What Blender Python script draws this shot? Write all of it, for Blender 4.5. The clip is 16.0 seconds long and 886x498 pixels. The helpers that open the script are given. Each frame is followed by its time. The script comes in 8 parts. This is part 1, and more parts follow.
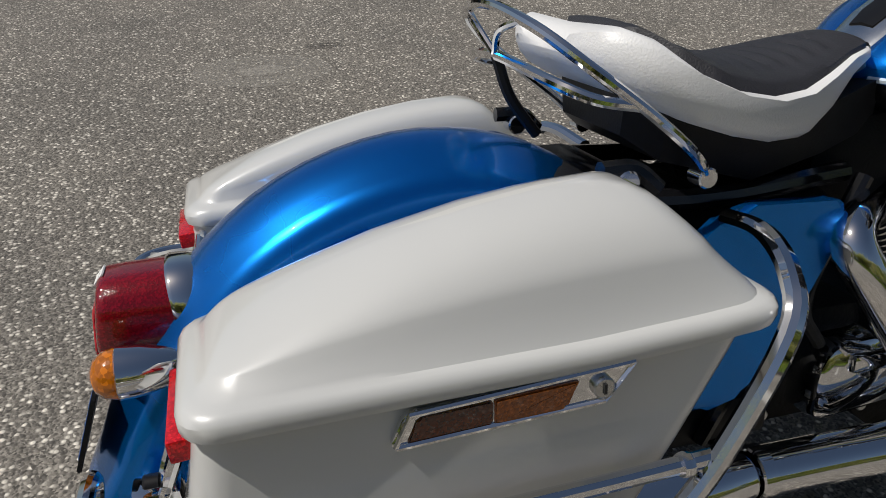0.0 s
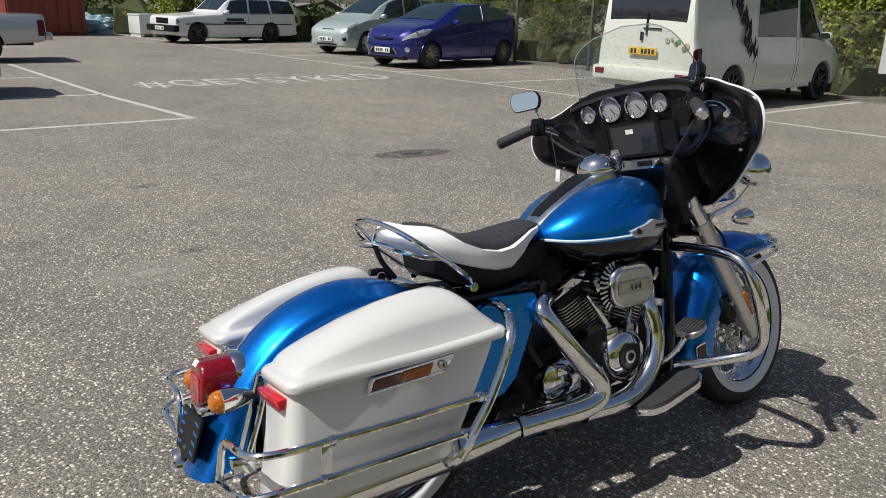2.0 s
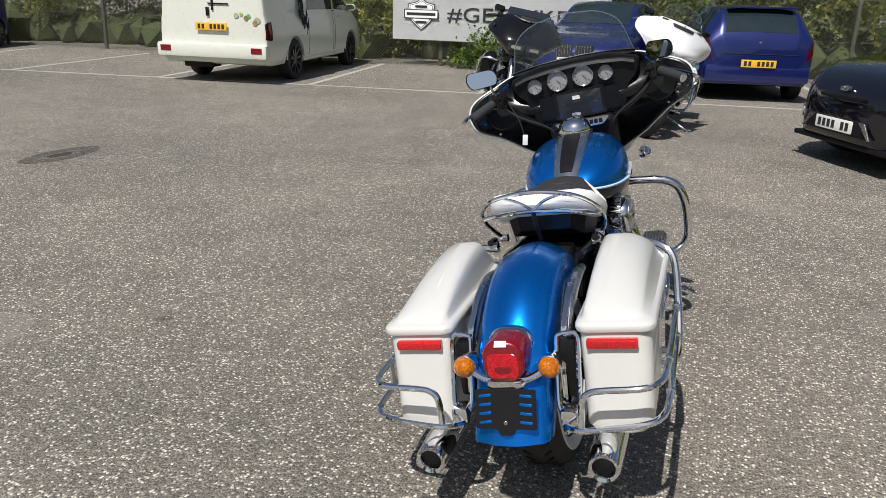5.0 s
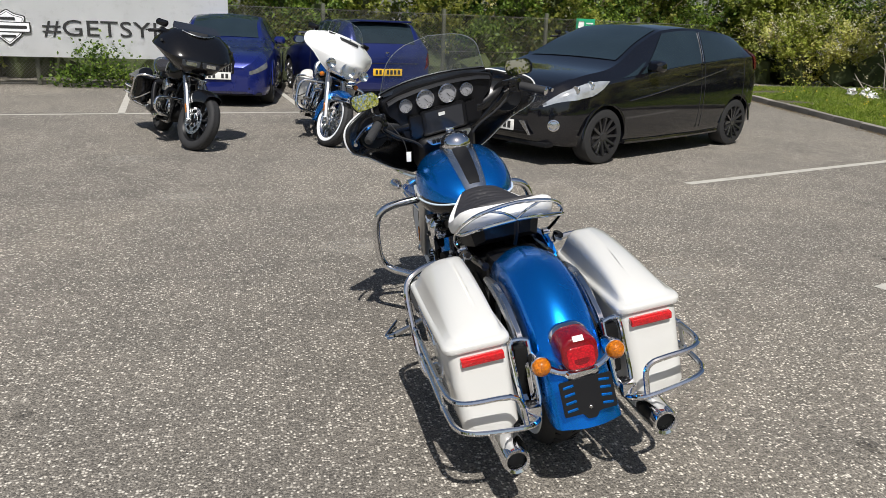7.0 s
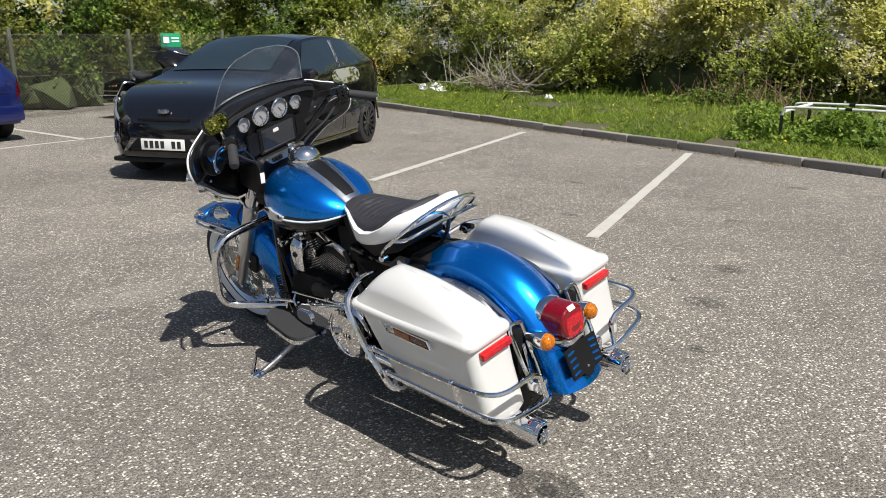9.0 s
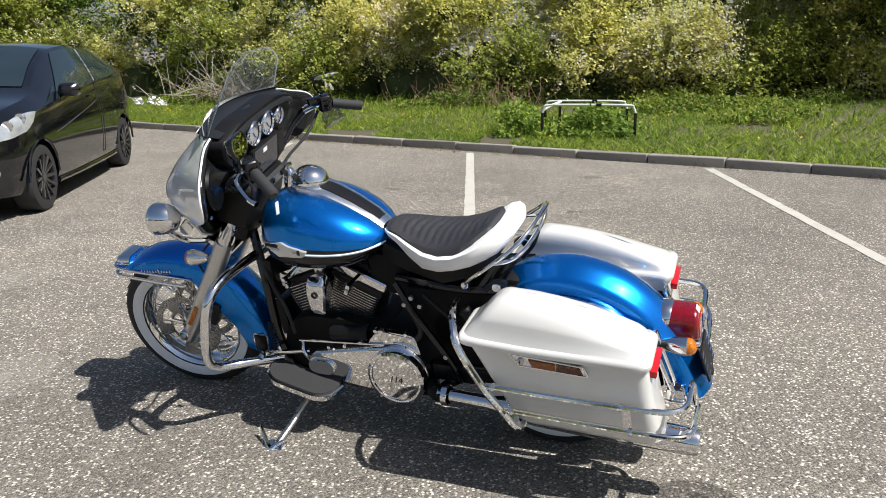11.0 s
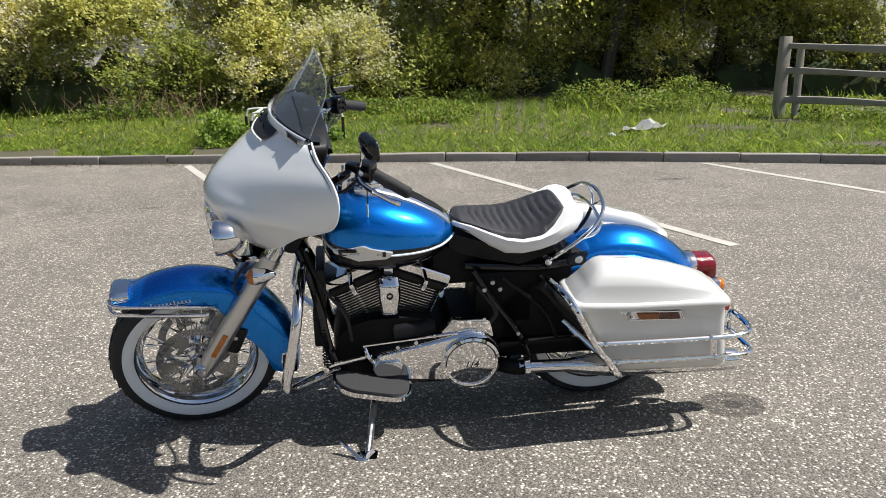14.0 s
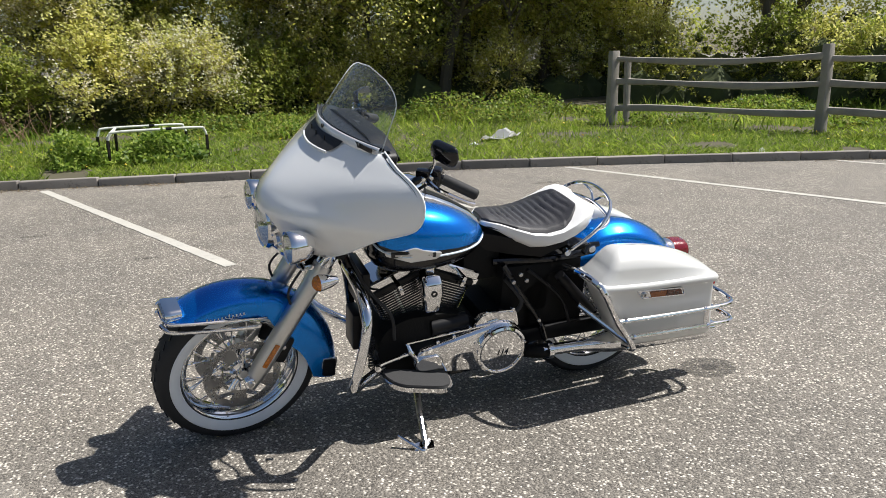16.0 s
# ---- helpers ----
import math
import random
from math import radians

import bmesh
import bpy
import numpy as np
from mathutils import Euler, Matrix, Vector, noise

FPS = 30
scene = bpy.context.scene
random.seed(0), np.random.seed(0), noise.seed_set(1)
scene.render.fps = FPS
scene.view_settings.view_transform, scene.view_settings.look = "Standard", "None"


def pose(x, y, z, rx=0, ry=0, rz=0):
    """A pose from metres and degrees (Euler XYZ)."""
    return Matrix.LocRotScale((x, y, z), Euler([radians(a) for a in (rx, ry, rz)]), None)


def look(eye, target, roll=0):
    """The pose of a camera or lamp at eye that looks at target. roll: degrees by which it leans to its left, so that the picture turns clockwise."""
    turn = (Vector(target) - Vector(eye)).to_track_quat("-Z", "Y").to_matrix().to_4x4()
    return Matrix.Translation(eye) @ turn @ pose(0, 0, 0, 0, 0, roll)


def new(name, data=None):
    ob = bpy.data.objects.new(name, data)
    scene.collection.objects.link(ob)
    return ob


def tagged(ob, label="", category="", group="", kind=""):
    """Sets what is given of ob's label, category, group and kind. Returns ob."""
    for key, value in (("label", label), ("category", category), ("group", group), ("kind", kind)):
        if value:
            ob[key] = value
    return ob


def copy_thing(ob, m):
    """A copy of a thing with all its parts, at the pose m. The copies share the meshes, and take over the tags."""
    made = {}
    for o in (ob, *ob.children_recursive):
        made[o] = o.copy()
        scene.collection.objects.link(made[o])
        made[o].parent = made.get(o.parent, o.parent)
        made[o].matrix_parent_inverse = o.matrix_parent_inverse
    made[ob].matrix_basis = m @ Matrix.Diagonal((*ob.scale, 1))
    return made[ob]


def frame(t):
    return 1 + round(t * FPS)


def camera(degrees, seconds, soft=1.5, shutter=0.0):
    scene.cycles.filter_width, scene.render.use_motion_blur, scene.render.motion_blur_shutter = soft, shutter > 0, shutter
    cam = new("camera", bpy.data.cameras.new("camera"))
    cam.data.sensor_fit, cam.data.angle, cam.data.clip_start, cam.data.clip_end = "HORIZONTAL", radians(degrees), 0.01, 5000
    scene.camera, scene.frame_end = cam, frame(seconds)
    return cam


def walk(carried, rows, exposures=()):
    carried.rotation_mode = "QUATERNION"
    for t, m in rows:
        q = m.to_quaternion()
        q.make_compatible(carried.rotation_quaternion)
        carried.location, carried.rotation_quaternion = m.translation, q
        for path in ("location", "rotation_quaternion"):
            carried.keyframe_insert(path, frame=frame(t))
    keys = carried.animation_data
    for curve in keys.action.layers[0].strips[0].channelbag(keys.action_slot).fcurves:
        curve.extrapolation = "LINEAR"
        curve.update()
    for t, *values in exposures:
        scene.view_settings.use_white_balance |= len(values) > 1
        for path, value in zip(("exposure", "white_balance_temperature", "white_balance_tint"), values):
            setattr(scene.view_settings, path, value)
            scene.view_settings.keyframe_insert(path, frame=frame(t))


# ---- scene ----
cam = camera(59.7, 16.0, 0.7)
PATH = [
    (0, (-0.311, -0.774, 1.148), (0.204, 0.846, 0.093), 2.1),
    (0.5, (-0.414, -1.055, 1.338), (0.224, 0.566, 0.356), 1.8),
    (0.7, (-0.465, -1.179, 1.376), (0.24, 0.454, 0.462), 1.2),
    (0.9, (-0.523, -1.273, 1.405), (0.263, 0.359, 0.558), 1.8),
    (1, (-0.546, -1.317, 1.411), (0.272, 0.318, 0.601), 2.0),
    (1.1, (-0.584, -1.374, 1.413), (0.268, 0.263, 0.642), 2.3),
    (1.5, (-0.675, -1.569, 1.449), (0.255, 0.071, 0.784), 1.9),
    (2, (-0.914, -1.72, 1.485), (0.111, -0.112, 0.881), 1.8),
    (2.5, (-1.238, -1.763, 1.476), (-0.099, -0.231, 0.878), 2.1),
    (3, (-1.456, -1.609, 1.46), (-0.17, -0.204, 0.85), 2.6),
    (3.2, (-1.546, -1.513, 1.456), (-0.196, -0.168, 0.849), 2.9),
    (4.25, (-2.049, -0.868, 1.482), (-0.400, 0.068, 0.845), 2.3),
    (5.3, (-2.462, -0.131, 1.507), (-0.62, 0.335, 0.882), 1.7),
    (5.5, (-2.517, 0.0, 1.51), (-0.653, 0.374, 0.889), 1.7),
    (6, (-2.524, 0.343, 1.479), (-0.623, 0.471, 0.87), 1.7),
    (6.5, (-2.493, 0.654, 1.491), (-0.589, 0.507, 0.898), 2.0),
    (7, (-2.503, 1.017, 1.512), (-0.636, 0.585, 0.938), 2.3),
    (7.5, (-2.415, 1.296, 1.493), (-0.628, 0.591, 0.938), 2.4),
    (8, (-2.225, 1.573, 1.49), (-0.551, 0.624, 0.944), 1.7),
    (8.5, (-2.102, 1.937, 1.494), (-0.573, 0.764, 0.96), 0.9),
    (9, (-1.91, 2.147, 1.468), (-0.543, 0.785, 0.942), -0.3),
    (9.5, (-1.554, 2.25, 1.439), (-0.357, 0.735, 0.918), -1.2),
    (9.7, (-1.421, 2.288, 1.428), (-0.292, 0.722, 0.907), -1.6),
    (10.75, (-0.777, 2.602, 1.442), (0.028, 0.846, 0.925), -1.2),
    (11.8, (-0.109, 2.83, 1.457), (0.345, 0.946, 0.962), -0.9),
    (12, (-0.021, 2.909, 1.461), (0.367, 1.009, 0.972), -0.9),
    (12.5, (0.225, 2.925, 1.421), (0.447, 0.996, 0.942), -1.0),
    (13, (0.488, 2.862, 1.422), (0.546, 0.922, 0.939), -1.2),
    (13.5, (0.779, 2.952, 1.434), (0.675, 1.017, 0.937), -1.2),
    (14, (1.014, 3.001, 1.44), (0.759, 1.084, 0.932), -1.0),
    (14.5, (1.242, 2.914, 1.414), (0.853, 1.02, 0.902), -0.9),
    (15, (1.454, 2.887, 1.432), (0.948, 1.02, 0.927), -1.0),
    (15.5, (1.708, 2.982, 1.449), (1.098, 1.142, 0.957), -1.2),
    (16, (1.875, 3.01, 1.456), (1.166, 1.204, 0.974), -1.3),
]
EXPOSURES = [(0, -0.50), (0.5, -0.26), (1.0, -0.10), (1.5, 0.0), (2.5, 0.05), (5.5, 0.02), (7, 0.09), (8, 0.18), (9, 0.34), (12, 0.5), (16, 0.5)]
walk(cam, [(t, look(eye, target, roll)) for t, eye, target, roll in PATH], EXPOSURES)

# ---- light: one high sun from behind the motorcycle, clear spring sky ----
SUN_FROM = Vector((-0.68, 0.10, 1.0)).normalized()
world = bpy.data.worlds.new("sky")
scene.world = world
world.use_nodes = True
wn = world.node_tree
sky = wn.nodes.new("ShaderNodeTexSky")
sky.sky_type = "NISHITA"
sky.sun_disc = False
sky.sun_elevation = math.asin(SUN_FROM.z)
sky.sun_rotation = math.atan2(SUN_FROM.x, SUN_FROM.y)
sky.air_density, sky.dust_density, sky.ozone_density = 1.0, 1.5, 1.0
wn.nodes["Background"].inputs["Strength"].default_value = 0.066
wn.links.new(sky.outputs["Color"], wn.nodes["Background"].inputs["Color"])
sun_data = bpy.data.lights.new("sun", "SUN")
sun_data.energy, sun_data.angle, sun_data.color = 4.9, radians(0.6), (1.0, 0.968, 0.925)
sun = new("sun", sun_data)
sun.matrix_world = look(SUN_FROM * 60, (0, 0, 0))

# ---- materials ----
def nodes_of(name):
    m = bpy.data.materials.new(name)
    m.use_nodes = True
    nt = m.node_tree
    return m, nt, nt.nodes["Principled BSDF"]


def add(nt, kind, **values):
    n = nt.nodes.new(kind)
    for k, v in values.items():
        n.inputs[k.replace("_", " ")].default_value = v
    return n


def ramp(nt, fac, stops):
    r = nt.nodes.new("ShaderNodeValToRGB")
    el = r.color_ramp.elements
    el[0].position, el[0].color = stops[0][0], (*stops[0][1], 1)
    el[1].position, el[1].color = stops[-1][0], (*stops[-1][1], 1)
    for p, c in stops[1:-1]:
        e = el.new(p)
        e.color = (*c, 1)
    nt.links.new(fac, r.inputs["Fac"])
    return r


def mix(nt, fac, a, b, blend="MIX"):
    n = nt.nodes.new("ShaderNodeMix")
    n.data_type, n.blend_type = "RGBA", blend
    for sock, v in ((n.inputs["Factor"], fac), (n.inputs["A"], a), (n.inputs["B"], b)):
        if hasattr(v, "links"):
            nt.links.new(v, sock)
        elif isinstance(v, (tuple, list)):
            sock.default_value = (*v, 1)
        else:
            sock.default_value = v
    return n.outputs["Result"]


def coords(nt, scale=1.0):
    tc = nt.nodes.new("ShaderNodeTexCoord")
    mp = nt.nodes.new("ShaderNodeMapping")
    mp.inputs["Scale"].default_value = (scale, scale, scale)
    nt.links.new(tc.outputs["Object"], mp.inputs["Vector"])
    return mp.outputs["Vector"]


def noise_tex(nt, vec, scale, detail=3, rough=0.55):
    n = add(nt, "ShaderNodeTexNoise", Scale=scale, Detail=detail, Roughness=rough)
    nt.links.new(vec, n.inputs["Vector"])
    return n.outputs["Fac"]


def bump(nt, bsdf, height, strength=0.3, dist=0.01):
    b = add(nt, "ShaderNodeBump", Strength=strength, Distance=dist)
    nt.links.new(height, b.inputs["Height"])
    nt.links.new(b.outputs["Normal"], bsdf.inputs["Normal"])
    return b


def surface(name, col, rough=0.5, metal=0.0, var=0.12, scale=6, fine=90, relief=0.0, coat=0.0, spec=0.5, dirt=None, island=0.0, rvar=0.06):
    """A surface of one colour with variation at two scales, uneven gloss and a fine relief."""
    m, nt, b = nodes_of(name)
    v = coords(nt)
    big, small = noise_tex(nt, v, scale, 4), noise_tex(nt, v, fine, 2)
    lo = tuple(c * (1 - var) for c in col)
    hi = tuple(min(1, c * (1 + var)) for c in col)
    base = mix(nt, big, lo, hi)
    base = mix(nt, 0.25 * min(1, var * 6), base, mix(nt, small, lo, hi))
    if dirt:
        r = ramp(nt, noise_tex(nt, v, scale * 2.3, 6, 0.7), [(0.55, (0, 0, 0)), (0.75, (1, 1, 1))])
        base = mix(nt, r.outputs["Color"], base, dirt)
    if island:
        g = nt.nodes.new("ShaderNodeObjectInfo")
        hs = nt.nodes.new("ShaderNodeHueSaturation")
        mr = add(nt, "ShaderNodeMapRange", To_Min=1 - island, To_Max=1 + island)
        nt.links.new(g.outputs["Random"], mr.inputs["Value"])
        nt.links.new(mr.outputs["Result"], hs.inputs["Value"])
        nt.links.new(base, hs.inputs["Color"])
        base = hs.outputs["Color"]
    nt.links.new(base, b.inputs["Base Color"])
    rr = add(nt, "ShaderNodeMapRange", To_Min=max(0.0, rough - rvar), To_Max=min(1, rough + rvar))
    nt.links.new(big, rr.inputs["Value"])
    nt.links.new(rr.outputs["Result"], b.inputs["Roughness"])
    b.inputs["Metallic"].default_value = metal
    b.inputs["Specular IOR Level"].default_value = spec
    b.inputs["Coat Weight"].default_value = coat
    b.inputs["Coat Roughness"].default_value = 0.03
    if relief:
        bump(nt, b, small, relief, 0.004)
    return m


def metallic_paint(name, col, metal=0.55, rough=0.3, coat=1.0):
    """Car paint: flakes under clear lacquer."""
    m, nt, b = nodes_of(name)
    v = coords(nt)
    flake = add(nt, "ShaderNodeTexVoronoi", Scale=1400)
    nt.links.new(v, flake.inputs["Vector"])
    bw = nt.nodes.new("ShaderNodeRGBToBW")
    nt.links.new(flake.outputs["Color"], bw.inputs["Color"])
    base = mix(nt, bw.outputs["Val"], tuple(c * 0.86 for c in col), tuple(min(1, c * 1.15) for c in col))
    nt.links.new(base, b.inputs["Base Color"])
    rr = add(nt, "ShaderNodeMapRange", To_Min=rough - 0.05, To_Max=rough + 0.05)
    nt.links.new(noise_tex(nt, v, 5), rr.inputs["Value"])
    nt.links.new(rr.outputs["Result"], b.inputs["Roughness"])
    b.inputs["Metallic"].default_value = metal
    b.inputs["Coat Weight"].default_value = coat
    b.inputs["Coat Roughness"].default_value = 0.02
    return m


def chrome_mat(name, col=(0.80, 0.80, 0.81), rough=0.05):
    m, nt, b = nodes_of(name)
    v = coords(nt)
    b.inputs["Base Color"].default_value = (*col, 1)
    b.inputs["Metallic"].default_value = 1.0
    rr = add(nt, "ShaderNodeMapRange", To_Min=rough * 0.5, To_Max=rough * 1.6)
    nt.links.new(noise_tex(nt, v, 18, 4), rr.inputs["Value"])
    nt.links.new(rr.outputs["Result"], b.inputs["Roughness"])
    return m


def glass_mat(name, tint=(0.9, 0.93, 0.93), rough=0.0, clear=0.85, haze=0.0):
    """Thin glass: most light goes straight through, the rest is a clean reflection by Fresnel."""
    m, nt, b = nodes_of(name)
    nt.nodes.remove(b)
    out = nt.nodes["Material Output"]
    tr = nt.nodes.new("ShaderNodeBsdfTransparent")
    tr.inputs["Color"].default_value = (*[c * clear for c in tint], 1)
    gl = nt.nodes.new("ShaderNodeBsdfGlossy")
    gl.inputs["Roughness"].default_value = rough
    lw = add(nt, "ShaderNodeLayerWeight", Blend=0.5)
    pw = nt.nodes.new("ShaderNodeMath")
    pw.operation = "POWER"
    pw.inputs[1].default_value = 4.0
    nt.links.new(lw.outputs["Facing"], pw.inputs[0])
    fr = add(nt, "ShaderNodeMapRange", To_Min=0.055, To_Max=0.75)
    nt.links.new(pw.outputs["Value"], fr.inputs["Value"])
    ms = nt.nodes.new("ShaderNodeMixShader")
    nt.links.new(fr.outputs["Result"], ms.inputs["Fac"])
    nt.links.new(tr.outputs["BSDF"], ms.inputs[1])
    nt.links.new(gl.outputs["BSDF"], ms.inputs[2])
    last = ms
    if haze:
        df = nt.nodes.new("ShaderNodeBsdfTranslucent")
        df.inputs["Color"].default_value = (0.8, 0.83, 0.83, 1)
        last = nt.nodes.new("ShaderNodeMixShader")
        last.inputs["Fac"].default_value = haze
        nt.links.new(ms.outputs["Shader"], last.inputs[1])
        nt.links.new(df.outputs["BSDF"], last.inputs[2])
    nt.links.new(last.outputs["Shader"], out.inputs["Surface"])
    return m


def lens_mat(name, col, rough=0.12, spread=60):
    """Moulded coloured lens: small prisms that catch the light beneath a clear glossy skin."""
    m, nt, b = nodes_of(name)
    v = coords(nt)
    vo = add(nt, "ShaderNodeTexVoronoi", Scale=spread * 3)
    nt.links.new(v, vo.inputs["Vector"])
    bw = nt.nodes.new("ShaderNodeRGBToBW")
    nt.links.new(vo.outputs["Color"], bw.inputs["Color"])
    r = ramp(nt, bw.outputs["Val"], [(0.25, tuple(c * 0.75 for c in col)), (0.55, col), (0.80, tuple(min(1, c * 1.4) for c in col))])
    nt.links.new(r.outputs["Color"], b.inputs["Base Color"])
    b.inputs["Roughness"].default_value = 0.14
    b.inputs["Specular IOR Level"].default_value = 0.3
    b.inputs["Coat Weight"].default_value = 1.0
    b.inputs["Coat Roughness"].default_value = rough * 0.25
    bump(nt, b, vo.outputs["Distance"], 0.22, 0.002)
    return m


def asphalt_mat():
    """Worn surface dressing: pale and grey chips in dark binder, with wide stains and fading."""
    m, nt, b = nodes_of("asphalt")
    v = coords(nt)
    vo = add(nt, "ShaderNodeTexVoronoi", Scale=88.0)
    vo2 = add(nt, "ShaderNodeTexVoronoi", Scale=230.0)
    for n in (vo, vo2):
        nt.links.new(v, n.inputs["Vector"])
    bw = nt.nodes.new("ShaderNodeRGBToBW")
    nt.links.new(vo.outputs["Color"], bw.inputs["Color"])
    bw2 = nt.nodes.new("ShaderNodeRGBToBW")
    nt.links.new(vo2.outputs["Color"], bw2.inputs["Color"])
    chips = ramp(nt, bw.outputs["Val"], [(0.12, (0.080, 0.074, 0.066)), (0.45, (0.150, 0.138, 0.122)), (0.68, (0.225, 0.208, 0.182)), (0.75, (0.62, 0.585, 0.52)), (0.90, (0.82, 0.78, 0.70))])
    grit = ramp(nt, bw2.outputs["Val"], [(0.2, (0.070, 0.065, 0.058)), (0.8, (0.31, 0.287, 0.253))])
    gap = ramp(nt, vo.outputs["Distance"], [(0.30, (1, 1, 1)), (0.62, (0.0, 0.0, 0.0))])
    base = mix(nt, gap.outputs["Color"], grit.outputs["Color"], chips.outputs["Color"])
    wide = ramp(nt, noise_tex(nt, v, 0.33, 5, 0.6), [(0.30, (0.80, 0.79, 0.78)), (0.52, (1.0, 0.985, 0.955)), (0.72, (1.17, 1.14, 1.08))])
    base = mix(nt, 1.0, base, wide.outputs["Color"], "MULTIPLY")
    mid = ramp(nt, noise_tex(nt, v, 2.1, 6, 0.65), [(0.30, (0.84, 0.84, 0.84)), (0.6, (1.06, 1.05, 1.04))])
    base = mix(nt, 1.0, base, mid.outputs["Color"], "MULTIPLY")
    nt.links.new(base, b.inputs["Base Color"])
    b.inputs["Roughness"].default_value = 0.78
    b.inputs["Specular IOR Level"].default_value = 0.35
    inv = nt.nodes.new("ShaderNodeMath")
    inv.operation = "SUBTRACT"
    inv.inputs[0].default_value = 1.0
    nt.links.new(vo.outputs["Distance"], inv.inputs[1])
    bump(nt, b, inv.outputs["Value"], 0.75, 0.006)
    return m


def leaf_mat(name, lo, mid_c, hi, rough=0.5, shine=0.35):
    """Leaves: each its own green, part of the light shining through."""
    m, nt, b = nodes_of(name)
    g = nt.nodes.new("ShaderNodeNewGeometry")
    r = ramp(nt, g.outputs["Random Per Island"], [(0.05, lo), (0.5, mid_c), (0.97, hi)])
    v = coords(nt)
    wide = ramp(nt, noise_tex(nt, v, 0.6, 4), [(0.3, (0.72, 0.78, 0.75)), (0.7, (1.18, 1.10, 0.95))])
    col = mix(nt, 1.0, r.outputs["Color"], wide.outputs["Color"], "MULTIPLY")
    nt.links.new(col, b.inputs["Base Color"])
    b.inputs["Roughness"].default_value = rough
    b.inputs["Specular IOR Level"].default_value = shine
    tl = nt.nodes.new("ShaderNodeBsdfTranslucent")
    nt.links.new(col, tl.inputs["Color"])
    ms = nt.nodes.new("ShaderNodeMixShader")
    ms.inputs["Fac"].default_value = 0.54
    nt.links.new(b.outputs["BSDF"], ms.inputs[1])
    nt.links.new(tl.outputs["BSDF"], ms.inputs[2])
    nt.links.new(ms.outputs["Shader"], nt.nodes["Material Output"].inputs["Surface"])
    return m


ASPHALT = asphalt_mat()
LINE = surface("road_paint", (0.47, 0.45, 0.40), 0.75, var=0.22, scale=3, fine=120, relief=0.5, dirt=(0.27, 0.25, 0.22))


def stain_mat(name, col, strength):
    """A patch that has soaked in or dried on: blotchy, fading out towards its rim."""
    m, nt, b = nodes_of(name)
    v = coords(nt)
    ln = nt.nodes.new("ShaderNodeVectorMath")
    ln.operation = "LENGTH"
    nt.links.new(v, ln.inputs[0])
    g = nt.nodes.new("ShaderNodeNewGeometry")
    n1 = noise_tex(nt, g.outputs["Position"], 9, 6, 0.7)
    n2 = noise_tex(nt, g.outputs["Position"], 75, 3, 0.6)
    ad = nt.nodes.new("ShaderNodeMath")
    ad.operation = "MULTIPLY_ADD"
    ad.inputs[1].default_value = 0.9
    nt.links.new(n1, ad.inputs[0])
    nt.links.new(ln.outputs["Value"], ad.inputs[2])
    r = ramp(nt, ad.outputs["Value"], [(0.72, (strength,) * 3), (1.0, (strength * 0.55,) * 3), (1.22, (0, 0, 0))])
    f = mix(nt, 1.0, r.outputs["Color"], ramp(nt, n2, [(0.35, (0.35, 0.35, 0.35)), (0.6, (1, 1, 1))]).outputs["Color"], "MULTIPLY")
    b.inputs["Base Color"].default_value = (*col, 1)
    b.inputs["Roughness"].default_value = 0.7
    tr = nt.nodes.new("ShaderNodeBsdfTransparent")
    ms = nt.nodes.new("ShaderNodeMixShader")
    nt.links.new(f, ms.inputs["Fac"])
    nt.links.new(tr.outputs["BSDF"], ms.inputs[1])
    nt.links.new(b.outputs["BSDF"], ms.inputs[2])
    nt.links.new(ms.outputs["Shader"], nt.nodes["Material Output"].inputs["Surface"])
    return m


STAIN = stain_mat("oil_stain", (0.04, 0.037, 0.034), 0.85)
FAINT = stain_mat("faint_oil_stain", (0.05, 0.046, 0.042), 0.6)
PALE = stain_mat("pale_dust", (0.42, 0.39, 0.34), 0.6)
GREY_TWIG = surface("grey_twig", (0.30, 0.27, 0.23), 0.9, var=0.3)
DEAD = leaf_mat("dead_leaf", (0.10, 0.075, 0.045), (0.19, 0.14, 0.085), (0.32, 0.25, 0.16))
POST = surface("stained_concrete", (0.10, 0.105, 0.075), 0.9, var=0.3, relief=0.4)
KERB = surface("kerb_concrete", (0.235, 0.215, 0.19), 0.85, var=0.25, scale=5, fine=110, relief=0.6, dirt=(0.09, 0.085, 0.065), island=0.2)
EARTH = surface("earth", (0.085, 0.075, 0.045), 0.95, var=0.35, scale=2, fine=40, relief=1.0, dirt=(0.06, 0.09, 0.025))
GRASS = leaf_mat("grass_blade", (0.13, 0.22, 0.02), (0.27, 0.40, 0.05), (0.50, 0.58, 0.14))
NETTLE = leaf_mat("nettle_leaf", (0.08, 0.15, 0.018), (0.18, 0.29, 0.04), (0.38, 0.47, 0.10))
LEAF_DARK = leaf_mat("leaf_dark", (0.08, 0.10, 0.018), (0.18, 0.21, 0.036), (0.36, 0.37, 0.085))
LEAF_MID = leaf_mat("leaf_green", (0.15, 0.20, 0.028), (0.31, 0.37, 0.060), (0.54, 0.56, 0.16))
LEAF_LIGHT = leaf_mat("leaf_spring", (0.38, 0.40, 0.08), (0.66, 0.65, 0.19), (0.82, 0.79, 0.38))
LEAF_DEEP = leaf_mat("leaf_deep_green", (0.035, 0.070, 0.012), (0.12, 0.21, 0.030), (0.34, 0.46, 0.09))
BLOSSOM = leaf_mat("blossom", (0.62, 0.58, 0.42), (0.78, 0.75, 0.62), (0.88, 0.86, 0.76))
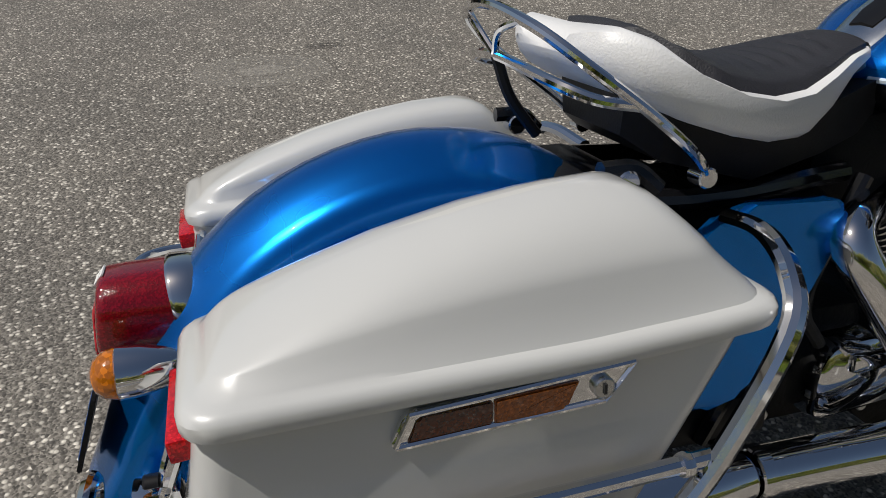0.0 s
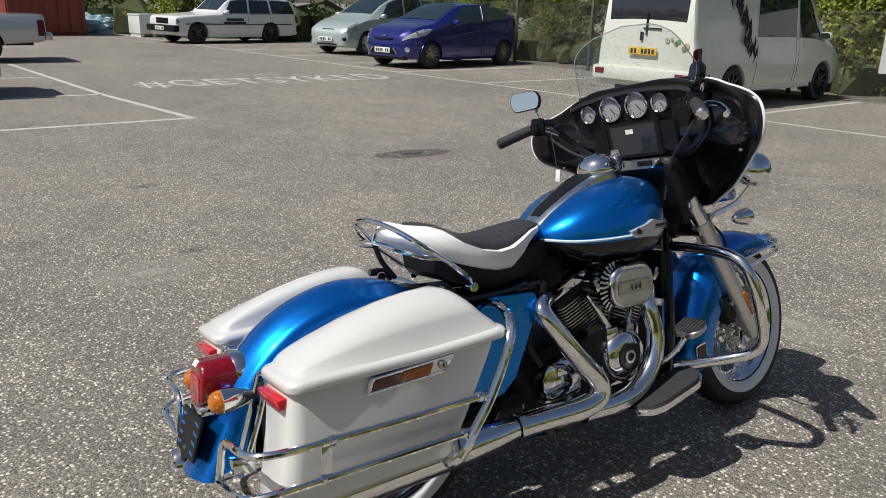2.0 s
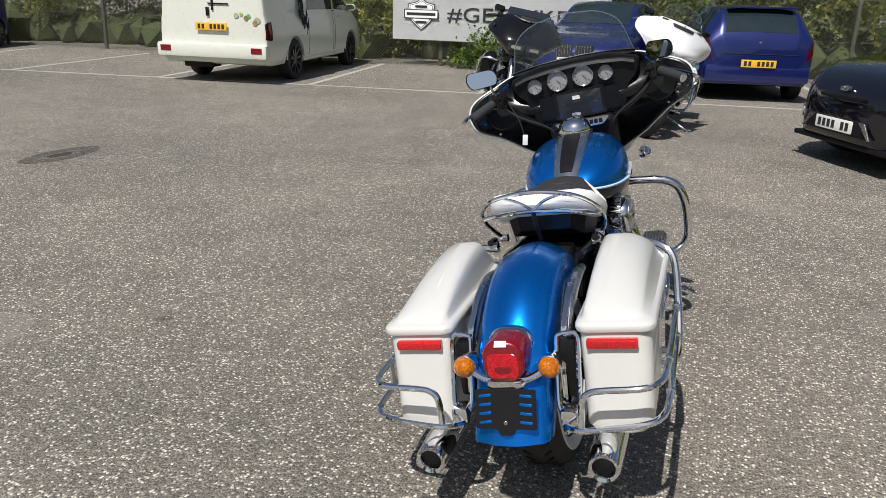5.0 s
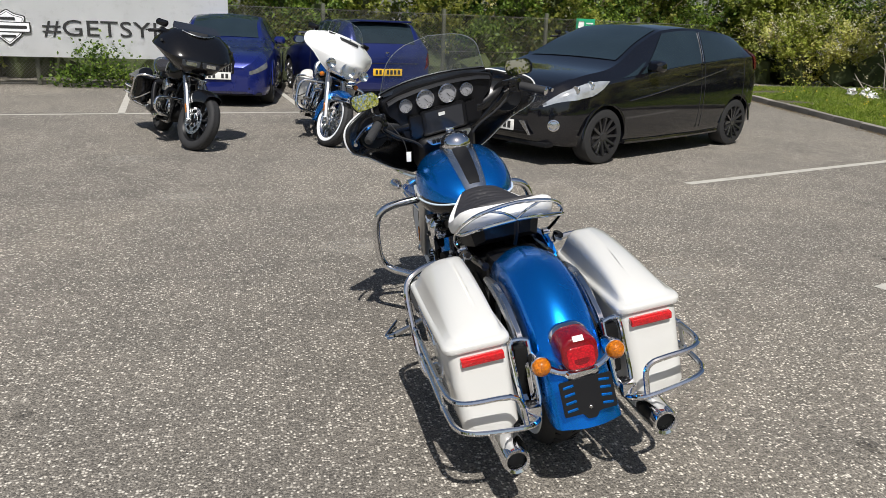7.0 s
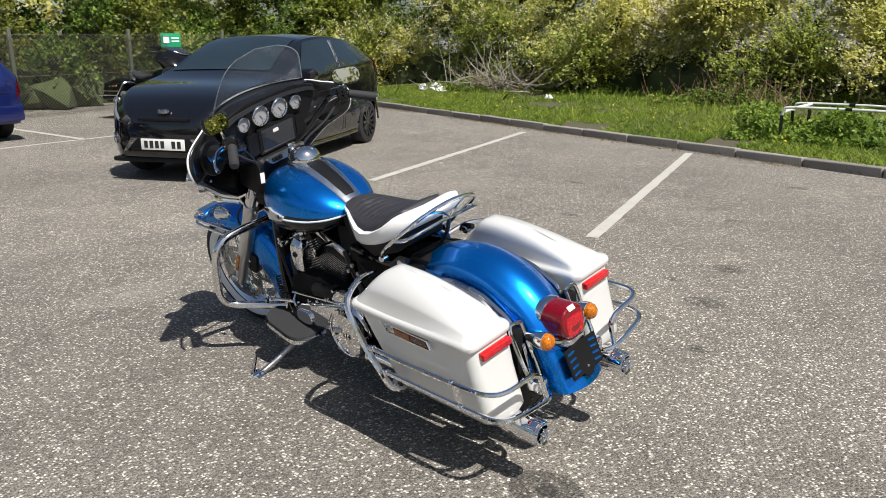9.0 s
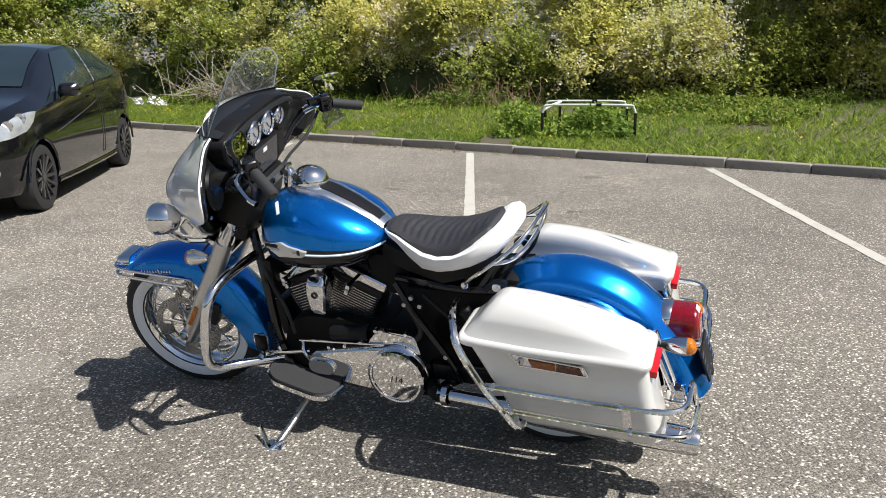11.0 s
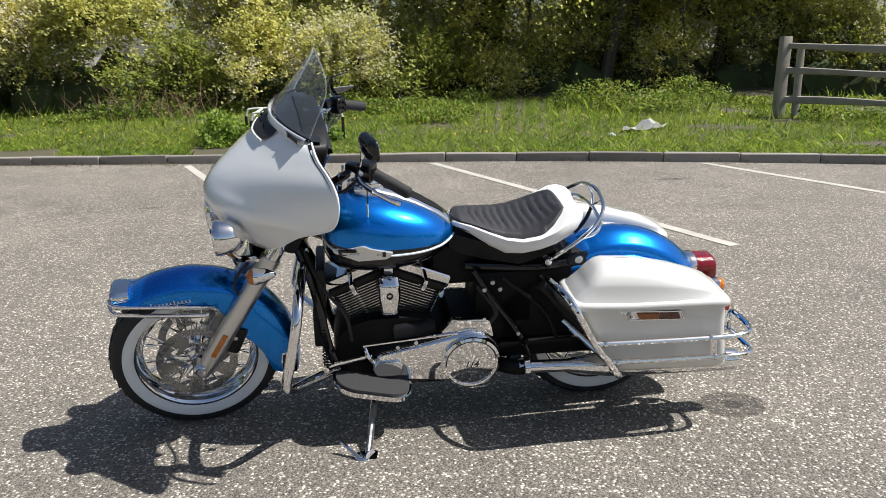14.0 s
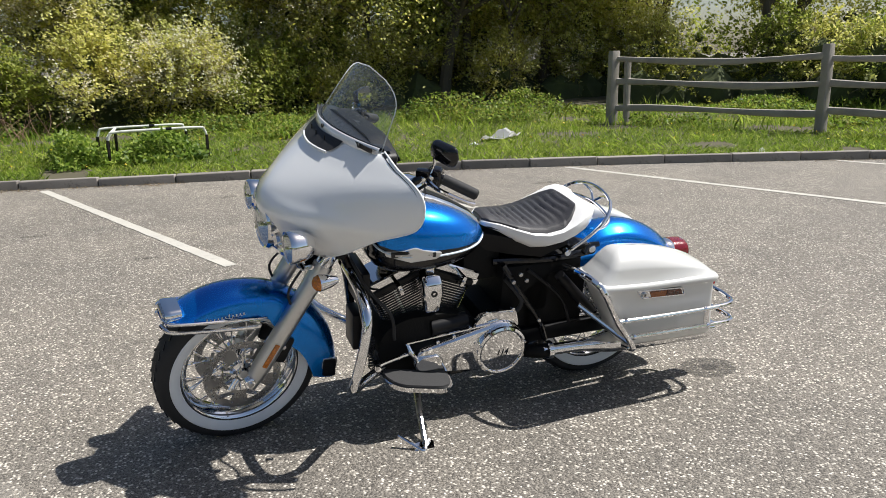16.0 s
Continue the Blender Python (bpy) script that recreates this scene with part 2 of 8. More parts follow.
# dark green that paints the shade inside the hedges
CORE_SHADE = surface("hedge_heart_shade", (0.055, 0.070, 0.024), 0.95, var=0.8, scale=3, fine=25, relief=1.0)
TWIG = surface("twig", (0.24, 0.19, 0.13), 0.9, var=0.45, scale=5, fine=60, relief=0.5)
BARK = surface("bark", (0.10, 0.085, 0.062), 0.95, var=0.4, scale=4, fine=30, relief=1.0)
OAK = surface("weathered_oak", (0.33, 0.30, 0.255), 0.85, var=0.45, scale=4, fine=70, relief=0.7)
WIRE = surface("galvanised_wire", (0.20, 0.19, 0.17), 0.6, metal=0.4, var=0.25)
BLUE = metallic_paint("blue_metallic_paint", (0.0, 0.198, 0.69), 0.88, 0.26, 0.5)
WHITE = surface("white_pearl_paint", (0.60, 0.594, 0.566), 0.32, var=0.015, scale=3, coat=1.0)
BIRCH = surface("white_fairing_paint", (0.86, 0.865, 0.855), 0.22, var=0.02, scale=3, coat=1.0)
BLACK = surface("black_gloss_paint", (0.006, 0.006, 0.007), 0.12, var=0.1, coat=0.0, rvar=0.03)
SATIN = surface("black_satin_metal", (0.007, 0.007, 0.008), 0.40, var=0.2, scale=12, spec=0.25)
PLASTIC = surface("black_plastic", (0.008, 0.008, 0.009), 0.45, var=0.15, scale=15, fine=260, relief=0.12, spec=0.22)
SOOT = surface("black_crinkle_coat", (0.006, 0.006, 0.006), 0.62, var=0.25, scale=14, fine=180, relief=0.3, spec=0.18)
SILVER_BADGE = surface("silver_badge", (0.72, 0.72, 0.71), 0.32, metal=0.55, var=0.05, coat=0.4)
RUBBER = surface("black_rubber", (0.02, 0.02, 0.021), 0.75, var=0.2, scale=10, fine=140, relief=0.25)
WALL = surface("white_tyre_wall", (0.74, 0.76, 0.78), 0.5, var=0.03, scale=10)
VINYL = surface("black_seat_vinyl", (0.028, 0.027, 0.03), 0.48, var=0.2, scale=12, fine=320, relief=0.3)
VINYL_W = surface("white_seat_vinyl", (0.80, 0.79, 0.77), 0.45, var=0.03, scale=8, fine=320, relief=0.2)
CHROME = chrome_mat("chrome")
HOOD = surface("black_dash_top", (0.014, 0.014, 0.015), 0.30, var=0.1, fine=260, relief=0.1)
INNER = surface("black_inner_fairing", (0.009, 0.009, 0.010), 0.24, var=0.15, scale=14, fine=240, relief=0.06, rvar=0.04)
BRIGHT = chrome_mat("polished_console", (0.78, 0.79, 0.80), 0.20)
STEEL = chrome_mat("brushed_steel", (0.50, 0.50, 0.50), 0.26)
ALLOY = chrome_mat("cast_alloy", (0.62, 0.62, 0.62), 0.34)
FIN = chrome_mat("fin_edge", (0.52, 0.52, 0.52), 0.22)
RED_LENS = lens_mat("red_lens", (0.17, 0.0008, 0.006), 0.04, 130)
# brighter copy of the lens red, for light seen in its centre
RED_BRIGHT = lens_mat("red_lens_bright", (0.42, 0.002, 0.010), 0.04, 70)
AMBER = lens_mat("amber_lens", (0.46, 0.13, 0.004), 0.04, 60)
# one amber reflector in a darker and a lighter colour, its lighting painted
AMBER_UNLIT = lens_mat("amber_reflector_unlit", (0.075, 0.014, 0.002), 0.1, 110)
REFLEX_A_LIT = lens_mat("amber_reflector", (0.22, 0.055, 0.003), 0.1, 130)
REFLEX_R = lens_mat("red_reflector", (0.50, 0.008, 0.012), 0.2, 130)
CLEAR_LENS = chrome_mat("lamp_reflector", (0.75, 0.77, 0.78), 0.12)
MIRROR = chrome_mat("mirror_glass", (0.85, 0.86, 0.86), 0.012)
SCREEN = surface("dark_display", (0.022, 0.025, 0.032), 0.10, var=0.1, coat=0.5)
SHIELD = glass_mat("windshield_plastic", (0.95, 0.97, 0.96), 0.0, 0.95, 0.10)
PALE_EDGE = glass_mat("polished_edge", (0.95, 0.97, 0.96), 0.15, 0.8, 0.45)
GLASS = glass_mat("clear_glass", (0.92, 0.94, 0.94), 0.0, 0.95)
CAR_GLASS = surface("car_glass", (0.016, 0.026, 0.032), 0.02, var=0.5, scale=2, spec=0.75, rvar=0.01)
PRINT = surface("pale_print", (0.75, 0.75, 0.72), 0.6, var=0.05)
PRINT_D = surface("dark_print", (0.02, 0.02, 0.02), 0.6, var=0.1)
PLATE_Y = surface("yellow_plate", (0.78, 0.46, 0.03), 0.4, var=0.04)
PLATE_W = surface("white_plate", (0.78, 0.78, 0.74), 0.4, var=0.04)

# ---- building helpers ----
def mesh_object(name, me, material, parent=None, label="", smooth=35):
    ob = new(name, me)
    for mt in material if isinstance(material, (list, tuple)) else (material,):
        if mt.name not in me.materials:
            me.materials.append(mt)
    if smooth:
        me.shade_smooth()
        me.set_sharp_from_angle(angle=radians(smooth))
    if parent:
        ob.parent = parent
    if label:
        ob["label"] = label
    return ob


def part(name, bm, material, parent=None, label="", smooth=35):
    """Links a bmesh as one mesh object, as a thing's part or a thing of its own."""
    me = bpy.data.meshes.new(name)
    bmesh.ops.recalc_face_normals(bm, faces=bm.faces)
    bm.to_mesh(me)
    bm.free()
    return mesh_object(name, me, material, parent, label, smooth)


def again(name, ob, parent, m=None, label=""):
    """The same mesh once more, as an object of its own."""
    o = new(name, ob.data)
    o.parent = parent
    o.matrix_basis = m if m is not None else Matrix()
    if label:
        o["label"] = label
    return o


def thing(name, m=None, label="", category="", group="", kind=""):
    o = new(name)
    o.empty_display_size = 0.2
    if m is not None:
        o.matrix_basis = m
    return tagged(o, label, category, group, kind)


def V(*a):
    return Vector(a)


def box(size, at=(0, 0, 0), bevel=0.004, seg=2, rot=None, bm=None):
    bm = bm or bmesh.new()
    m = Matrix.Translation(at) @ (rot or Matrix()) @ Matrix.Diagonal((*size, 1))
    r = bmesh.ops.create_cube(bm, size=1.0, matrix=m)
    if bevel:
        ed = list({e for v in r["verts"] for e in v.link_edges})
        bmesh.ops.bevel(bm, geom=ed, offset=bevel, segments=seg, affect="EDGES", profile=0.6)
    return bm


def loft(rings, closed=True, cap=True, bm=None, mat_fn=None):
    """Skins rings of equal length; closed rings by default."""
    bm = bm or bmesh.new()
    vs = [[bm.verts.new(p) for p in r] for r in rings]
    n = len(rings[0])
    for i in range(len(vs) - 1):
        for j in range(n if closed else n - 1):
            k = (j + 1) % n
            f = bm.faces.new((vs[i][j], vs[i][k], vs[i + 1][k], vs[i + 1][j]))
            if mat_fn:
                f.material_index = mat_fn(i, j)
    if cap and closed:
        for r in (vs[0], vs[-1]):
            f = bm.faces.new(r)
            if mat_fn:
                f.material_index = mat_fn(0 if r is vs[0] else len(vs) - 2, 0)
    return bm


def spline(pts, steps=6):
    """Catmull-Rom through the points."""
    p = [Vector(q) for q in pts]
    p = [2 * p[0] - p[1]] + p + [2 * p[-1] - p[-2]]
    out = []
    for i in range(1, len(p) - 2):
        for s in range(steps):
            t = s / steps
            a, b, c, d = p[i - 1], p[i], p[i + 1], p[i + 2]
            out.append(0.5 * (2 * b + (c - a) * t + (2 * a - 5 * b + 4 * c - d) * t * t + (3 * b - a - 3 * c + d) * t ** 3))
    out.append(p[-2])
    return out


def tube(pts, r, n=10, steps=6, smooth=True, bm=None, cap=True):
    """A round bar along points; r one radius or one per given point."""
    path = spline(pts, steps) if smooth and len(pts) > 2 else [Vector(q) for q in pts]
    rs = r if isinstance(r, (list, tuple)) else None
    rings = []
    up = None
    for i, p in enumerate(path):
        d = (path[min(i + 1, len(path) - 1)] - path[max(i - 1, 0)]).normalized()
        if up is None:
            up = d.orthogonal().normalized()
        up = (up - d * up.dot(d)).normalized()
        side = d.cross(up)
        if rs:
            f = i / (len(path) - 1) * (len(rs) - 1)
            k = min(int(f), len(rs) - 2)
            rad = rs[k] + (rs[k + 1] - rs[k]) * (f - k)
        else:
            rad = r
        rings.append([p + (up * math.cos(a) + side * math.sin(a)) * rad for a in (2 * math.pi * j / n for j in range(n))])
    return loft(rings, cap=cap, bm=bm)


AXES = {"x": Matrix.Rotation(radians(90), 4, "Y"), "y": Matrix.Rotation(radians(-90), 4, "X"), "z": Matrix()}


def lathe(profile, axis="z", at=(0, 0, 0), n=24, bm=None, m=None, cap=False):
    """Turns (radius, height) pairs about an axis through a place."""
    bm = bm or bmesh.new()
    m = m if m is not None else Matrix.Translation(at) @ AXES[axis]
    rings = [[m @ V(r * math.cos(a), r * math.sin(a), h) for a in (2 * math.pi * j / n for j in range(n))] for r, h in profile]
    return loft(rings, bm=bm, cap=cap)


def disc(r, thick, axis, at, bevel=0.15, n=24, bm=None):
    b = min(r, thick) * bevel
    return lathe([(0.0005, -thick / 2), (r - b, -thick / 2), (r, -thick / 2 + b), (r, thick / 2 - b), (r - b, thick / 2), (0.0005, thick / 2)], axis, at, n, bm)


def prism(outline, lo, hi, place, bevel=0.003, bm=None, seg=2):
    """Pulls a flat outline of (a, b) from lo to hi; place(a, b, c) gives the point."""
    bm = bm or bmesh.new()
    bot = [bm.verts.new(place(a, b, lo)) for a, b in outline]
    top = [bm.verts.new(place(a, b, hi)) for a, b in outline]
    f1, f2 = bm.faces.new(bot), bm.faces.new(top)
    n = len(outline)
    for i in range(n):
        bm.faces.new((bot[i], bot[(i + 1) % n], top[(i + 1) % n], top[i]))
    if bevel:
        bmesh.ops.bevel(bm, geom=list(f1.edges) + list(f2.edges), offset=bevel, segments=seg, affect="EDGES")
    return bm


def rounded(w, h, r, n=5, cx=0.0, cy=0.0):
    """A rounded rectangle's outline about (cx, cy)."""
    out = []
    for sx, sy, a0 in ((1, 1, 0), (-1, 1, 90), (-1, -1, 180), (1, -1, 270)):
        for i in range(n):
            a = radians(a0 + 90 * i / (n - 1))
            out.append((cx + sx * (w / 2 - r) + r * math.cos(a), cy + sy * (h / 2 - r) + r * math.sin(a)))
    return out


def round_poly(pts, r, n=4):
    """A polygon with rounded corners."""
    out = []
    m = len(pts)
    for i in range(m):
        p, a, b = Vector(pts[i]), Vector(pts[i - 1]), Vector(pts[(i + 1) % m])
        ra = min(r, (a - p).length * 0.45, (b - p).length * 0.45)
        s, e = p + (a - p).normalized() * ra, p + (b - p).normalized() * ra
        for k in range(n):
            t = k / (n - 1)
            q = (1 - t) ** 2 * s + 2 * t * (1 - t) * p + t * t * e
            out.append(tuple(q))
    return out


def lerp(a, b, t):
    return a + (b - a) * t


def interp(x, xs, ys):
    return float(np.interp(x, xs, ys))


def xz(y0=0.0, s=1):
    return lambda a, b, c: V(a, y0 + s * c, b)


def yz(x0=0.0, s=1):
    return lambda a, b, c: V(x0 + s * c, a, b)


def text_mesh(name, words, size, m, material, parent=None, depth=0.002, label="", shear=0.0, space=1.0):
    cu = bpy.data.curves.new(name, "FONT")
    cu.body, cu.size, cu.extrude, cu.align_x, cu.align_y, cu.shear, cu.space_character = words, size, depth, "CENTER", "CENTER", shear, space
    cu.resolution_u = 3
    tmp = bpy.data.objects.new(name, cu)
    scene.collection.objects.link(tmp)
    me = bpy.data.meshes.new_from_object(tmp.evaluated_get(bpy.context.evaluated_depsgraph_get()))
    bpy.data.objects.remove(tmp)
    ob = mesh_object(name, me, material, parent, label, smooth=0)
    ob.matrix_basis = m
    return ob


def quads(name, co, per, material, parent=None):
    """Many small faces of `per` corners each, from an array of corner places."""
    n = len(co) // per
    me = bpy.data.meshes.new(name)
    me.vertices.add(len(co))
    me.vertices.foreach_set("co", np.asarray(co, dtype=np.float32).ravel())
    me.loops.add(len(co))
    me.loops.foreach_set("vertex_index", np.arange(len(co), dtype=np.int32))
    me.polygons.add(n)
    me.polygons.foreach_set("loop_start", np.arange(0, len(co), per, dtype=np.int32))
    me.update(calc_edges=True)
    me.materials.append(material)
    ob = new(name, me)
    if parent:
        ob.parent = parent
    return ob


RNG = np.random.default_rng(7)


def leaf_quads(at, size, stretch=1.5, up=0.25):
    """Corner places of one pointed leaf at each place; `up` turns the faces towards the light from above."""
    n = len(at)
    nrm = RNG.normal(size=(n, 3)) + np.array((-0.55, 0.25, 1.0)) * up * 1.6
    nrm /= np.linalg.norm(nrm, axis=1)[:, None]
    d = np.cross(nrm, RNG.normal(size=(n, 3)))
    d /= np.linalg.norm(d, axis=1)[:, None]
    s = np.cross(d, nrm)
    ln = (size * RNG.uniform(0.6, 1.35, n))[:, None]
    w = ln / stretch * 0.5
    mid = at + d * ln * 0.45
    return np.stack([at, mid + s * w, at + d * ln, mid - s * w], axis=1).reshape(-1, 3)

# ---- the car park: ground, markings, kerb, verge ----
bm = bmesh.new()
bmesh.ops.create_grid(bm, x_segments=2, y_segments=2, size=400)
ground = tagged(part("ground", bm, ASPHALT, smooth=0), "worn grey asphalt with pale stone chips", "ground", kind="structure")


def stripe(a, b, width=0.10, name="road_marking"):
    """A painted line lying on the asphalt, its edges slightly uneven."""
    a, b = Vector(a), Vector(b)
    d = (b - a).normalized()
    s = V(-d.y, d.x)
    n = max(2, int((b - a).length / 0.12))
    bm = bmesh.new()
    row = []
    for i in range(n + 1):
        p = a.lerp(b, i / n)
        w1, w2 = (width / 2 + random.uniform(-0.004, 0.004) for _ in range(2))
        row.append((bm.verts.new((p.x + s.x * w1, p.y + s.y * w1, 0.004)), bm.verts.new((p.x - s.x * w2, p.y - s.y * w2, 0.004))))
    for i in range(n):
        bm.faces.new((row[i][0], row[i + 1][0], row[i + 1][1], row[i][1]))
    return tagged(part(name, bm, LINE, smooth=0), "worn white painted bay line on the asphalt", "road marking", "bay lines", "structure")


BAY_DIR = V(0.335, -0.942)
for near, length in (((4.43, -3.09), 4.85), ((1.32, -2.67), 4.9), ((-1.81, -2.10), 4.9), ((-4.95, -1.55), 4.6), ((-8.1, -1.0), 4.2)):
    stripe(near, V(*near) + BAY_DIR * length)
# the long line before the bays along the fence, and the bay lines behind it
stripe((10.62, -3.6), (9.15, 5.0))
stripe((9.15, 5.0), (4.8, 31.0))
for y in (-2.35, 0.42, 3.1, 5.87, 8.48, 11.2, 13.9, 16.5, 19.1, 21.8, 24.4):
    x0 = interp(y, (-3.6, 5.0, 31.0), (10.62, 9.15, 4.8))
    stripe((x0, y), (x0 + 4.25, y + 0.5))
# the bays on the other side
stripe((1.66, 8.37), (1.05, 11.3))
stripe((1.05, 11.3), (0.2, 17.4))
for y, x0 in ((8.37, 1.66), (11.3, 1.05), (14.3, 0.62), (17.4, 0.2)):
    stripe((x0, y), (x0 - 5.0, y - 0.55))


def stain(x, y, rx, ry, material, turn=0.0, seed=0):
    bm = bmesh.new()
    bmesh.ops.create_circle(bm, cap_ends=True, segments=24, radius=1.2)
    ob = part("stain", bm, material, smooth=0)
    ob.matrix_basis = pose(x, y, 0.002, 0, 0, math.degrees(turn)) @ Matrix.Diagonal((rx * 1.25, ry * 1.25, 1, 1))
    return ob


for i, (x, y, rx, ry, mt) in enumerate((
        (-0.53, 0.29, 0.090, 0.075, STAIN), (3.05, 5.15, 0.30, 0.13, STAIN), (0.0, -1.87, 0.081, 0.056, FAINT), (0.2, -2.6, 0.074, 0.062, FAINT),
        (0.79, -3.94, 0.050, 0.037, FAINT), (1.01, -5.76, 0.087, 0.050, FAINT), (0.30, 4.76, 0.087, 0.043, FAINT), (0.22, 2.9, 0.062, 0.031, FAINT), (0.40, 1.96, 0.031, 0.025, FAINT),
        (1.9, -3.2, 0.062, 0.031, FAINT), (2.8, -4.5, 0.087, 0.031, FAINT), (-2.6, -4.9, 0.149, 0.043, FAINT), (0.35, -2.15, 0.037, 0.031, FAINT), (-0.3, -1.2, 0.043, 0.031, FAINT),
        (4.06, 1.72, 0.11, 0.17, PALE), (5.82, 2.41, 0.16, 0.17, PALE), (1.75, -1.46, 0.09, 0.20, PALE), (3.86, -0.84, 0.14, 0.18, PALE), (2.52, 0.39, 0.13, 0.22, PALE), (6.3, 4.4, 0.16, 0.2, PALE), (-0.1, 2.6, 0.20, 0.14, PALE))):
    st = stain(x, y, rx, ry, mt, 0.0, seed=i)
    tagged(st, "dark oil stain on the asphalt" if mt is not PALE else "pale dusty patch on the asphalt", "stain", kind="structure")

# kerb and verge
KERB_LINE = [(16.2, -10.4), (12.4, -9.45), (8.9, -8.75), (5.4, -7.98), (3.4, -7.6), (1.25, -7.16), (-1.3, -6.68), (-3.6, -6.0), (-5.5, -5.3), (-7.5, -4.45), (-10.5, -3.0), (-16, -0.2), (-26, 5)]
kerb_path = spline([(x, y, 0) for x, y in KERB_LINE], 8)
kerb = thing("kerb", label="weathered concrete kerb stones along the grass verge", category="kerb", kind="structure")


def along(path, step):
    """Places at even steps along a path, with the way there."""
    out, left = [], 0.0
    for a, b in zip(path, path[1:]):
        ln = (b - a).length
        s = left
        while s < ln:
            out.append((a.lerp(b, s / ln), (b - a).normalized()))
            s += step
        left = s - ln
    return out


kb = box((0.905, 0.14, 0.24), (0, 0, 0), 0.018, 3)
for v in kb.verts:
    v.co += Vector((noise.noise(v.co * 9), noise.noise(v.co * 9 + V(5, 0, 0)), noise.noise(v.co * 9 + V(0, 7, 0)))) * 0.006
first = None
for p, d in along(kerb_path, 0.915):
    m = pose(p.x, p.y, random.uniform(-0.018, -0.006), random.uniform(-2, 2), random.uniform(-0.6, 0.6), math.degrees(math.atan2(d.y, d.x)) + random.uniform(-0.7, 0.7))
    if first is None:
        first = part("kerb_stone", kb, KERB, kerb)
        first.matrix_basis = m
    else:
        again("kerb_stone", first, kerb, m)


def verge_height(dist):
    return interp(dist, (0, 0.3, 2.5, 6, 12), (0.075, 0.10, 0.16, 0.24, 0.45))


bm = bmesh.new()
rows = []
for p, d in along(kerb_path, 0.5):
    s = V(d.y, -d.x, 0)
    s = s if s.y < 0 else -s
    rows.append([bm.verts.new((p.x + s.x * q, p.y + s.y * q, verge_height(q) + 0.035 * noise.noise(V(p.x + s.x * q, p.y + s.y * q, 0) * 0.8) * min(1, q))) for q in (0.06, 0.4, 0.9, 1.6, 2.5, 3.6, 5, 7, 9.5, 13, 20, 45, 120)])
for a, b in zip(rows, rows[1:]):
    for j in range(len(a) - 1):
        bm.faces.new((a[j], a[j + 1], b[j + 1], b[j]))
verge = tagged(part("verge", bm, EARTH, smooth=60), "rough grass verge with bare earth beneath", "verge", kind="structure")

# grass: blades and broad weeds, thick near the kerb and thinning under the hedge
KP = np.array([(p.x, p.y) for p, d in along(kerb_path, 0.05)])
KD = np.array([(d.x, d.y) for p, d in along(kerb_path, 0.05)])
KS = np.stack([KD[:, 1], -KD[:, 0]], 1)
KS[KS[:, 1] > 0] *= -1
KEEP = (KP[:, 0] > -13) & (KP[:, 0] < 15.5)


def on_verge(n, lo, hi, power=1.0):
    idx = RNG.choice(np.nonzero(KEEP)[0], n)
    q = lo + (hi - lo) * RNG.random(n) ** power
    xyv = KP[idx] + KS[idx] * q[:, None] + RNG.normal(0, 0.03, (n, 2))
    return np.column_stack([xyv, np.interp(q, (0, 0.3, 2.5, 6, 12), (0.075, 0.10, 0.16, 0.24, 0.45)) - 0.02]), q


def blades(at, height, width, lean):
    n = len(at)
    a = RNG.uniform(0, 2 * math.pi, n)
    h = height * RNG.uniform(0.5, 1.4, n)
    off = RNG.normal(0, 1, (n, 2)) * lean * h[:, None]
    side = np.column_stack([np.cos(a), np.sin(a), np.zeros(n)]) * width
    mid = at + np.column_stack([off * 0.35, h * 0.6])
    tip = at + np.column_stack([off, h])
    return np.stack([at - side, at + side, mid + side * 0.7, tip, mid - side * 0.7], axis=1).reshape(-1, 3)


at, q = on_verge(210000, 0.08, 7.5, 1.25)
tuft = np.array([noise.noise(Vector((x * 0.9, y * 0.9, 0))) for x, y, _ in at])
at = at[tuft > -0.36]
hgt = 0.055 + 0.05 * RNG.random(len(at))
tagged(quads("grass", blades(at, 0.075, 0.0055, 0.7), 5, GRASS), "bright green spring grass on the verge", "grass", kind="stuff")
at, q = on_verge(9000, 0.9, 7.0, 0.7)
tuft = np.array([noise.noise(Vector((x * 0.6 + 9, y * 0.6, 0))) for x, y, _ in at])
at = at[tuft > 0.05]
tagged(quads("tall_weeds", blades(at, 0.24, 0.007, 0.40), 5, GRASS), "taller weeds and nettles before the hedge", "weeds", kind="stuff")
# low leafy plants: nettles and brambles in drifts, thicker towards the hedge
c, q = on_verge(3600, 2.2, 7.6, 0.75)
drift = np.array([noise.noise(Vector((x * 0.55, y * 0.55, 4))) for x, y, _ in c]) + np.interp(q, (2.2, 4.0, 5.5, 7.6), (-0.55, -0.20, -0.06, -0.22))
c, drift = c[drift > 0], drift[drift > 0]
rise = np.clip(0.14 + 0.85 * drift, 0.14, 0.8)
ci = RNG.integers(0, len(c), 60000)
at = c[ci] + RNG.normal(size=(len(ci), 3)) * (0.15, 0.15, 0.0)
at[:, 2] += RNG.random(len(ci)) ** 0.7 * rise[ci]
half = len(at) // 2
tagged(quads("nettles", leaf_quads(at[:half], 0.075, 1.9, 0.7), 4, NETTLE), "bright green nettles under the hedge", "weeds", kind="stuff")
tagged(quads("bramble_leaves", leaf_quads(at[half:], 0.055, 1.5, 0.6), 4, LEAF_DARK), "leafy low brambles under the hedge", "weeds", kind="stuff")
at, q = on_verge(260, 0.6, 5.0)
at[:, 2] += 0.08
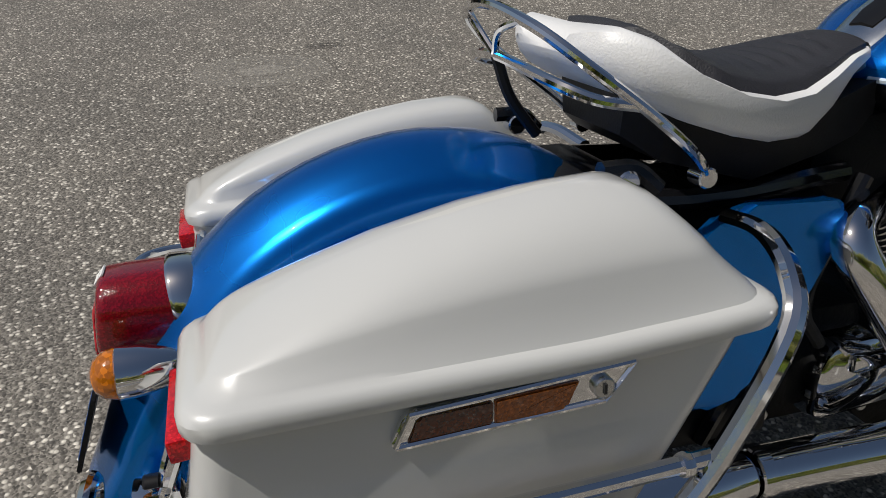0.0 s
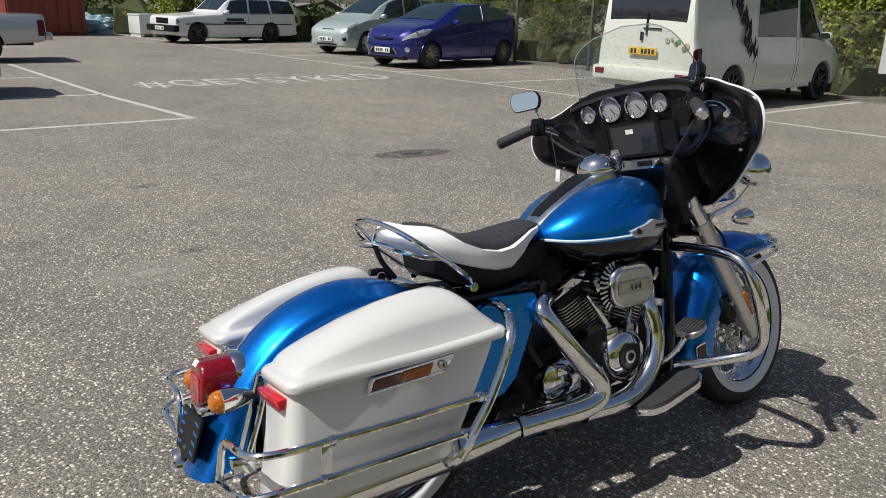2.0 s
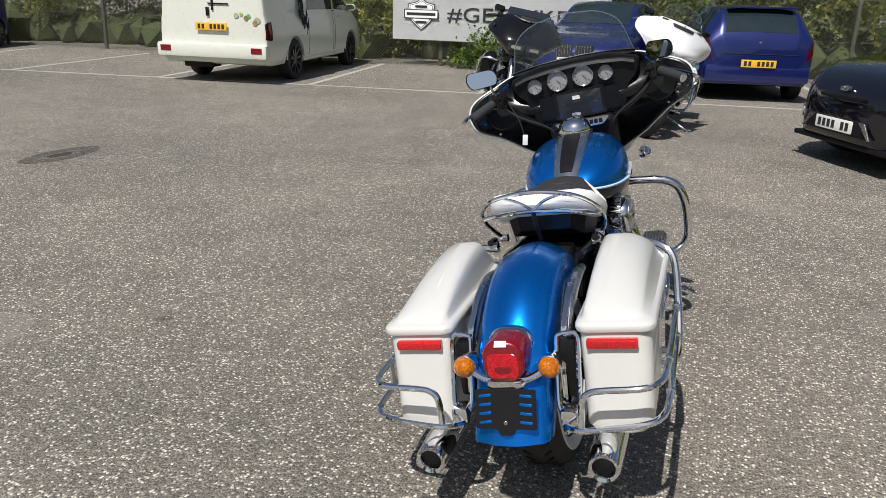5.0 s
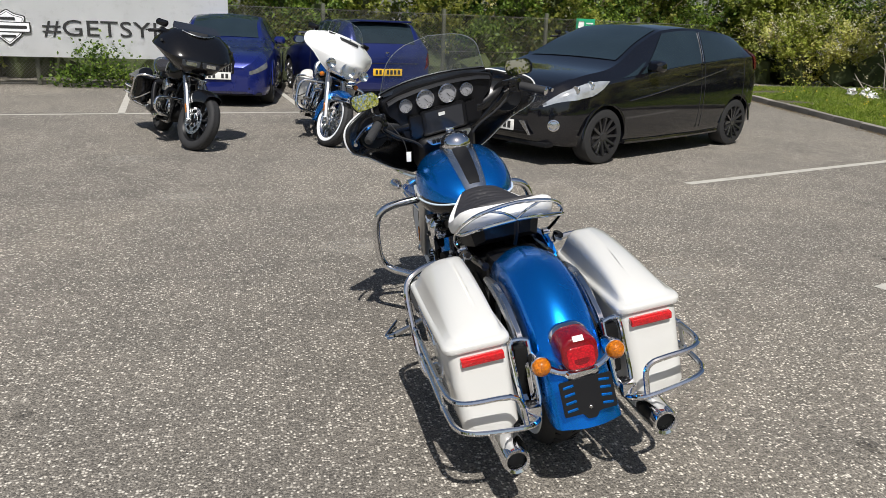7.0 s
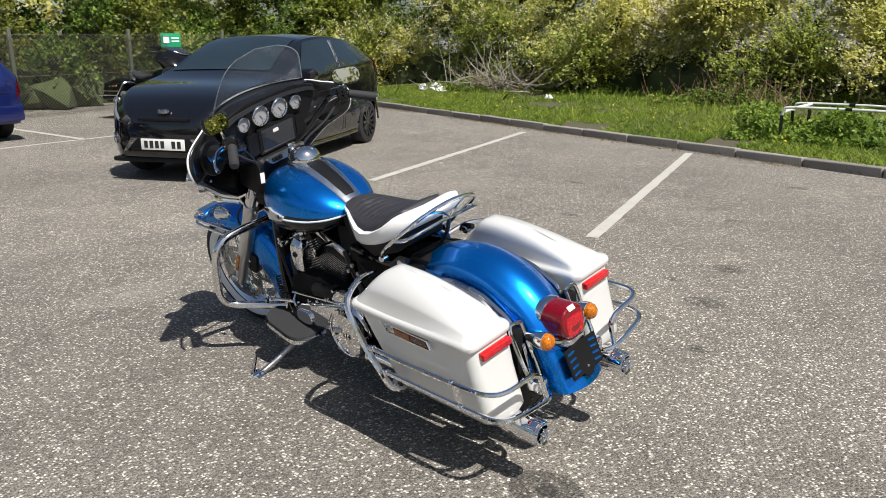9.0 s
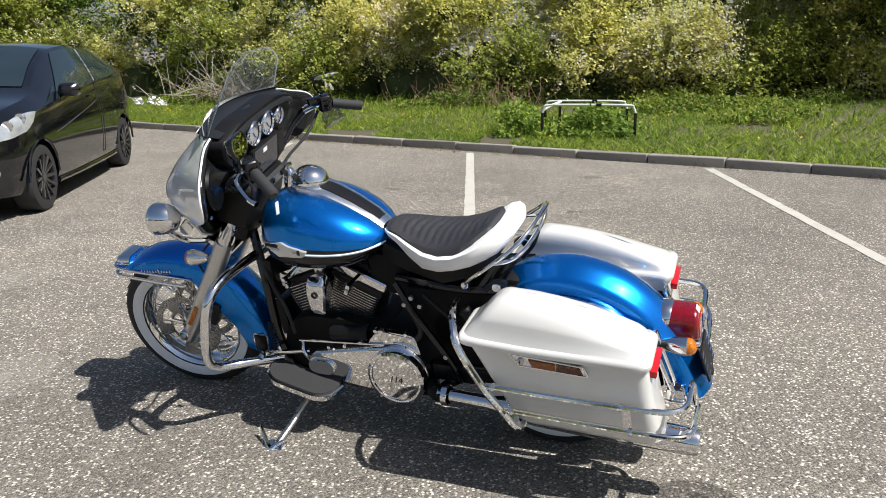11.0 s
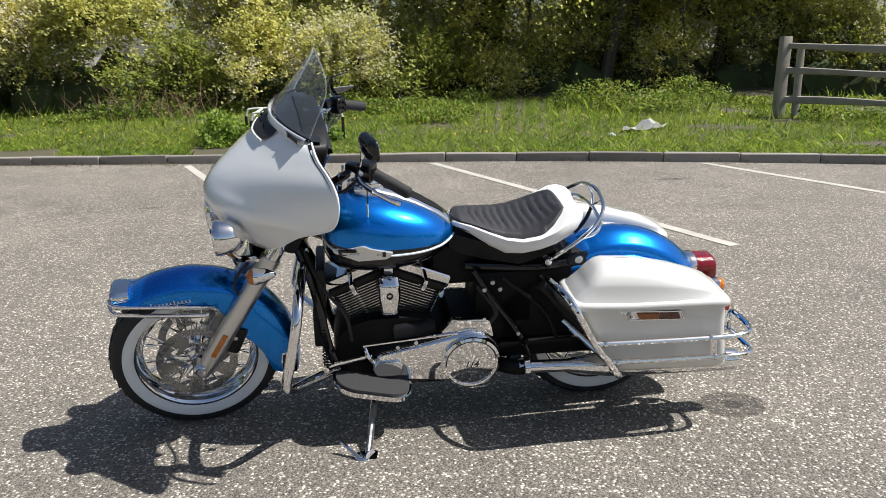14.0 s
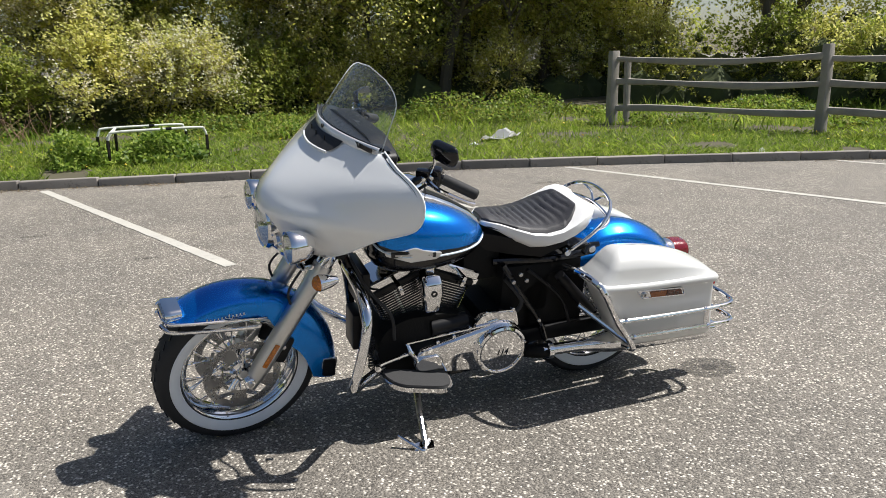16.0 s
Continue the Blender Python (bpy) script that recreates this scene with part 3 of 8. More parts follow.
tagged(quads("dandelions", leaf_quads(np.repeat(at, 5, axis=0), 0.02, 1.0, 0.9), 4, surface("yellow_petal", (0.75, 0.55, 0.03), 0.6)), "scattered yellow dandelion heads in the grass", "flowers", kind="stuff")


# ---- hedges and trees ----
def hedge(name, line, height, depth, n, mats, label, leaf=0.07, base=0.2, seed=1, blossom=0.0, twigs=500, core=0.58, up=0.6, size=1.0, slope=0.0):
    """A mixed hedge along a line: many rounded bushes at several heights, each with a heart coloured dark for shade,
    twigs and an outer coat of leaves.
    """
    root = thing(name, label=label, category="hedge")
    path = spline([(x, y, 0) for x, y in line], 10)
    st = along(path, 0.25)
    P = np.array([p[:] for p, d in st])
    S = np.array([(-d.y, d.x, 0) for p, d in st])
    length = 0.25 * len(P)
    count = int(length * height * 1.9 / size ** 2)
    idx = RNG.integers(0, len(P), count)
    lift = RNG.random(count) ** 0.9
    side = RNG.uniform(-1, 1, count)
    side = np.sign(side) * np.abs(side) ** 0.6
    C = P[idx] + S[idx] * (side * depth * 0.5 * np.sqrt(np.clip(1.08 - lift ** 2, 0, 1)) * RNG.uniform(0.62, 1.0, count))[:, None]
    C += S[idx] * (slope * (lift - 0.35))[:, None]
    R = RNG.uniform(0.26, 0.80, count) * size * np.interp(lift, (0, 0.5, 1), (0.85, 1.0, 0.8))
    C[:, 2] = base + 0.25 + lift * (height - base - 0.5)
    tone = np.array([noise.noise(Vector((x * 0.30 + seed, y * 0.30, z * 0.35))) for x, y, z in C]) + RNG.normal(0, 0.14, count)
    # hearts of the bushes, and a low inner bank, dark in place of shade
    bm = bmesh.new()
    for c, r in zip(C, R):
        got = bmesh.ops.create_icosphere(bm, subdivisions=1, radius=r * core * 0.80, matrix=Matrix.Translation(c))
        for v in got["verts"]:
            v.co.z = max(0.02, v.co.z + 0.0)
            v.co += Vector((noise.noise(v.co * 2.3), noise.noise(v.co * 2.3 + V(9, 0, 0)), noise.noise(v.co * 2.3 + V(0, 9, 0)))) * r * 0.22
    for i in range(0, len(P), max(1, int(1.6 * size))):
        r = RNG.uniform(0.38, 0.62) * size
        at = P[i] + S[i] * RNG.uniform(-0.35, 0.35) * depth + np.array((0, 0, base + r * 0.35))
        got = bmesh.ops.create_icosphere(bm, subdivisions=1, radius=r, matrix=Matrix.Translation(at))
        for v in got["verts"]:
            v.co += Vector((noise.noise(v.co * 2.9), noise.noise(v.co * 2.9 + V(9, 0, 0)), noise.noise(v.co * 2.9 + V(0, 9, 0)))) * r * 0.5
    part("core", bm, CORE_SHADE, root, smooth=0)["kind"] = "stuff"
    # leaves on the outer coat of every bush, bunched in sprays
    share = len(mats)
    order = np.minimum(share - 1, (np.argsort(np.argsort(tone)) / count * share).astype(int))
    weight = R ** 2
    def coat(pick, m, lo, hi, drift=0.035):
        """Leaves strung along arching shoots that grow out of the bushes."""
        w = weight[pick] / weight[pick].sum()
        count_s = max(20, m // 15)
        b = RNG.choice(pick, count_s, p=w)
        d = RNG.normal(size=(count_s, 3)) + (0, 0, 0.2)
        d /= np.linalg.norm(d, axis=1)[:, None]
        at0 = C[b] + d * (R[b] * RNG.uniform(0.45, 0.95, count_s))[:, None]
        gap = np.array([noise.noise(Vector(q) * 1.5) + 0.7 * noise.noise(Vector(q) * 3.5) for q in at0])
        keep = gap > -0.36 - 0.30 * RNG.random(count_s)
        b, d, at0 = b[keep], d[keep], at0[keep]
        way = d * RNG.uniform(0.2, 1.0, (len(b), 1)) + RNG.normal(size=(len(b), 3)) * 0.35 + (0, 0, 0.55)
        way /= np.linalg.norm(way, axis=1)[:, None]
        ln = RNG.uniform(0.25, 0.95, len(b)) * size * (lo + hi) / 2
        g = RNG.integers(0, len(b), m)
        t = RNG.random(m) ** 0.8
        at = at0[g] + way[g] * (ln[g] * t)[:, None] - np.array((0, 0, 0.28)) * (t ** 2 * ln[g])[:, None] + RNG.normal(size=(m, 3)) * drift * size * (1.2 - 0.5 * t)[:, None]
        shoots.append((at0, at0 + way * ln[:, None] - np.array((0, 0, 0.25)) * ln[:, None]))
        return at[at[:, 2] > 0.05]
    shoots = []
    for m_i, mt in enumerate(mats):
        pick = np.nonzero(order == m_i)[0]
        if len(pick):
            at = coat(pick, int(n / share * 1.5), 0.86, 1.12)
            quads("foliage", leaf_quads(at, leaf, 1.55, up), 4, mt, root)["kind"] = "stuff"
    if blossom:
        pick = np.argsort(tone)[int(count * 0.55):]
        at = coat(pick, int(n * blossom), 1.0, 1.2, 0.05)
        quads("blossom", leaf_quads(at, leaf * 0.62, 1.1, up), 4, BLOSSOM, root)["kind"] = "stuff"
    A, E = (np.concatenate(q) for q in zip(*shoots))
    few = RNG.permutation(len(A))[:int(len(A) * 0.35)]
    A, E = A[few], E[few]
    w = np.cross(E - A, RNG.normal(size=(len(A), 3)))
    w *= (RNG.uniform(0.003, 0.007, len(A)) * size / np.linalg.norm(w, axis=1))[:, None]
    quads("shoot_stem", np.stack([A - w, A + w, E + w * 0.3, E - w * 0.3], axis=1).reshape(-1, 3), 4, TWIG, root)["kind"] = "stuff"
    if twigs:
        b = RNG.integers(0, count, twigs)
        d = RNG.normal(size=(twigs, 3)) * (0.8, 0.8, 0.5) + (0, 0, 0.55)
        d /= np.linalg.norm(d, axis=1)[:, None]
        a = C[b] + d * (R[b] * 0.7)[:, None]
        e = C[b] + d * (R[b] * RNG.uniform(1.15, 1.7, twigs))[:, None]
        a[:, 2], e[:, 2] = np.maximum(a[:, 2], 0.05), np.maximum(e[:, 2], 0.1)
        w = np.cross(d, RNG.normal(size=(twigs, 3)))
        w *= (RNG.uniform(0.003, 0.009, twigs) / np.linalg.norm(w, axis=1))[:, None]
        quads("twig_mass", np.stack([a - w, a + w, e + w * 0.4, e - w * 0.4], axis=1).reshape(-1, 3), 4, TWIG, root)["kind"] = "stuff"
    return root


def limb(bm, a, d, ln, r, depth, rnd):
    """A branch that bends, tapers and forks."""
    pts, p, way = [a], a, d
    for i in range(3):
        way = (way + Vector((rnd.gauss(0, 0.16), rnd.gauss(0, 0.16), rnd.gauss(0.05, 0.12)))).normalized()
        p = p + way * (ln / 3)
        pts.append(p)
    tube(pts, [r, r * 0.85, r * 0.7, r * 0.5], n=7 if depth > 1 else 5, steps=2, bm=bm)
    tips = [p]
    if depth > 0:
        for _ in range(rnd.choice((2, 3))):
            k = rnd.choice((1, 2, 3))
            nd = (way + Vector((rnd.gauss(0, 0.6), rnd.gauss(0, 0.6), rnd.gauss(0.15, 0.3)))).normalized()
            tips += limb(bm, pts[k], nd, ln * rnd.uniform(0.55, 0.8), r * 0.5, depth - 1, rnd)
    return tips


def tree(x, y, height, r, lean, seed, mats, n=5000, base=0.2, leaf=0.07, crown=True, label="spring tree with dark forked trunk and sparse new leaves"):
    rnd = random.Random(seed)
    root = thing("tree", pose(x, y, 0), label, "tree", "trees at the edge")
    bm = bmesh.new()
    tips = []
    top = V(lean[0], lean[1], height * 0.5)
    mid = top * 0.5 + V(rnd.gauss(0, 0.12), rnd.gauss(0, 0.12), base * 0.5)
    tube([V(0, 0, base - 0.3), V(0, 0, base + 0.15), mid, top], [r * 1.5, r, r * 0.85, r * 0.6], n=9, steps=4, bm=bm)
    for k in range(6):
        a = mid.lerp(top, rnd.uniform(0.2, 1.0))
        d = Vector((rnd.gauss(0, 0.6), rnd.gauss(0, 0.6), rnd.uniform(0.3, 1.0))).normalized()
        tips += limb(bm, a, d, height * rnd.uniform(0.22, 0.36), r * 0.45, 2, rnd)
    part("trunk", bm, BARK, root)
    if crown:
        T = np.array([t[:] for t in tips])
        ci = RNG.integers(0, len(T), n)
        at = T[ci] + RNG.normal(size=(n, 3)) * 0.48
        at[:, 2] = np.maximum(at[:, 2], 0.4)
        h = n // len(mats)
        for i, mt in enumerate(mats):
            quads("crown", leaf_quads(at[i * h:(i + 1) * h], leaf, 1.6, 0.5), 4, mt, root)["kind"] = "stuff"
    return root


hedge("hedge", [(19.5, -14.3), (16, -15.6), (12.5, -15.8), (8.5, -15.4)], 5.6, 3.4, 140000, [LEAF_DEEP, LEAF_MID, LEAF_MID, LEAF_LIGHT], "dense green hawthorn hedge in blossom behind the verge", 0.075, 0.25, seed=1, blossom=0.12, twigs=2500, slope=3.4, up=0.95, core=0.42)
hedge("hedge", [(9.2, -15.1), (6, -14.9), (2.5, -15.0), (-2.4, -15.4)], 5.4, 3.2, 200000, [LEAF_MID, LEAF_LIGHT, LEAF_LIGHT, LEAF_LIGHT], "mixed spring hedge with pale blossom and yellow-green shoots", 0.070, 0.25, seed=2, blossom=0.55, twigs=4200, slope=3.8, up=1.0, core=0.42)
hedge("hedge", [(-0.5, -15.6), (-4, -16.2), (-7.5, -15.8), (-11, -14.2)], 3.8, 2.6, 140000, [LEAF_MID, LEAF_LIGHT, LEAF_LIGHT], "shaded bramble hedge under trees", 0.070, 0.25, seed=3, blossom=0.12, twigs=5200, slope=1.9, up=0.95, core=0.6)
hedge("hedge", [(-9.5, -13.0), (-13, -9.5), (-17, -6), (-24, -1)], 2.0, 2.4, 40000, [LEAF_DARK, LEAF_MID, LEAF_LIGHT], "open spring hedge beyond the rail fence", 0.08, 0.25, seed=4, twigs=800)
hedge("hedge", [(20.2, -15.2), (18.9, -12.5), (17.9, -8.5), (17.1, -5), (16.5, -1.2), (15.9, 3.2), (15.5, 7.5)], 4.2, 2.0, 170000, [LEAF_DEEP, LEAF_DARK, LEAF_DEEP, LEAF_MID], "sunlit green hedge growing through the wire fence", 0.090, 0.12, seed=5, blossom=0.015, size=0.85, core=0.45)
hedge("hedge", [(15.4, 7.2), (14.7, 12), (14.2, 17), (13.5, 21.5), (12.8, 26)], 3.1, 2.2, 80000, [LEAF_DARK, LEAF_DEEP, LEAF_MID], "tall leafy hedge behind the parked cars", 0.085, 0.1, seed=6)
hedge("hedge", [(12.6, 27.5), (8, 30.5), (3, 36), (-3, 42), (-14, 46)], 4.2, 3.2, 30000, [LEAF_DARK, LEAF_DARK, LEAF_MID], "dark dense trees closing the far end", 0.15, 0.1, seed=7, up=0.3, size=1.8)
# never in view; added so chrome and glass have trees to reflect
hedge("hedge", [(-30, 6), (-32, 20), (-28, 34), (-14, 46)], 5.0, 3.5, 16000, [LEAF_DARK, LEAF_MID], "unseen tree line added out of view for reflections", 0.22, 0.1, seed=8, twigs=0, up=0.3, size=2.4)

hedge("hedge", [(25, -19), (22, -9), (20.5, 2), (19.5, 13)], 6.0, 3.0, 36000, [LEAF_DARK, LEAF_MID, LEAF_LIGHT], "tall trees behind the fence hedge", 0.15, 0.2, seed=11, twigs=300, size=1.6)
for i, (x, y, h, r, lean, dk) in enumerate(((-5.4, -15.2, 7, 0.17, (-0.9, -0.2), 0), (-6.6, -16.2, 7.5, 0.13, (0.3, 0.2), 0), (-8.4, -15.6, 7, 0.16, (-0.2, 0.3), 0), (-9.6, -16.5, 7, 0.13, (0.5, 0.0), 0), (-11.5, -15.5, 7, 0.15, (-0.7, 0.4), 0),
                                            (-2.6, -16.4, 6.5, 0.11, (0.4, 0.2), 0), (-3.9, -15.6, 6, 0.06, (0.5, 0.4), 0), (-15, -13.5, 7, 0.15, (0.2, 0.3), 0),
                                            (-7.4, -15.0, 6, 0.07, (0.4, 0.1), 0), (-10.6, -15.0, 6.5, 0.09, (0.3, 0.2), 0), (-13.2, -12.6, 6.5, 0.12, (0.5, 0.2), 0), (-17, -10.5, 7, 0.14, (0.2, 0.2), 0))):
    tree(x, y, h, r, lean, 20 + i, [LEAF_LIGHT, LEAF_LIGHT, LEAF_MID], 13000, leaf=0.085)
hedge("hedge", [(20, -20), (10, -20.5), (0, -20.5), (-8, -20), (-17, -17.5), (-27, -11)], 6.2, 3.6, 75000, [LEAF_MID, LEAF_LIGHT, LEAF_LIGHT], "sunlit woodland undergrowth far behind the hedge", 0.13, 0.2, seed=9, twigs=2500, size=1.5, core=0.3, up=0.95)


# ---- motorcycles: x ahead from the rear axle, y to the left, z up, standing upright; the thing's pose leans it ----
AXLE_F, AXLE_R, WHEEL_Z = 1.60, 0.0, 0.318
STEER_AT, STEER_AXIS = V(1.22, 0, 0.80), V(-math.sin(radians(27)), 0, math.cos(radians(27)))


def steering(deg):
    return Matrix.Translation(STEER_AT) @ Matrix.Rotation(radians(deg), 4, STEER_AXIS) @ Matrix.Translation(-STEER_AT)


def wheel(root, name, x, half, m, white_wall, spoked, disc_sides, rim_mat):
    """Tyre, white wall, rim, hub, spokes and brake discs."""
    w = new(name)
    w.parent = root
    w.matrix_basis = m @ Matrix.Translation((x, 0, WHEEL_Z))
    k = half / 0.064
    prof = [(0.222, 0.046 * k), (0.240, 0.058 * k), (0.268, 0.064 * k), (0.292, 0.0625 * k), (0.308, 0.050 * k), (0.316, 0.031 * k), (0.319, 0.0)]
    prof = prof + [(r, -h) for r, h in prof[-2::-1]]
    t = lathe(prof, "y", n=56)
    part("tyre", t, RUBBER, w, "black tyre with a fine tread")
    bm = bmesh.new()
    for i in range(44):
        a = 2 * math.pi * i / 44
        for s in (1, -1):
            box((0.036, 0.007, 0.004), bm=bm, bevel=0, rot=Matrix.Rotation(a, 4, "Y") @ Matrix.Translation((0, s * 0.026 * k, 0.3165)) @ Matrix.Rotation(radians(s * 38), 4, "Z"))
    part("tread", bm, SATIN, w)["kind"] = "stuff"
    if white_wall:
        for s in (1, -1):
            part("white_wall", lathe([(0.229, s * 0.0535 * k), (0.238, s * 0.0600 * k), (0.252, s * 0.0645 * k), (0.266, s * 0.0668 * k), (0.270, s * 0.064 * k)], "y", n=56), WALL, w, "broad white wall of the tyre")
    rp = [(0.230, 0.047 * k), (0.224, 0.050 * k), (0.218, 0.046 * k), (0.212, 0.033 * k), (0.202, 0.024 * k), (0.197, 0.010), (0.197, -0.010), (0.202, -0.024 * k), (0.212, -0.033 * k), (0.218, -0.046 * k), (0.224, -0.050 * k), (0.230, -0.047 * k)]
    part("rim", lathe(rp, "y", n=48), rim_mat, w)
    part("hub", lathe([(0.0005, 0.078), (0.020, 0.078), (0.024, 0.060), (0.042, 0.056), (0.042, 0.046), (0.026, 0.035), (0.026, -0.035), (0.042, -0.046), (0.042, -0.056), (0.024, -0.060), (0.020, -0.078), (0.0005, -0.078)], "y", n=20), rim_mat, w)
    if spoked:
        sp = tube([V(0.0, 0.046, 0.038), V(0.055, 0.006, 0.200)], 0.0026, n=5, smooth=False)
        one = part("spoke", sp, CHROME, w)
        for i in range(1, 40):
            again("spoke", one, w, Matrix.Rotation(2 * math.pi * i / 40, 4, "Y") @ Matrix.Diagonal((1 if i % 2 else -1, 1 if i % 4 < 2 else -1, 1, 1)))
    else:
        bm = prism(round_poly([(-0.030, 0.03), (0.030, 0.03), (0.013, 0.12), (0.020, 0.205), (-0.020, 0.205), (-0.013, 0.12)], 0.012), -0.022, 0.022, lambda a, b, c: V(a, c, b), 0.006)
        one = part("spoke", bm, rim_mat, w)
        for i in range(1, 10):
            again("spoke", one, w, Matrix.Rotation(2 * math.pi * i / 10, 4, "Y"))
    for s in disc_sides:
        bm = bmesh.new()
        rr = [0.072, 0.086, 0.093, 0.112, 0.120, 0.150]
        vs = [[bm.verts.new((r * math.cos(2 * math.pi * j / 60), s * 0.074, r * math.sin(2 * math.pi * j / 60))) for j in range(60)] for r in rr]
        for i in range(len(rr) - 1):
            for j in range(60):
                if i in (1, 2, 3) and j % 12 in (1, 2, 3, 4, 5, 6, 7) or (i == 0 and j % 12 in (3, 4)):
                    continue
                bm.faces.new((vs[i][j], vs[i][(j + 1) % 60], vs[i + 1][(j + 1) % 60], vs[i + 1][j]))
        bmesh.ops.solidify(bm, geom=bm.faces[:], thickness=0.005)
        for j in range(30):
            a = 2 * math.pi * (j + 0.3) / 30
            disc(0.0042, 0.008, "y", (math.cos(a) * (0.130 + 0.010 * (j % 2)), s * 0.074, math.sin(a) * (0.130 + 0.010 * (j % 2))), n=8, bm=bm)
        part("brake_disc", bm, STEEL, w, "drilled steel brake disc")
        bm = bmesh.new()
        for j in range(5):
            a = 2 * math.pi * j / 5 + 0.4
            tube([V(math.cos(a) * 0.03, s * 0.062, math.sin(a) * 0.03), V(math.cos(a) * 0.082, s * 0.072, math.sin(a) * 0.082)], [0.010, 0.006], n=6, smooth=False, bm=bm)
        part("disc_carrier", bm, CHROME, w)
    return w


def arch(stations, section):
    """Rings for a mudguard: stations (centre x, centre z, radius, degrees, width factor, depth factor)."""
    rings = []
    for cx, cz, R, a, wf, df in stations:
        c, s = math.cos(radians(a)), math.sin(radians(a))
        rings.append([V(cx + (R - d * df) * c, y * wf, cz + (R - d * df) * s) for y, d in section])
    return rings


def mudguard(root, name, stations, section, material, m=None, label="", thick=0.004, floor_at=None):
    bm = loft(arch(stations, section), closed=False, cap=False)
    bmesh.ops.recalc_face_normals(bm, faces=bm.faces)
    bmesh.ops.solidify(bm, geom=bm.faces[:], thickness=thick)
    if floor_at:
        for v in bm.verts:
            v.co.z = max(v.co.z, floor_at(v.co.x))
    ob = part(name, bm, material, root, label, 50)
    if m is not None:
        ob.matrix_basis = m
    return ob


def ring_slope(x0, x1, y0, y1, r, zf, zr, s, n=6):
    """A rounded rectangle in plan whose height runs from zf at its front to zr at its rear."""
    out = []
    for a, b in rounded(x1 - x0, y1 - y0, r, n, (x0 + x1) / 2, (y0 + y1) / 2):
        out.append(V(a, s * b, lerp(zr, zf, (a - x0) / (x1 - x0))))
    return out


def lid_ring(s, front, rear, out, inn, r, lift, f):
    """One level of the lid: a rounded outline drawn in from the lip by four margins, its height following the lid's crown by f."""
    x0, x1, y0, y1 = -0.380 + rear, 0.224 - front, 0.180 + inn, 0.402 - out
    pts = rounded(x1 - x0, y1 - y0, min(r, (y1 - y0) * 0.45), 5, (x0 + x1) / 2, (y0 + y1) / 2)
    full = []
    for a, b in zip(pts, pts[1:] + pts[:1]):
        n = 12 if abs(a[0] - b[0]) > 0.15 else 1
        full += [(lerp(a[0], b[0], k / n), lerp(a[1], b[1], k / n)) for k in range(n)]
    out_ = []
    for a, b in full:
        lip = interp(a, (-0.38, 0.0, 0.14, 0.224), (0.594, 0.600, 0.608, 0.616))
        crown = interp(a, (-0.38, -0.33, -0.26, -0.17, -0.08, 0.0, 0.08, 0.14, 0.22), (0.632, 0.652, 0.682, 0.712, 0.733, 0.745, 0.749, 0.745, 0.734))
        out_.append(V(a, s * b, lip + lift + f * (crown - lip - lift)))
    return out_


def saddlebag(root, s, paint, chrome_trim):
    """Hard case with a raised lid, latch plate, reflectors and chrome guard rails; s is +1 on the left."""
    bag = part("saddlebag", loft([
        ring_slope(-0.366, 0.202, 0.190, 0.386, 0.035, 0.628, 0.604, s), ring_slope(-0.372, 0.182, 0.190, 0.388, 0.037, 0.585, 0.570, s),
        ring_slope(-0.388, 0.134, 0.192, 0.386, 0.040, 0.490, 0.470, s), ring_slope(-0.410, 0.080, 0.194, 0.382, 0.042, 0.390, 0.372, s),
        ring_slope(-0.420, 0.060, 0.194, 0.380, 0.046, 0.345, 0.330, s), ring_slope(-0.414, 0.044, 0.204, 0.368, 0.050, 0.325, 0.312, s), ring_slope(-0.39, 0.02, 0.225, 0.345, 0.05, 0.316, 0.305, s)]), paint, root, "white hard saddlebag with chrome guard rails", 40)
    lid = part("lid", loft([lid_ring(s, *q) for q in (
        (0.010, 0.010, 0.010, 0.010, 0.032, -0.004, 0.0), (0.002, 0.002, 0.002, 0.002, 0.036, 0.000, 0.0), (0.0, 0.0, 0.0, 0.0, 0.038, 0.006, 0.0), (0.0, 0.0, 0.0, 0.0, 0.038, 0.015, 0.0),
        (0.003, 0.003, 0.003, 0.003, 0.038, 0.021, 0.0), (0.009, 0.008, 0.008, 0.007, 0.036, 0.025, 0.0), (0.017, 0.014, 0.015, 0.012, 0.036, 0.027, 0.0), (0.022, 0.018, 0.019, 0.016, 0.034, 0.028, 0.05), (0.028, 0.021, 0.023, 0.018, 0.034, 0.028, 0.13),
        (0.046, 0.025, 0.032, 0.020, 0.032, 0.028, 0.30), (0.060, 0.028, 0.036, 0.022, 0.032, 0.028, 0.44), (0.065, 0.029, 0.039, 0.0225, 0.032, 0.028, 0.50), (0.070, 0.031, 0.043, 0.023, 0.032, 0.028, 0.56), (0.084, 0.035, 0.055, 0.025, 0.030, 0.028, 0.69),
        (0.098, 0.041, 0.072, 0.029, 0.028, 0.028, 0.81), (0.110, 0.050, 0.092, 0.036, 0.024, 0.028, 0.90), (0.128, 0.064, 0.112, 0.048, 0.016, 0.028, 0.96), (0.150, 0.085, 0.128, 0.064, 0.008, 0.028, 0.99), (0.17, 0.11, 0.134, 0.076, 0.004, 0.028, 1.0))]), paint, bag, "raised glossy lid with a rolled lip", 33)
    # latch plate with amber reflector and lock
    y = 0.3900
    part("latch_plate", prism(round_poly([(-0.200, 0.553), (0.018, 0.562), (0.052, 0.604), (-0.182, 0.590)], 0.010), -0.004, 0.009, xz(s * y, s), 0.003), chrome_trim, bag, "chrome latch plate")
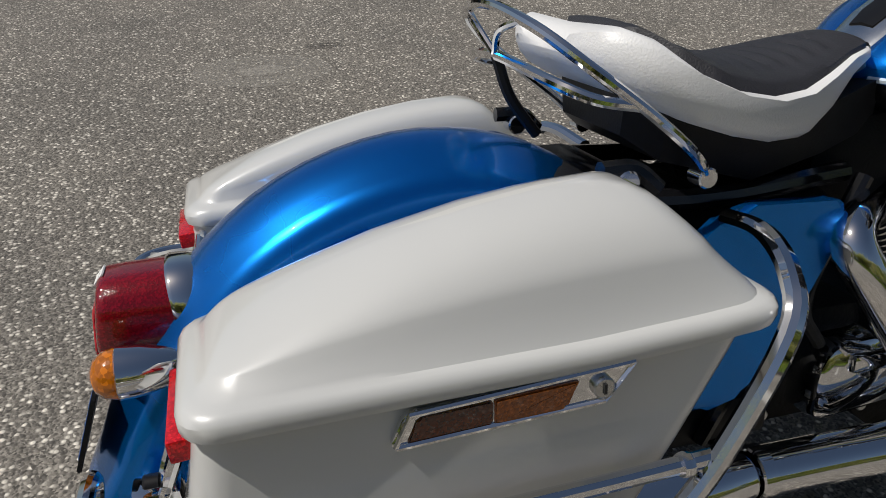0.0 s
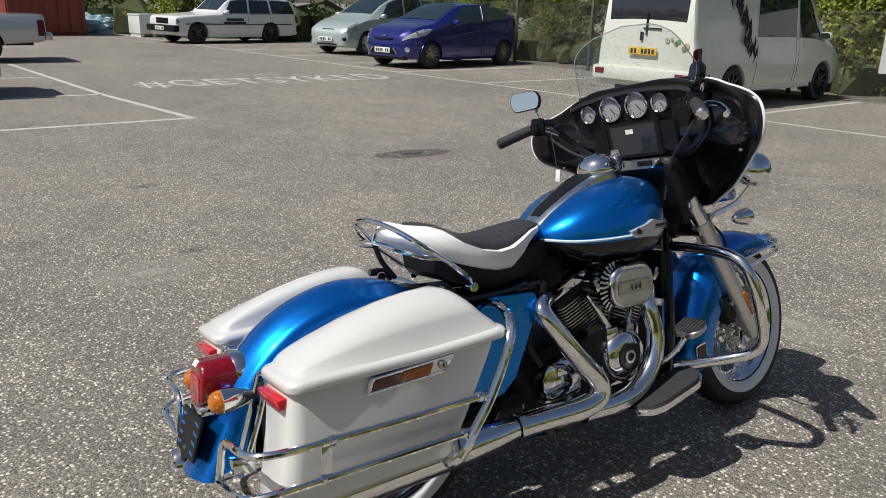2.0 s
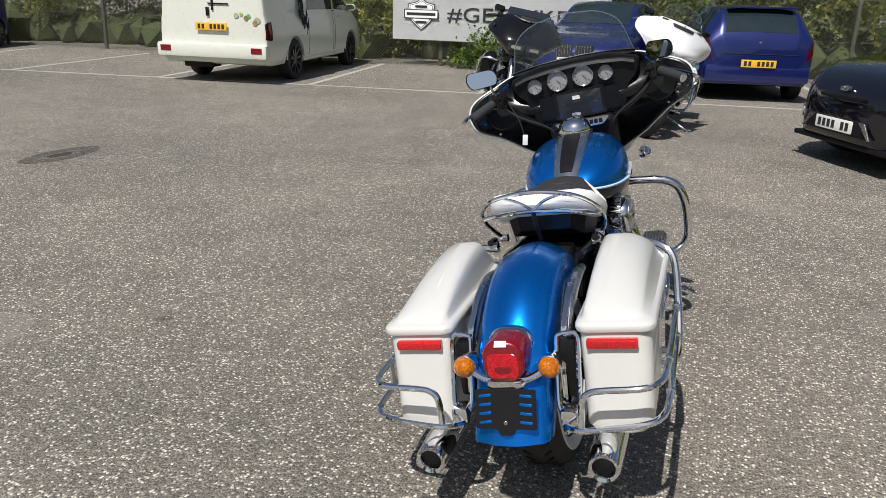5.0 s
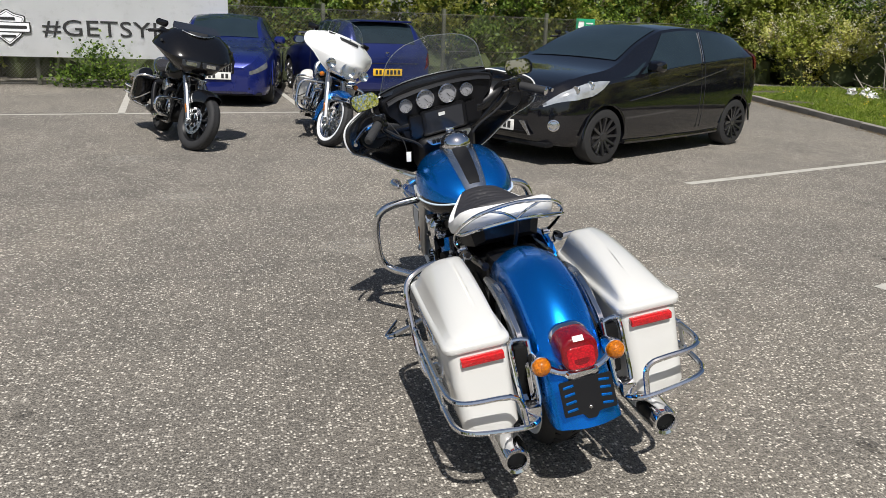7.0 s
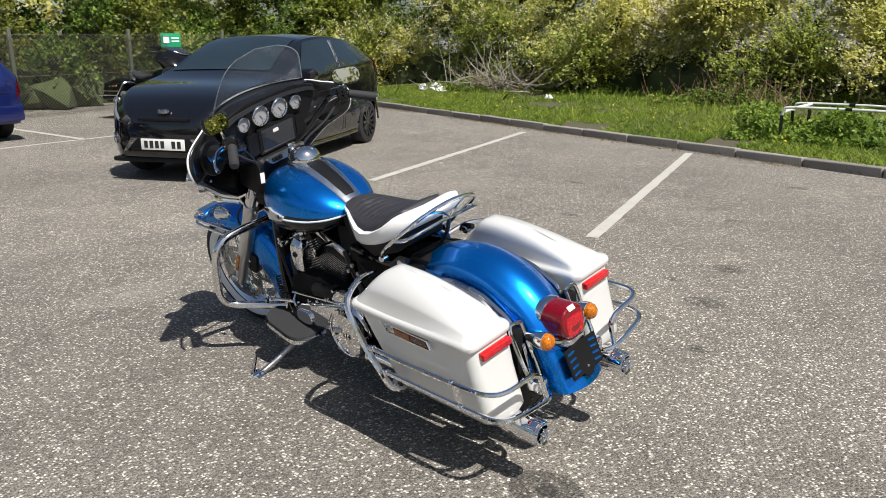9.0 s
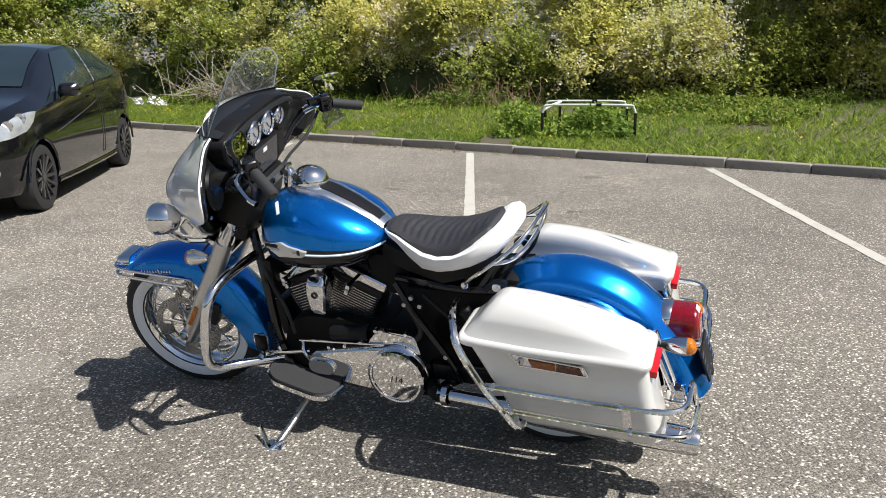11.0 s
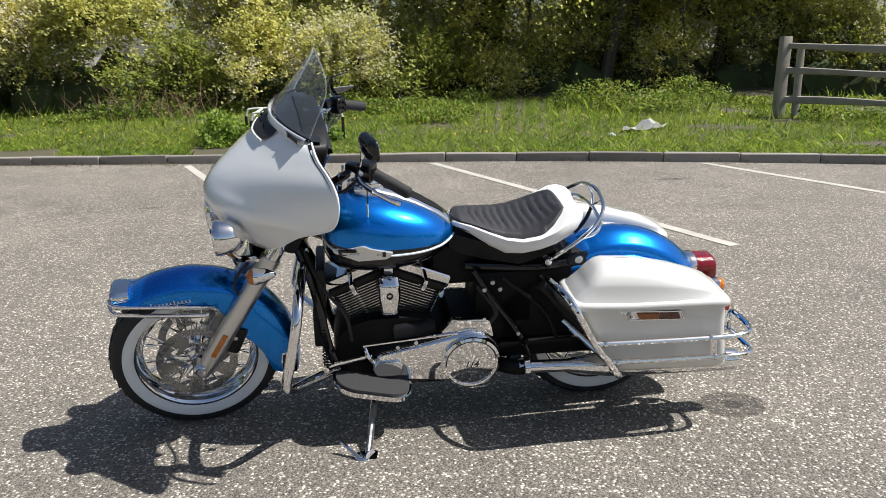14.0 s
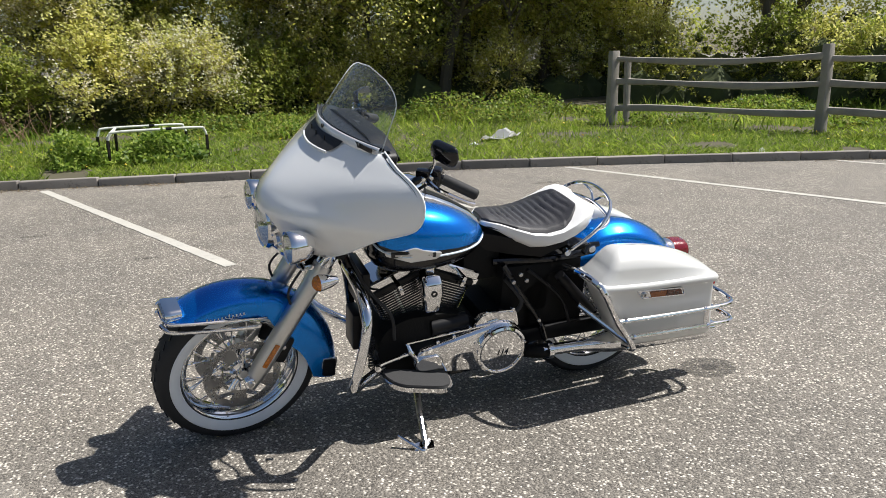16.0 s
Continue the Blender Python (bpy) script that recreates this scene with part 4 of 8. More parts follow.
    # lit and unlit halves of one reflector, told apart by colour only
    part("amber_reflector", prism(round_poly([(-0.184, 0.559), (-0.100, 0.5625), (-0.100, 0.5885), (-0.172, 0.584)], 0.004), 0.0, 0.0115, xz(s * y, s), 0.002), AMBER_UNLIT, bag, "half of the amber side reflector coloured as if unlit")
    part("amber_reflector", prism(round_poly([(-0.099, 0.5625), (-0.026, 0.566), (-0.012, 0.593), (-0.099, 0.5885)], 0.004), 0.0, 0.0125, xz(s * y, s), 0.002), REFLEX_A_LIT, bag, "half of the amber side reflector coloured as if lit")
    part("latch_frame", tube([V(a, s * (y + 0.010), b) for a, b in ((-0.194, 0.556), (0.016, 0.565), (0.046, 0.602), (-0.180, 0.588), (-0.194, 0.556))], 0.0030, 6, smooth=False), chrome_trim, bag)
    part("lock", disc(0.0115, 0.012, "y", (0.012, s * (y + 0.010), 0.582), n=20), STEEL, bag)
    part("keyway", box((0.003, 0.003, 0.011), (0.012, s * (y + 0.0165), 0.582), 0), PRINT_D, bag)
    part("red_reflector", box((0.026, 0.140, 0.024), (-0.380, s * 0.284, 0.564), 0.004, rot=Matrix.Rotation(radians(-6), 4, "Y")), REFLEX_R, bag, "narrow red rear reflector")
    # hinge latch at the front inner corner
    part("lid_latch", tube([V(0.19, s * 0.19, 0.70), V(0.16, s * 0.178, 0.725), V(0.115, s * 0.18, 0.728)], 0.012, n=8), BLACK, bag, "black lid latch knob")
    part("latch_cap", disc(0.016, 0.03, "y", (0.148, s * 0.178, 0.712), n=16), chrome_trim, bag)
    # guard rails
    g = 0.0095
    up = [V(0.137, s * 0.418, 0.484), V(0.0, s * 0.421, 0.482), V(-0.2, s * 0.422, 0.480), V(-0.38, s * 0.420, 0.480), V(-0.452, s * 0.405, 0.480), V(-0.482, s * 0.362, 0.478), V(-0.487, s * 0.27, 0.474), V(-0.487, s * 0.228, 0.466), V(-0.490, s * 0.206, 0.440), V(-0.502, s * 0.200, 0.372)]
    lo = [V(0.075, s * 0.418, 0.402), V(-0.1, s * 0.421, 0.400), V(-0.38, s * 0.422, 0.396), V(-0.468, s * 0.408, 0.391), V(-0.500, s * 0.365, 0.384), V(-0.507, s * 0.27, 0.372), V(-0.505, s * 0.195, 0.364), V(-0.475, s * 0.158, 0.356), V(-0.44, s * 0.145, 0.352)]
    fr = [V(0.285, s * 0.20, 0.655), V(0.268, s * 0.29, 0.668), V(0.236, s * 0.375, 0.655), V(0.208, s * 0.416, 0.610), V(0.137, s * 0.424, 0.484), V(0.075, s * 0.424, 0.402), V(0.040, s * 0.418, 0.348), V(0.022, s * 0.39, 0.322), V(0.030, s * 0.34, 0.312)]
    part("upper_guard_rail", tube(up, g, 10, 5), chrome_trim, root, "chrome saddlebag guard rail")
    part("lower_guard_rail", tube(lo, g, 10, 5), chrome_trim, root, "chrome saddlebag guard rail")
    part("front_guard_bar", tube(fr, 0.0125, 10, 5), chrome_trim, root, "bent chrome guard bar before the saddlebag")
    part("guard_strap", box((0.026, 0.006, 0.085), (-0.318, s * 0.422, 0.440), 0.002, rot=Matrix.Rotation(radians(8), 4, "Y")), chrome_trim, root)
    part("guard_foot", tube([V(0.20, s * 0.22, 0.47), V(0.08, s * 0.33, 0.38), V(0.03, s * 0.41, 0.345)], 0.011, 8), chrome_trim, root)
    for q in (V(0.10, s * 0.420, 0.4835), V(0.045, s * 0.420, 0.4015), V(-0.30, s * 0.4215, 0.480), V(-0.33, s * 0.422, 0.397)):
        part("rail_clamp", lathe([(0.0125, -0.006), (0.0135, 0), (0.0125, 0.006)], "x", q, 10, cap=True), chrome_trim, root)
    # bracket between case and mudguard
    part("case_bracket", prism(round_poly([(-0.40, 0.385), (-0.362, 0.37), (-0.345, 0.53), (-0.32, 0.585), (-0.22, 0.645), (-0.15, 0.67), (-0.14, 0.635), (-0.26, 0.57), (-0.305, 0.52), (-0.375, 0.51)], 0.012), -0.008, 0.008, xz(s * 0.140, s), 0.003), chrome_trim, root, "chrome support plate beside the mudguard")
    part("strut_cover", tube([V(0.04, s * 0.140, 0.650), V(-0.08, s * 0.142, 0.657), V(-0.20, s * 0.142, 0.626), V(-0.305, s * 0.142, 0.550)], [0.014, 0.020, 0.020, 0.014], 10, 5), STEEL, root, "ribbed metal strut cover")
    loop = [V(-0.360, s * 0.128, 0.580), V(-0.358, s * 0.158, 0.587), V(-0.360, s * 0.184, 0.576), V(-0.388, s * 0.186, 0.49), V(-0.426, s * 0.182, 0.395), V(-0.430, s * 0.156, 0.385), V(-0.428, s * 0.130, 0.392), V(-0.392, s * 0.127, 0.49), V(-0.360, s * 0.128, 0.580)]
    part("support_frame", tube(loop, 0.0075, 8, 4), chrome_trim, root, "chrome frame between case and mudguard")
    part("case_filler", box((0.05, 0.045, 0.17), (-0.348, s * 0.155, 0.48), 0.012), SOOT, root)
    part("bracket_bolt", disc(0.014, 0.02, "x", (-0.440, s * 0.158, 0.395), n=14), SATIN, root)
    part("guard_block", box((0.06, 0.05, 0.05), (-0.435, s * 0.16, 0.375), 0.012), chrome_trim, root)
    return bag


def muffler(root, s):
    y = s * 0.238
    front = [(0.022, -0.02), (0.025, 0.0), (0.025, 0.17), (0.030, 0.20), (0.044, 0.29), (0.049, 0.34)] if s > 0 else [(0.022, -0.02), (0.030, 0.0), (0.041, 0.10), (0.048, 0.2)]
    m = part("muffler", lathe(front + [ (0.050, 0.55), (0.047, 0.80), (0.046, 0.812), (0.045, 0.86), (0.041, 0.870), (0.032, 0.866), (0.028, 0.855), (0.027, 0.80), (0.027, 0.60)],
              m=Matrix.Translation((0.350, y + s * 0.012, 0.292)) @ Matrix.Rotation(radians(-90 - 2.2), 4, "Y") @ Matrix.Rotation(0, 4, "X"), n=28), CHROME, root, "long chrome muffler with a straight-cut tip")
    part("bore", disc(0.0305, 0.01, "x", (-0.455, y + s * 0.012, 0.262), n=20), PRINT_D, m, "dark disc closing the bore")
    part("muffler_clamp", lathe([(0.036, -0.012), (0.039, -0.010), (0.039, 0.010), (0.036, 0.012)], "x", (0.340, y + s * 0.012, 0.292), 20), CHROME, m)
    return m


def fin_block(root, name, base, way, n, w, d, step, fin_mat, head=None):
    """An air-cooled cylinder: a barrel and its fins, each a plate with rounded corners."""
    cyl = part(name, tube([base, base + way * (n * step)], 0.056, n=18, smooth=False), SATIN, root, "finned black cylinder with bright fin edges")
    rot = way.to_track_quat("Z", "Y").to_matrix().to_4x4()
    one = None
    for i in range(n):
        m = Matrix.Translation(base + way * (step * (i + 0.6))) @ rot
        if one is None:
            one = part("fin", prism(rounded(w, d, 0.035, 5), -0.0016, 0.0016, lambda a, b, c: V(a, b, c), 0.0), FIN, cyl)
            one.matrix_basis = m
        else:
            again("fin", one, cyl, m)
    sl = part("fin_body", prism(rounded(w - 0.008, d - 0.008, 0.03, 5), 0, n * step, lambda a, b, c: rot @ V(a, b, c) + base, 0.0), SATIN, cyl)
    return cyl


def motorcycle(m, label, classic=True, steer=8.0):
    root = thing("motorcycle", m, label, "motorcycle", "parked motorcycles")
    ST = steering(steer)
    paint, case, cowl = (BLUE, WHITE, BIRCH) if classic else (BLACK, BLACK, BLACK)
    rimm = CHROME if classic else SATIN

    def sp(name, bm, mat, lab="", smooth=35, parent=None):
        o = part(name, bm, mat, parent or root, lab, smooth)
        if not parent:
            o.matrix_basis = ST
        return o

    wheel(root, "front_wheel", AXLE_F, 0.064, ST, classic, classic, (1, -1), rimm)
    wheel(root, "rear_wheel", AXLE_R, 0.080, Matrix(), classic, classic, (-1,), rimm)

    # -- rear mudguard
    sec = [(-0.112, 0.150), (-0.113, 0.10), (-0.110, 0.068), (-0.104, 0.048), (-0.096, 0.036), (-0.085, 0.030), (-0.068, 0.020), (-0.045, 0.008), (-0.02, 0.001), (0, 0), (0.02, 0.001), (0.045, 0.008), (0.068, 0.020), (0.085, 0.030), (0.096, 0.036), (0.104, 0.048), (0.110, 0.068), (0.113, 0.10), (0.112, 0.150)]
    st = [(0, 0.31, interp(a, (62, 80, 100, 125, 145, 160, 172, 181), (0.405, 0.432, 0.452, 0.470, 0.482, 0.497, 0.520, 0.550)), a, interp(a, (62, 90, 150, 181), (0.92, 1.0, 1.0, 1.0)), interp(a, (62, 150, 172, 181), (1.0, 1.0, 0.8, 0.55))) for a in list(range(62, 173, 5)) + [178]]
    fender = mudguard(root, "rear_mudguard", st, sec, paint, None, "deep rounded rear mudguard")
    # tail lamp
    tail = part("tail_lamp", loft([[V(x - (z - 0.56) * 0.12, y * k, 0.555 + (z - 0.560) * k) for y, z in rounded(0.126, 0.120, 0.050, 7, 0, 0.560)] for x, k in ((-0.30, 0.84), (-0.345, 0.98), (-0.365, 1.05), (-0.388, 1.06), (-0.393, 1.02))]), CHROME, root, "tombstone tail lamp with a chrome shell", 50)
    part("lens", loft([[V(x + (z - 0.56) * t, y * k, 0.555 + (z - 0.560) * k) for y, z in rounded(0.126, 0.118, 0.046, 8, 0, 0.560)] for x, k, t in ((-0.392, 0.99, -0.12), (-0.410, 0.99, -0.08), (-0.450, 0.975, 0.02), (-0.474, 0.955, 0.08), (-0.481, 0.93, 0.09), (-0.485, 0.88, 0.09), (-0.487, 0.78, 0.09), (-0.489, 0.4, 0.09))]), RED_LENS, tail, "deep red lamp lens", 60)
    # inset panel that paints the bright middle of the lens
    part("lens_bright_panel", loft([[V(x + (z - 0.545) * 0.09, y * k, 0.545 + (z - 0.545) * k) for y, z in rounded(0.088, 0.070, 0.016, 6, 0, 0.545)] for x, k in ((-0.480, 1.0), (-0.4895, 1.0), (-0.4915, 0.95))]), RED_BRIGHT, tail)
    part("paper_tag", box((0.002, 0.034, 0.018), (-0.479, 0.002, 0.606), 0, rot=Matrix.Rotation(radians(40), 4, "Y")), PRINT, tail, "small white paper tag")
    part("lamp_foot", loft([[V(x, y * 1.0, z) for y, z in rounded(w, 0.030, 0.013, 5, 0, zz)] for x, w, zz in ((-0.40, 0.13, 0.498), (-0.46, 0.125, 0.491), (-0.492, 0.10, 0.487), (-0.497, 0.07, 0.487))]), CHROME, tail)
    for s in (1, -1):
        part("signal_bar", tube([V(-0.470, s * 0.03, 0.494), V(-0.468, s * 0.07, 0.502), V(-0.448, s * 0.118, 0.526)], [0.013, 0.010, 0.012], 8), CHROME, root)
        sig = part("turn_signal", lathe([(0.0005, 0.085), (0.010, 0.080), (0.022, 0.055), (0.030, 0.020), (0.032, 0.0), (0.0325, -0.006), (0.030, -0.008)], m=Matrix.Translation((-0.452, s * 0.122, 0.530)) @ AXES["x"], n=20), CHROME, root, "bullet-shaped chrome turn signal")
        part("lens", lathe([(0.030, 0.006), (0.0305, -0.004), (0.028, -0.016), (0.020, -0.026), (0.008, -0.031), (0.0005, -0.032)], m=Matrix.Translation((-0.458, s * 0.122, 0.530)) @ AXES["x"], n=20), AMBER, sig, "amber dome lens")
    # number-plate carrier with slots
    tilt = Matrix.Translation((-0.516, 0, 0.430)) @ Matrix.Rotation(radians(19), 4, "Y")
    car = part("plate_carrier", prism(round_poly([(-0.086, -0.054), (-0.024, -0.054), (-0.016, -0.072), (0.016, -0.072), (0.024, -0.054), (0.086, -0.054), (0.086, 0.054), (-0.086, 0.054)], 0.006), -0.003, 0.003, lambda a, b, c: tilt @ V(c, a, b), 0.0015), PLASTIC, root, "bare black number-plate carrier with slots")
    for s in (1, -1):
        for k in range(4):
            part("slot", box((0.004, 0.036, 0.009), (0, 0, 0), 0.003, rot=tilt @ Matrix.Translation((-0.0025, s * 0.058, 0.036 - 0.024 * k)) @ Matrix.Rotation(radians(s * -6), 4, "X")), paint, car)
    part("carrier_bolt", disc(0.006, 0.006, "x", (-0.531, 0, 0.396), n=10), STEEL, car)

    for s in (1, -1):
        saddlebag(root, s, case, CHROME)
        muffler(root, s)

    # -- tank
    xs = [0.592, 0.602, 0.625, 0.66, 0.71, 0.77, 0.84, 0.91, 0.98, 1.03, 1.065, 1.085, 1.092]
    hw = [0.030, 0.062, 0.105, 0.145, 0.178, 0.200, 0.212, 0.213, 0.202, 0.182, 0.150, 0.105, 0.06]
    zt = [0.792, 0.808, 0.833, 0.862, 0.893, 0.920, 0.942, 0.955, 0.958, 0.950, 0.932, 0.905, 0.88]
    zb = [0.772, 0.760, 0.742, 0.722, 0.703, 0.690, 0.681, 0.677, 0.678, 0.686, 0.702, 0.730, 0.77]
    zs = [0.787, 0.785, 0.782, 0.778, 0.776, 0.776, 0.777, 0.779, 0.782, 0.789, 0.800, 0.815, 0.83]
    NR = 40
    rings, seam = [], []
    for i, x in enumerate(xs):
        ring = []
        for j in range(NR):
            a = 2 * math.pi * (j + 0.5) / NR - math.pi / 2
            c, s_ = math.cos(a), math.sin(a)
            y = math.copysign(abs(c) ** 0.62, c) * hw[i]
            z = zs[i] + (zt[i] - zs[i]) * abs(s_) ** 0.78 if s_ > 0 else zs[i] - (zs[i] - zb[i]) * abs(s_) ** 0.9
            ring.append(V(x, y, z))
        rings.append(ring)
    tank = part("fuel_tank", loft(rings, mat_fn=lambda i, j: 1 if j < NR // 4 or j >= 3 * NR // 4 - 0 and j >= NR - NR // 4 else 0), [paint, BLACK], root, "teardrop fuel tank, coloured above and black below", 50)
    if classic:
        for s in (1, -1):
            part("pinstripe", tube([V(x, s * (h + 0.0015), z + 0.002) for x, h, z in zip(xs[1:], hw[1:], zs[1:])], 0.0045, 6, 3), surface("pinstripe", (0.62, 0.72, 0.80), 0.4, coat=0.5) if s == 1 else bpy.data.materials["pinstripe"], tank, "pale pinstripe")
            bd = part("tank_badge", prism(round_poly([(-0.105, 0.000), (-0.085, -0.018), (0.02, -0.024), (0.105, -0.010), (0.108, 0.004), (0.04, 0.014), (0.0, 0.022), (-0.03, 0.013)], 0.004), -0.006, 0.006, lambda a, b, c: V(0.945 + a, s * (interp(0.945 + a, xs, hw) + 0.004 + c), 0.794 + b * 1.25), 0.002), SILVER_BADGE, tank, "silver tank badge with a dark name panel")
            part("badge_panel", prism(round_poly([(-0.078, -0.011), (0.088, -0.011), (0.088, 0.005), (-0.078, 0.005)], 0.003), 0.0, 0.008, lambda a, b, c: V(0.945 + a, s * (interp(0.945 + a, xs, hw) + 0.004 + c), 0.794 + b * 1.25), 0.001), PRINT_D, bd)
            part("badge_bar", prism([(-0.066, -0.0055), (0.076, -0.0055), (0.076, 0.0), (-0.066, 0.0)], 0.0, 0.0088, lambda a, b, c: V(0.945 + a, s * (interp(0.945 + a, xs, hw) + 0.004 + c), 0.794 + b * 1.25), 0), STEEL, bd)
    # console and filler cap
    cx = [0.615, 0.66, 0.74, 0.82, 0.88, 0.93, 0.965]
    cz = [0.836, 0.872, 0.918, 0.955, 0.975, 0.985, 0.982]
    cw = [0.046, 0.052, 0.060, 0.066, 0.070, 0.074, 0.060]
    con = part("console", loft([[V(x, -w, z - 0.05), V(x, -w, z - 0.006), V(x, -w * 0.86, z), V(x, 0, z + 0.004), V(x, w * 0.86, z), V(x, w, z - 0.006), V(x, w, z - 0.05)] for x, z, w in zip(cx, cz, cw)]), BRIGHT, root, "chrome tank console with a black inlay", 30)
    part("inlay", loft([[V(x, -w * f, z - 0.004), V(x, -w * f, z + 0.0045), V(x, 0, z + 0.0085), V(x, w * f, z + 0.0045), V(x, w * f, z - 0.004)] for x, z, w, f in zip((0.635, 0.66, 0.74, 0.82, 0.862), (0.852, 0.872, 0.918, 0.955, 0.969), (0.046, 0.052, 0.060, 0.066, 0.069), (0.50, 0.53, 0.53, 0.53, 0.48))]), SATIN, con, "black textured inlay panel")
    part("filler_cap", lathe([(0.0005, 0.056), (0.020, 0.054), (0.042, 0.046), (0.060, 0.030), (0.068, 0.012), (0.069, 0.0), (0.064, -0.012), (0.060, -0.03)], m=Matrix.Translation((0.915, 0, 0.983)) @ Matrix.Rotation(radians(-9), 4, "Y"), n=32), CHROME, con, "domed chrome filler cap")
    part("ignition_switch", loft([[V(x, y, 1.0 + dz) for x, y in rounded(w, w, w * 0.4, 4, 1.0, 0)] for dz, w in ((-0.04, 0.05), (0.0, 0.046), (0.018, 0.036), (0.026, 0.02))]), CHROME, con)
    part("ignition_knob", box((0.012, 0.040, 0.022), (1.002, 0, 1.034), 0.005), CHROME, con)

    # -- seat
    sx = [0.115, 0.13, 0.155, 0.19, 0.24, 0.30, 0.36, 0.42, 0.48, 0.54, 0.58, 0.605]
    w = [0.090, 0.135, 0.165, 0.186, 0.198, 0.200, 0.192, 0.172, 0.140, 0.104, 0.084, 0.055]
    top = [0.866, 0.888, 0.896, 0.890, 0.868, 0.842, 0.826, 0.822, 0.828, 0.840, 0.848, 0.842]
    low = [0.852, 0.835, 0.815, 0.796, 0.772, 0.752, 0.738, 0.735, 0.758, 0.792, 0.808, 0.814]
    rim = [0.864, 0.870, 0.870, 0.860, 0.832, 0.806, 0.794, 0.796, 0.810, 0.826, 0.832, 0.830]
    # how far the skirt's top is let down to take the cushion
    bed = [interp(x, (0.17, 0.23), (0.0, 1.0)) for x in sx]
    skirt = VINYL_W if classic else VINYL
    def skirt_ring(x, ww, tp, lo, ri, k):
        half = [(0.86, lo), (0.97, lo + 0.012), (1.0, lerp(lo, ri, 0.6)), (0.985, ri), (0.93, ri + lerp(0.013, 0.002, k)), (0.82, lerp(lerp(ri, tp, 0.45) + 0.006, lerp(ri, tp, 0.10), k)), (0.70, lerp(lerp(ri, tp, 0.68), lerp(ri, tp, 0.25), k))]
        return [V(x, -u * ww, z) for u, z in half] + [V(x, 0, tp - lerp(0.012, 0.03, k))] + [V(x, u * ww, z) for u, z in half[::-1]]

    part("seat_skirt", loft([skirt_ring(*q) for q in zip(sx, w, top, low, rim, bed)]), skirt, root, "solo seat skirt in white vinyl" if classic else "black seat skirt", 50)
    ux = np.linspace(0.176, 0.602, 70)
    rows = []
    for x in ux:
        ww, tp, ri = interp(x, sx, w), interp(x, sx, top), interp(x, sx, rim)
        inner = 0.205 < x < 0.545
        row = []
        for j in range(21):
            u = j / 10 - 1
            e = interp(x, (0.176, 0.20, 0.235, 0.28, 0.58, 0.602), (0.36, 0.58, 0.76, 0.92, 0.96, 0.75))
            yy = u * ww * e
            z = lerp(tp, lerp(ri, tp, interp(x, (0.18, 0.26), (0.42, 0.06))), abs(u * e) ** 2.2) + 0.004
            if inner and abs(u) < 0.68:
                ph = (x + 0.035 * u * u) / 0.030
                z += 0.0075 * abs(math.sin(math.pi * ph)) ** 0.55 * min(1, (0.68 - abs(u)) * 9) - 0.006
            z -= 0.030 * max(0.0, (0.205 - x) / 0.03) ** 1.5
            row.append(V(x, yy, z - (0.03 if abs(u) == 1 else 0.0)))
        rows.append(row)
    part("seat_cushion", loft(rows, closed=False, cap=False), VINYL, root, "black seat cushion with stitched pleats", 60)
    part("seat_base", loft([[V(x, y * ww, z) for y, z in ((-0.8, zz - 0.055), (-0.9, zz + 0.02), (0.9, zz + 0.02), (0.8, zz - 0.055))] for x, ww, zz in ((0.19, 0.11, 0.80), (0.23, 0.155, 0.77), (0.36, 0.175, 0.735), (0.5, 0.13, 0.75), (0.62, 0.08, 0.77))]), PLASTIC, root)
    # passenger rail round the seat
    rp = [V(0.268, 0.172, 0.700), V(0.235, 0.196, 0.738), V(0.165, 0.206, 0.795), V(0.095, 0.186, 0.850), V(0.050, 0.125, 0.893), V(0.036, 0.0, 0.912)]
    rp = rp + [V(p.x, -p.y, p.z) for p in rp[-2::-1]]
    rail = part("seat_rail", tube(rp, 0.0072, 10, 6), CHROME, root, "chrome grab rail looping behind the seat")
    rq = [V(0.150, 0.203, 0.806), V(0.10, 0.190, 0.815), V(0.064, 0.145, 0.832), V(0.050, 0.0, 0.846)]
    rq = rq + [V(p.x, -p.y, p.z) for p in rq[-2::-1]]
    part("lower_loop", tube(rq, 0.0072, 10, 6), CHROME, rail)
    for s in (1, -1):
        part("rail_brace", tube([V(0.048, 0.0, 0.848), V(0.038, s * 0.045, 0.882), V(0.046, s * 0.105, 0.899)], 0.005, 8), CHROME, rail)
        part("rail_bolt", disc(0.014, 0.03, "y", (0.262, s * 0.172, 0.705), n=14), CHROME, rail)
    part("rail_post", tube([V(0.050, 0, 0.846), V(0.07, 0, 0.79), V(0.11, 0, 0.735)], 0.008, 8), SATIN, rail)

    # -- frame and what fills it
    fr = part("frame", tube([V(1.22, 0, 0.82), V(1.12, 0, 0.80), V(0.9, 0, 0.70), V(0.6, 0, 0.68), V(0.35, 0, 0.66)], 0.026, 10), BLACK, root, "black tubular frame")
    for s in (1, -1):
        part("down_tube", tube([V(1.20, s * 0.03, 0.80), V(1.13, s * 0.10, 0.60), V(1.08, s * 0.14, 0.34), V(0.98, s * 0.14, 0.215), V(0.5, s * 0.14, 0.205), V(0.34, s * 0.14, 0.28)], 0.018, 9), BLACK, fr)
        part("seat_tube", tube([V(0.56, s * 0.09, 0.66), V(0.30, s * 0.13, 0.66), V(0.10, s * 0.125, 0.675)], 0.016, 9), BLACK, fr)
        part("swing_arm", box((0.46, 0.045, 0.07), (0.20, s * 0.135, 0.315), 0.012), SATIN, fr)
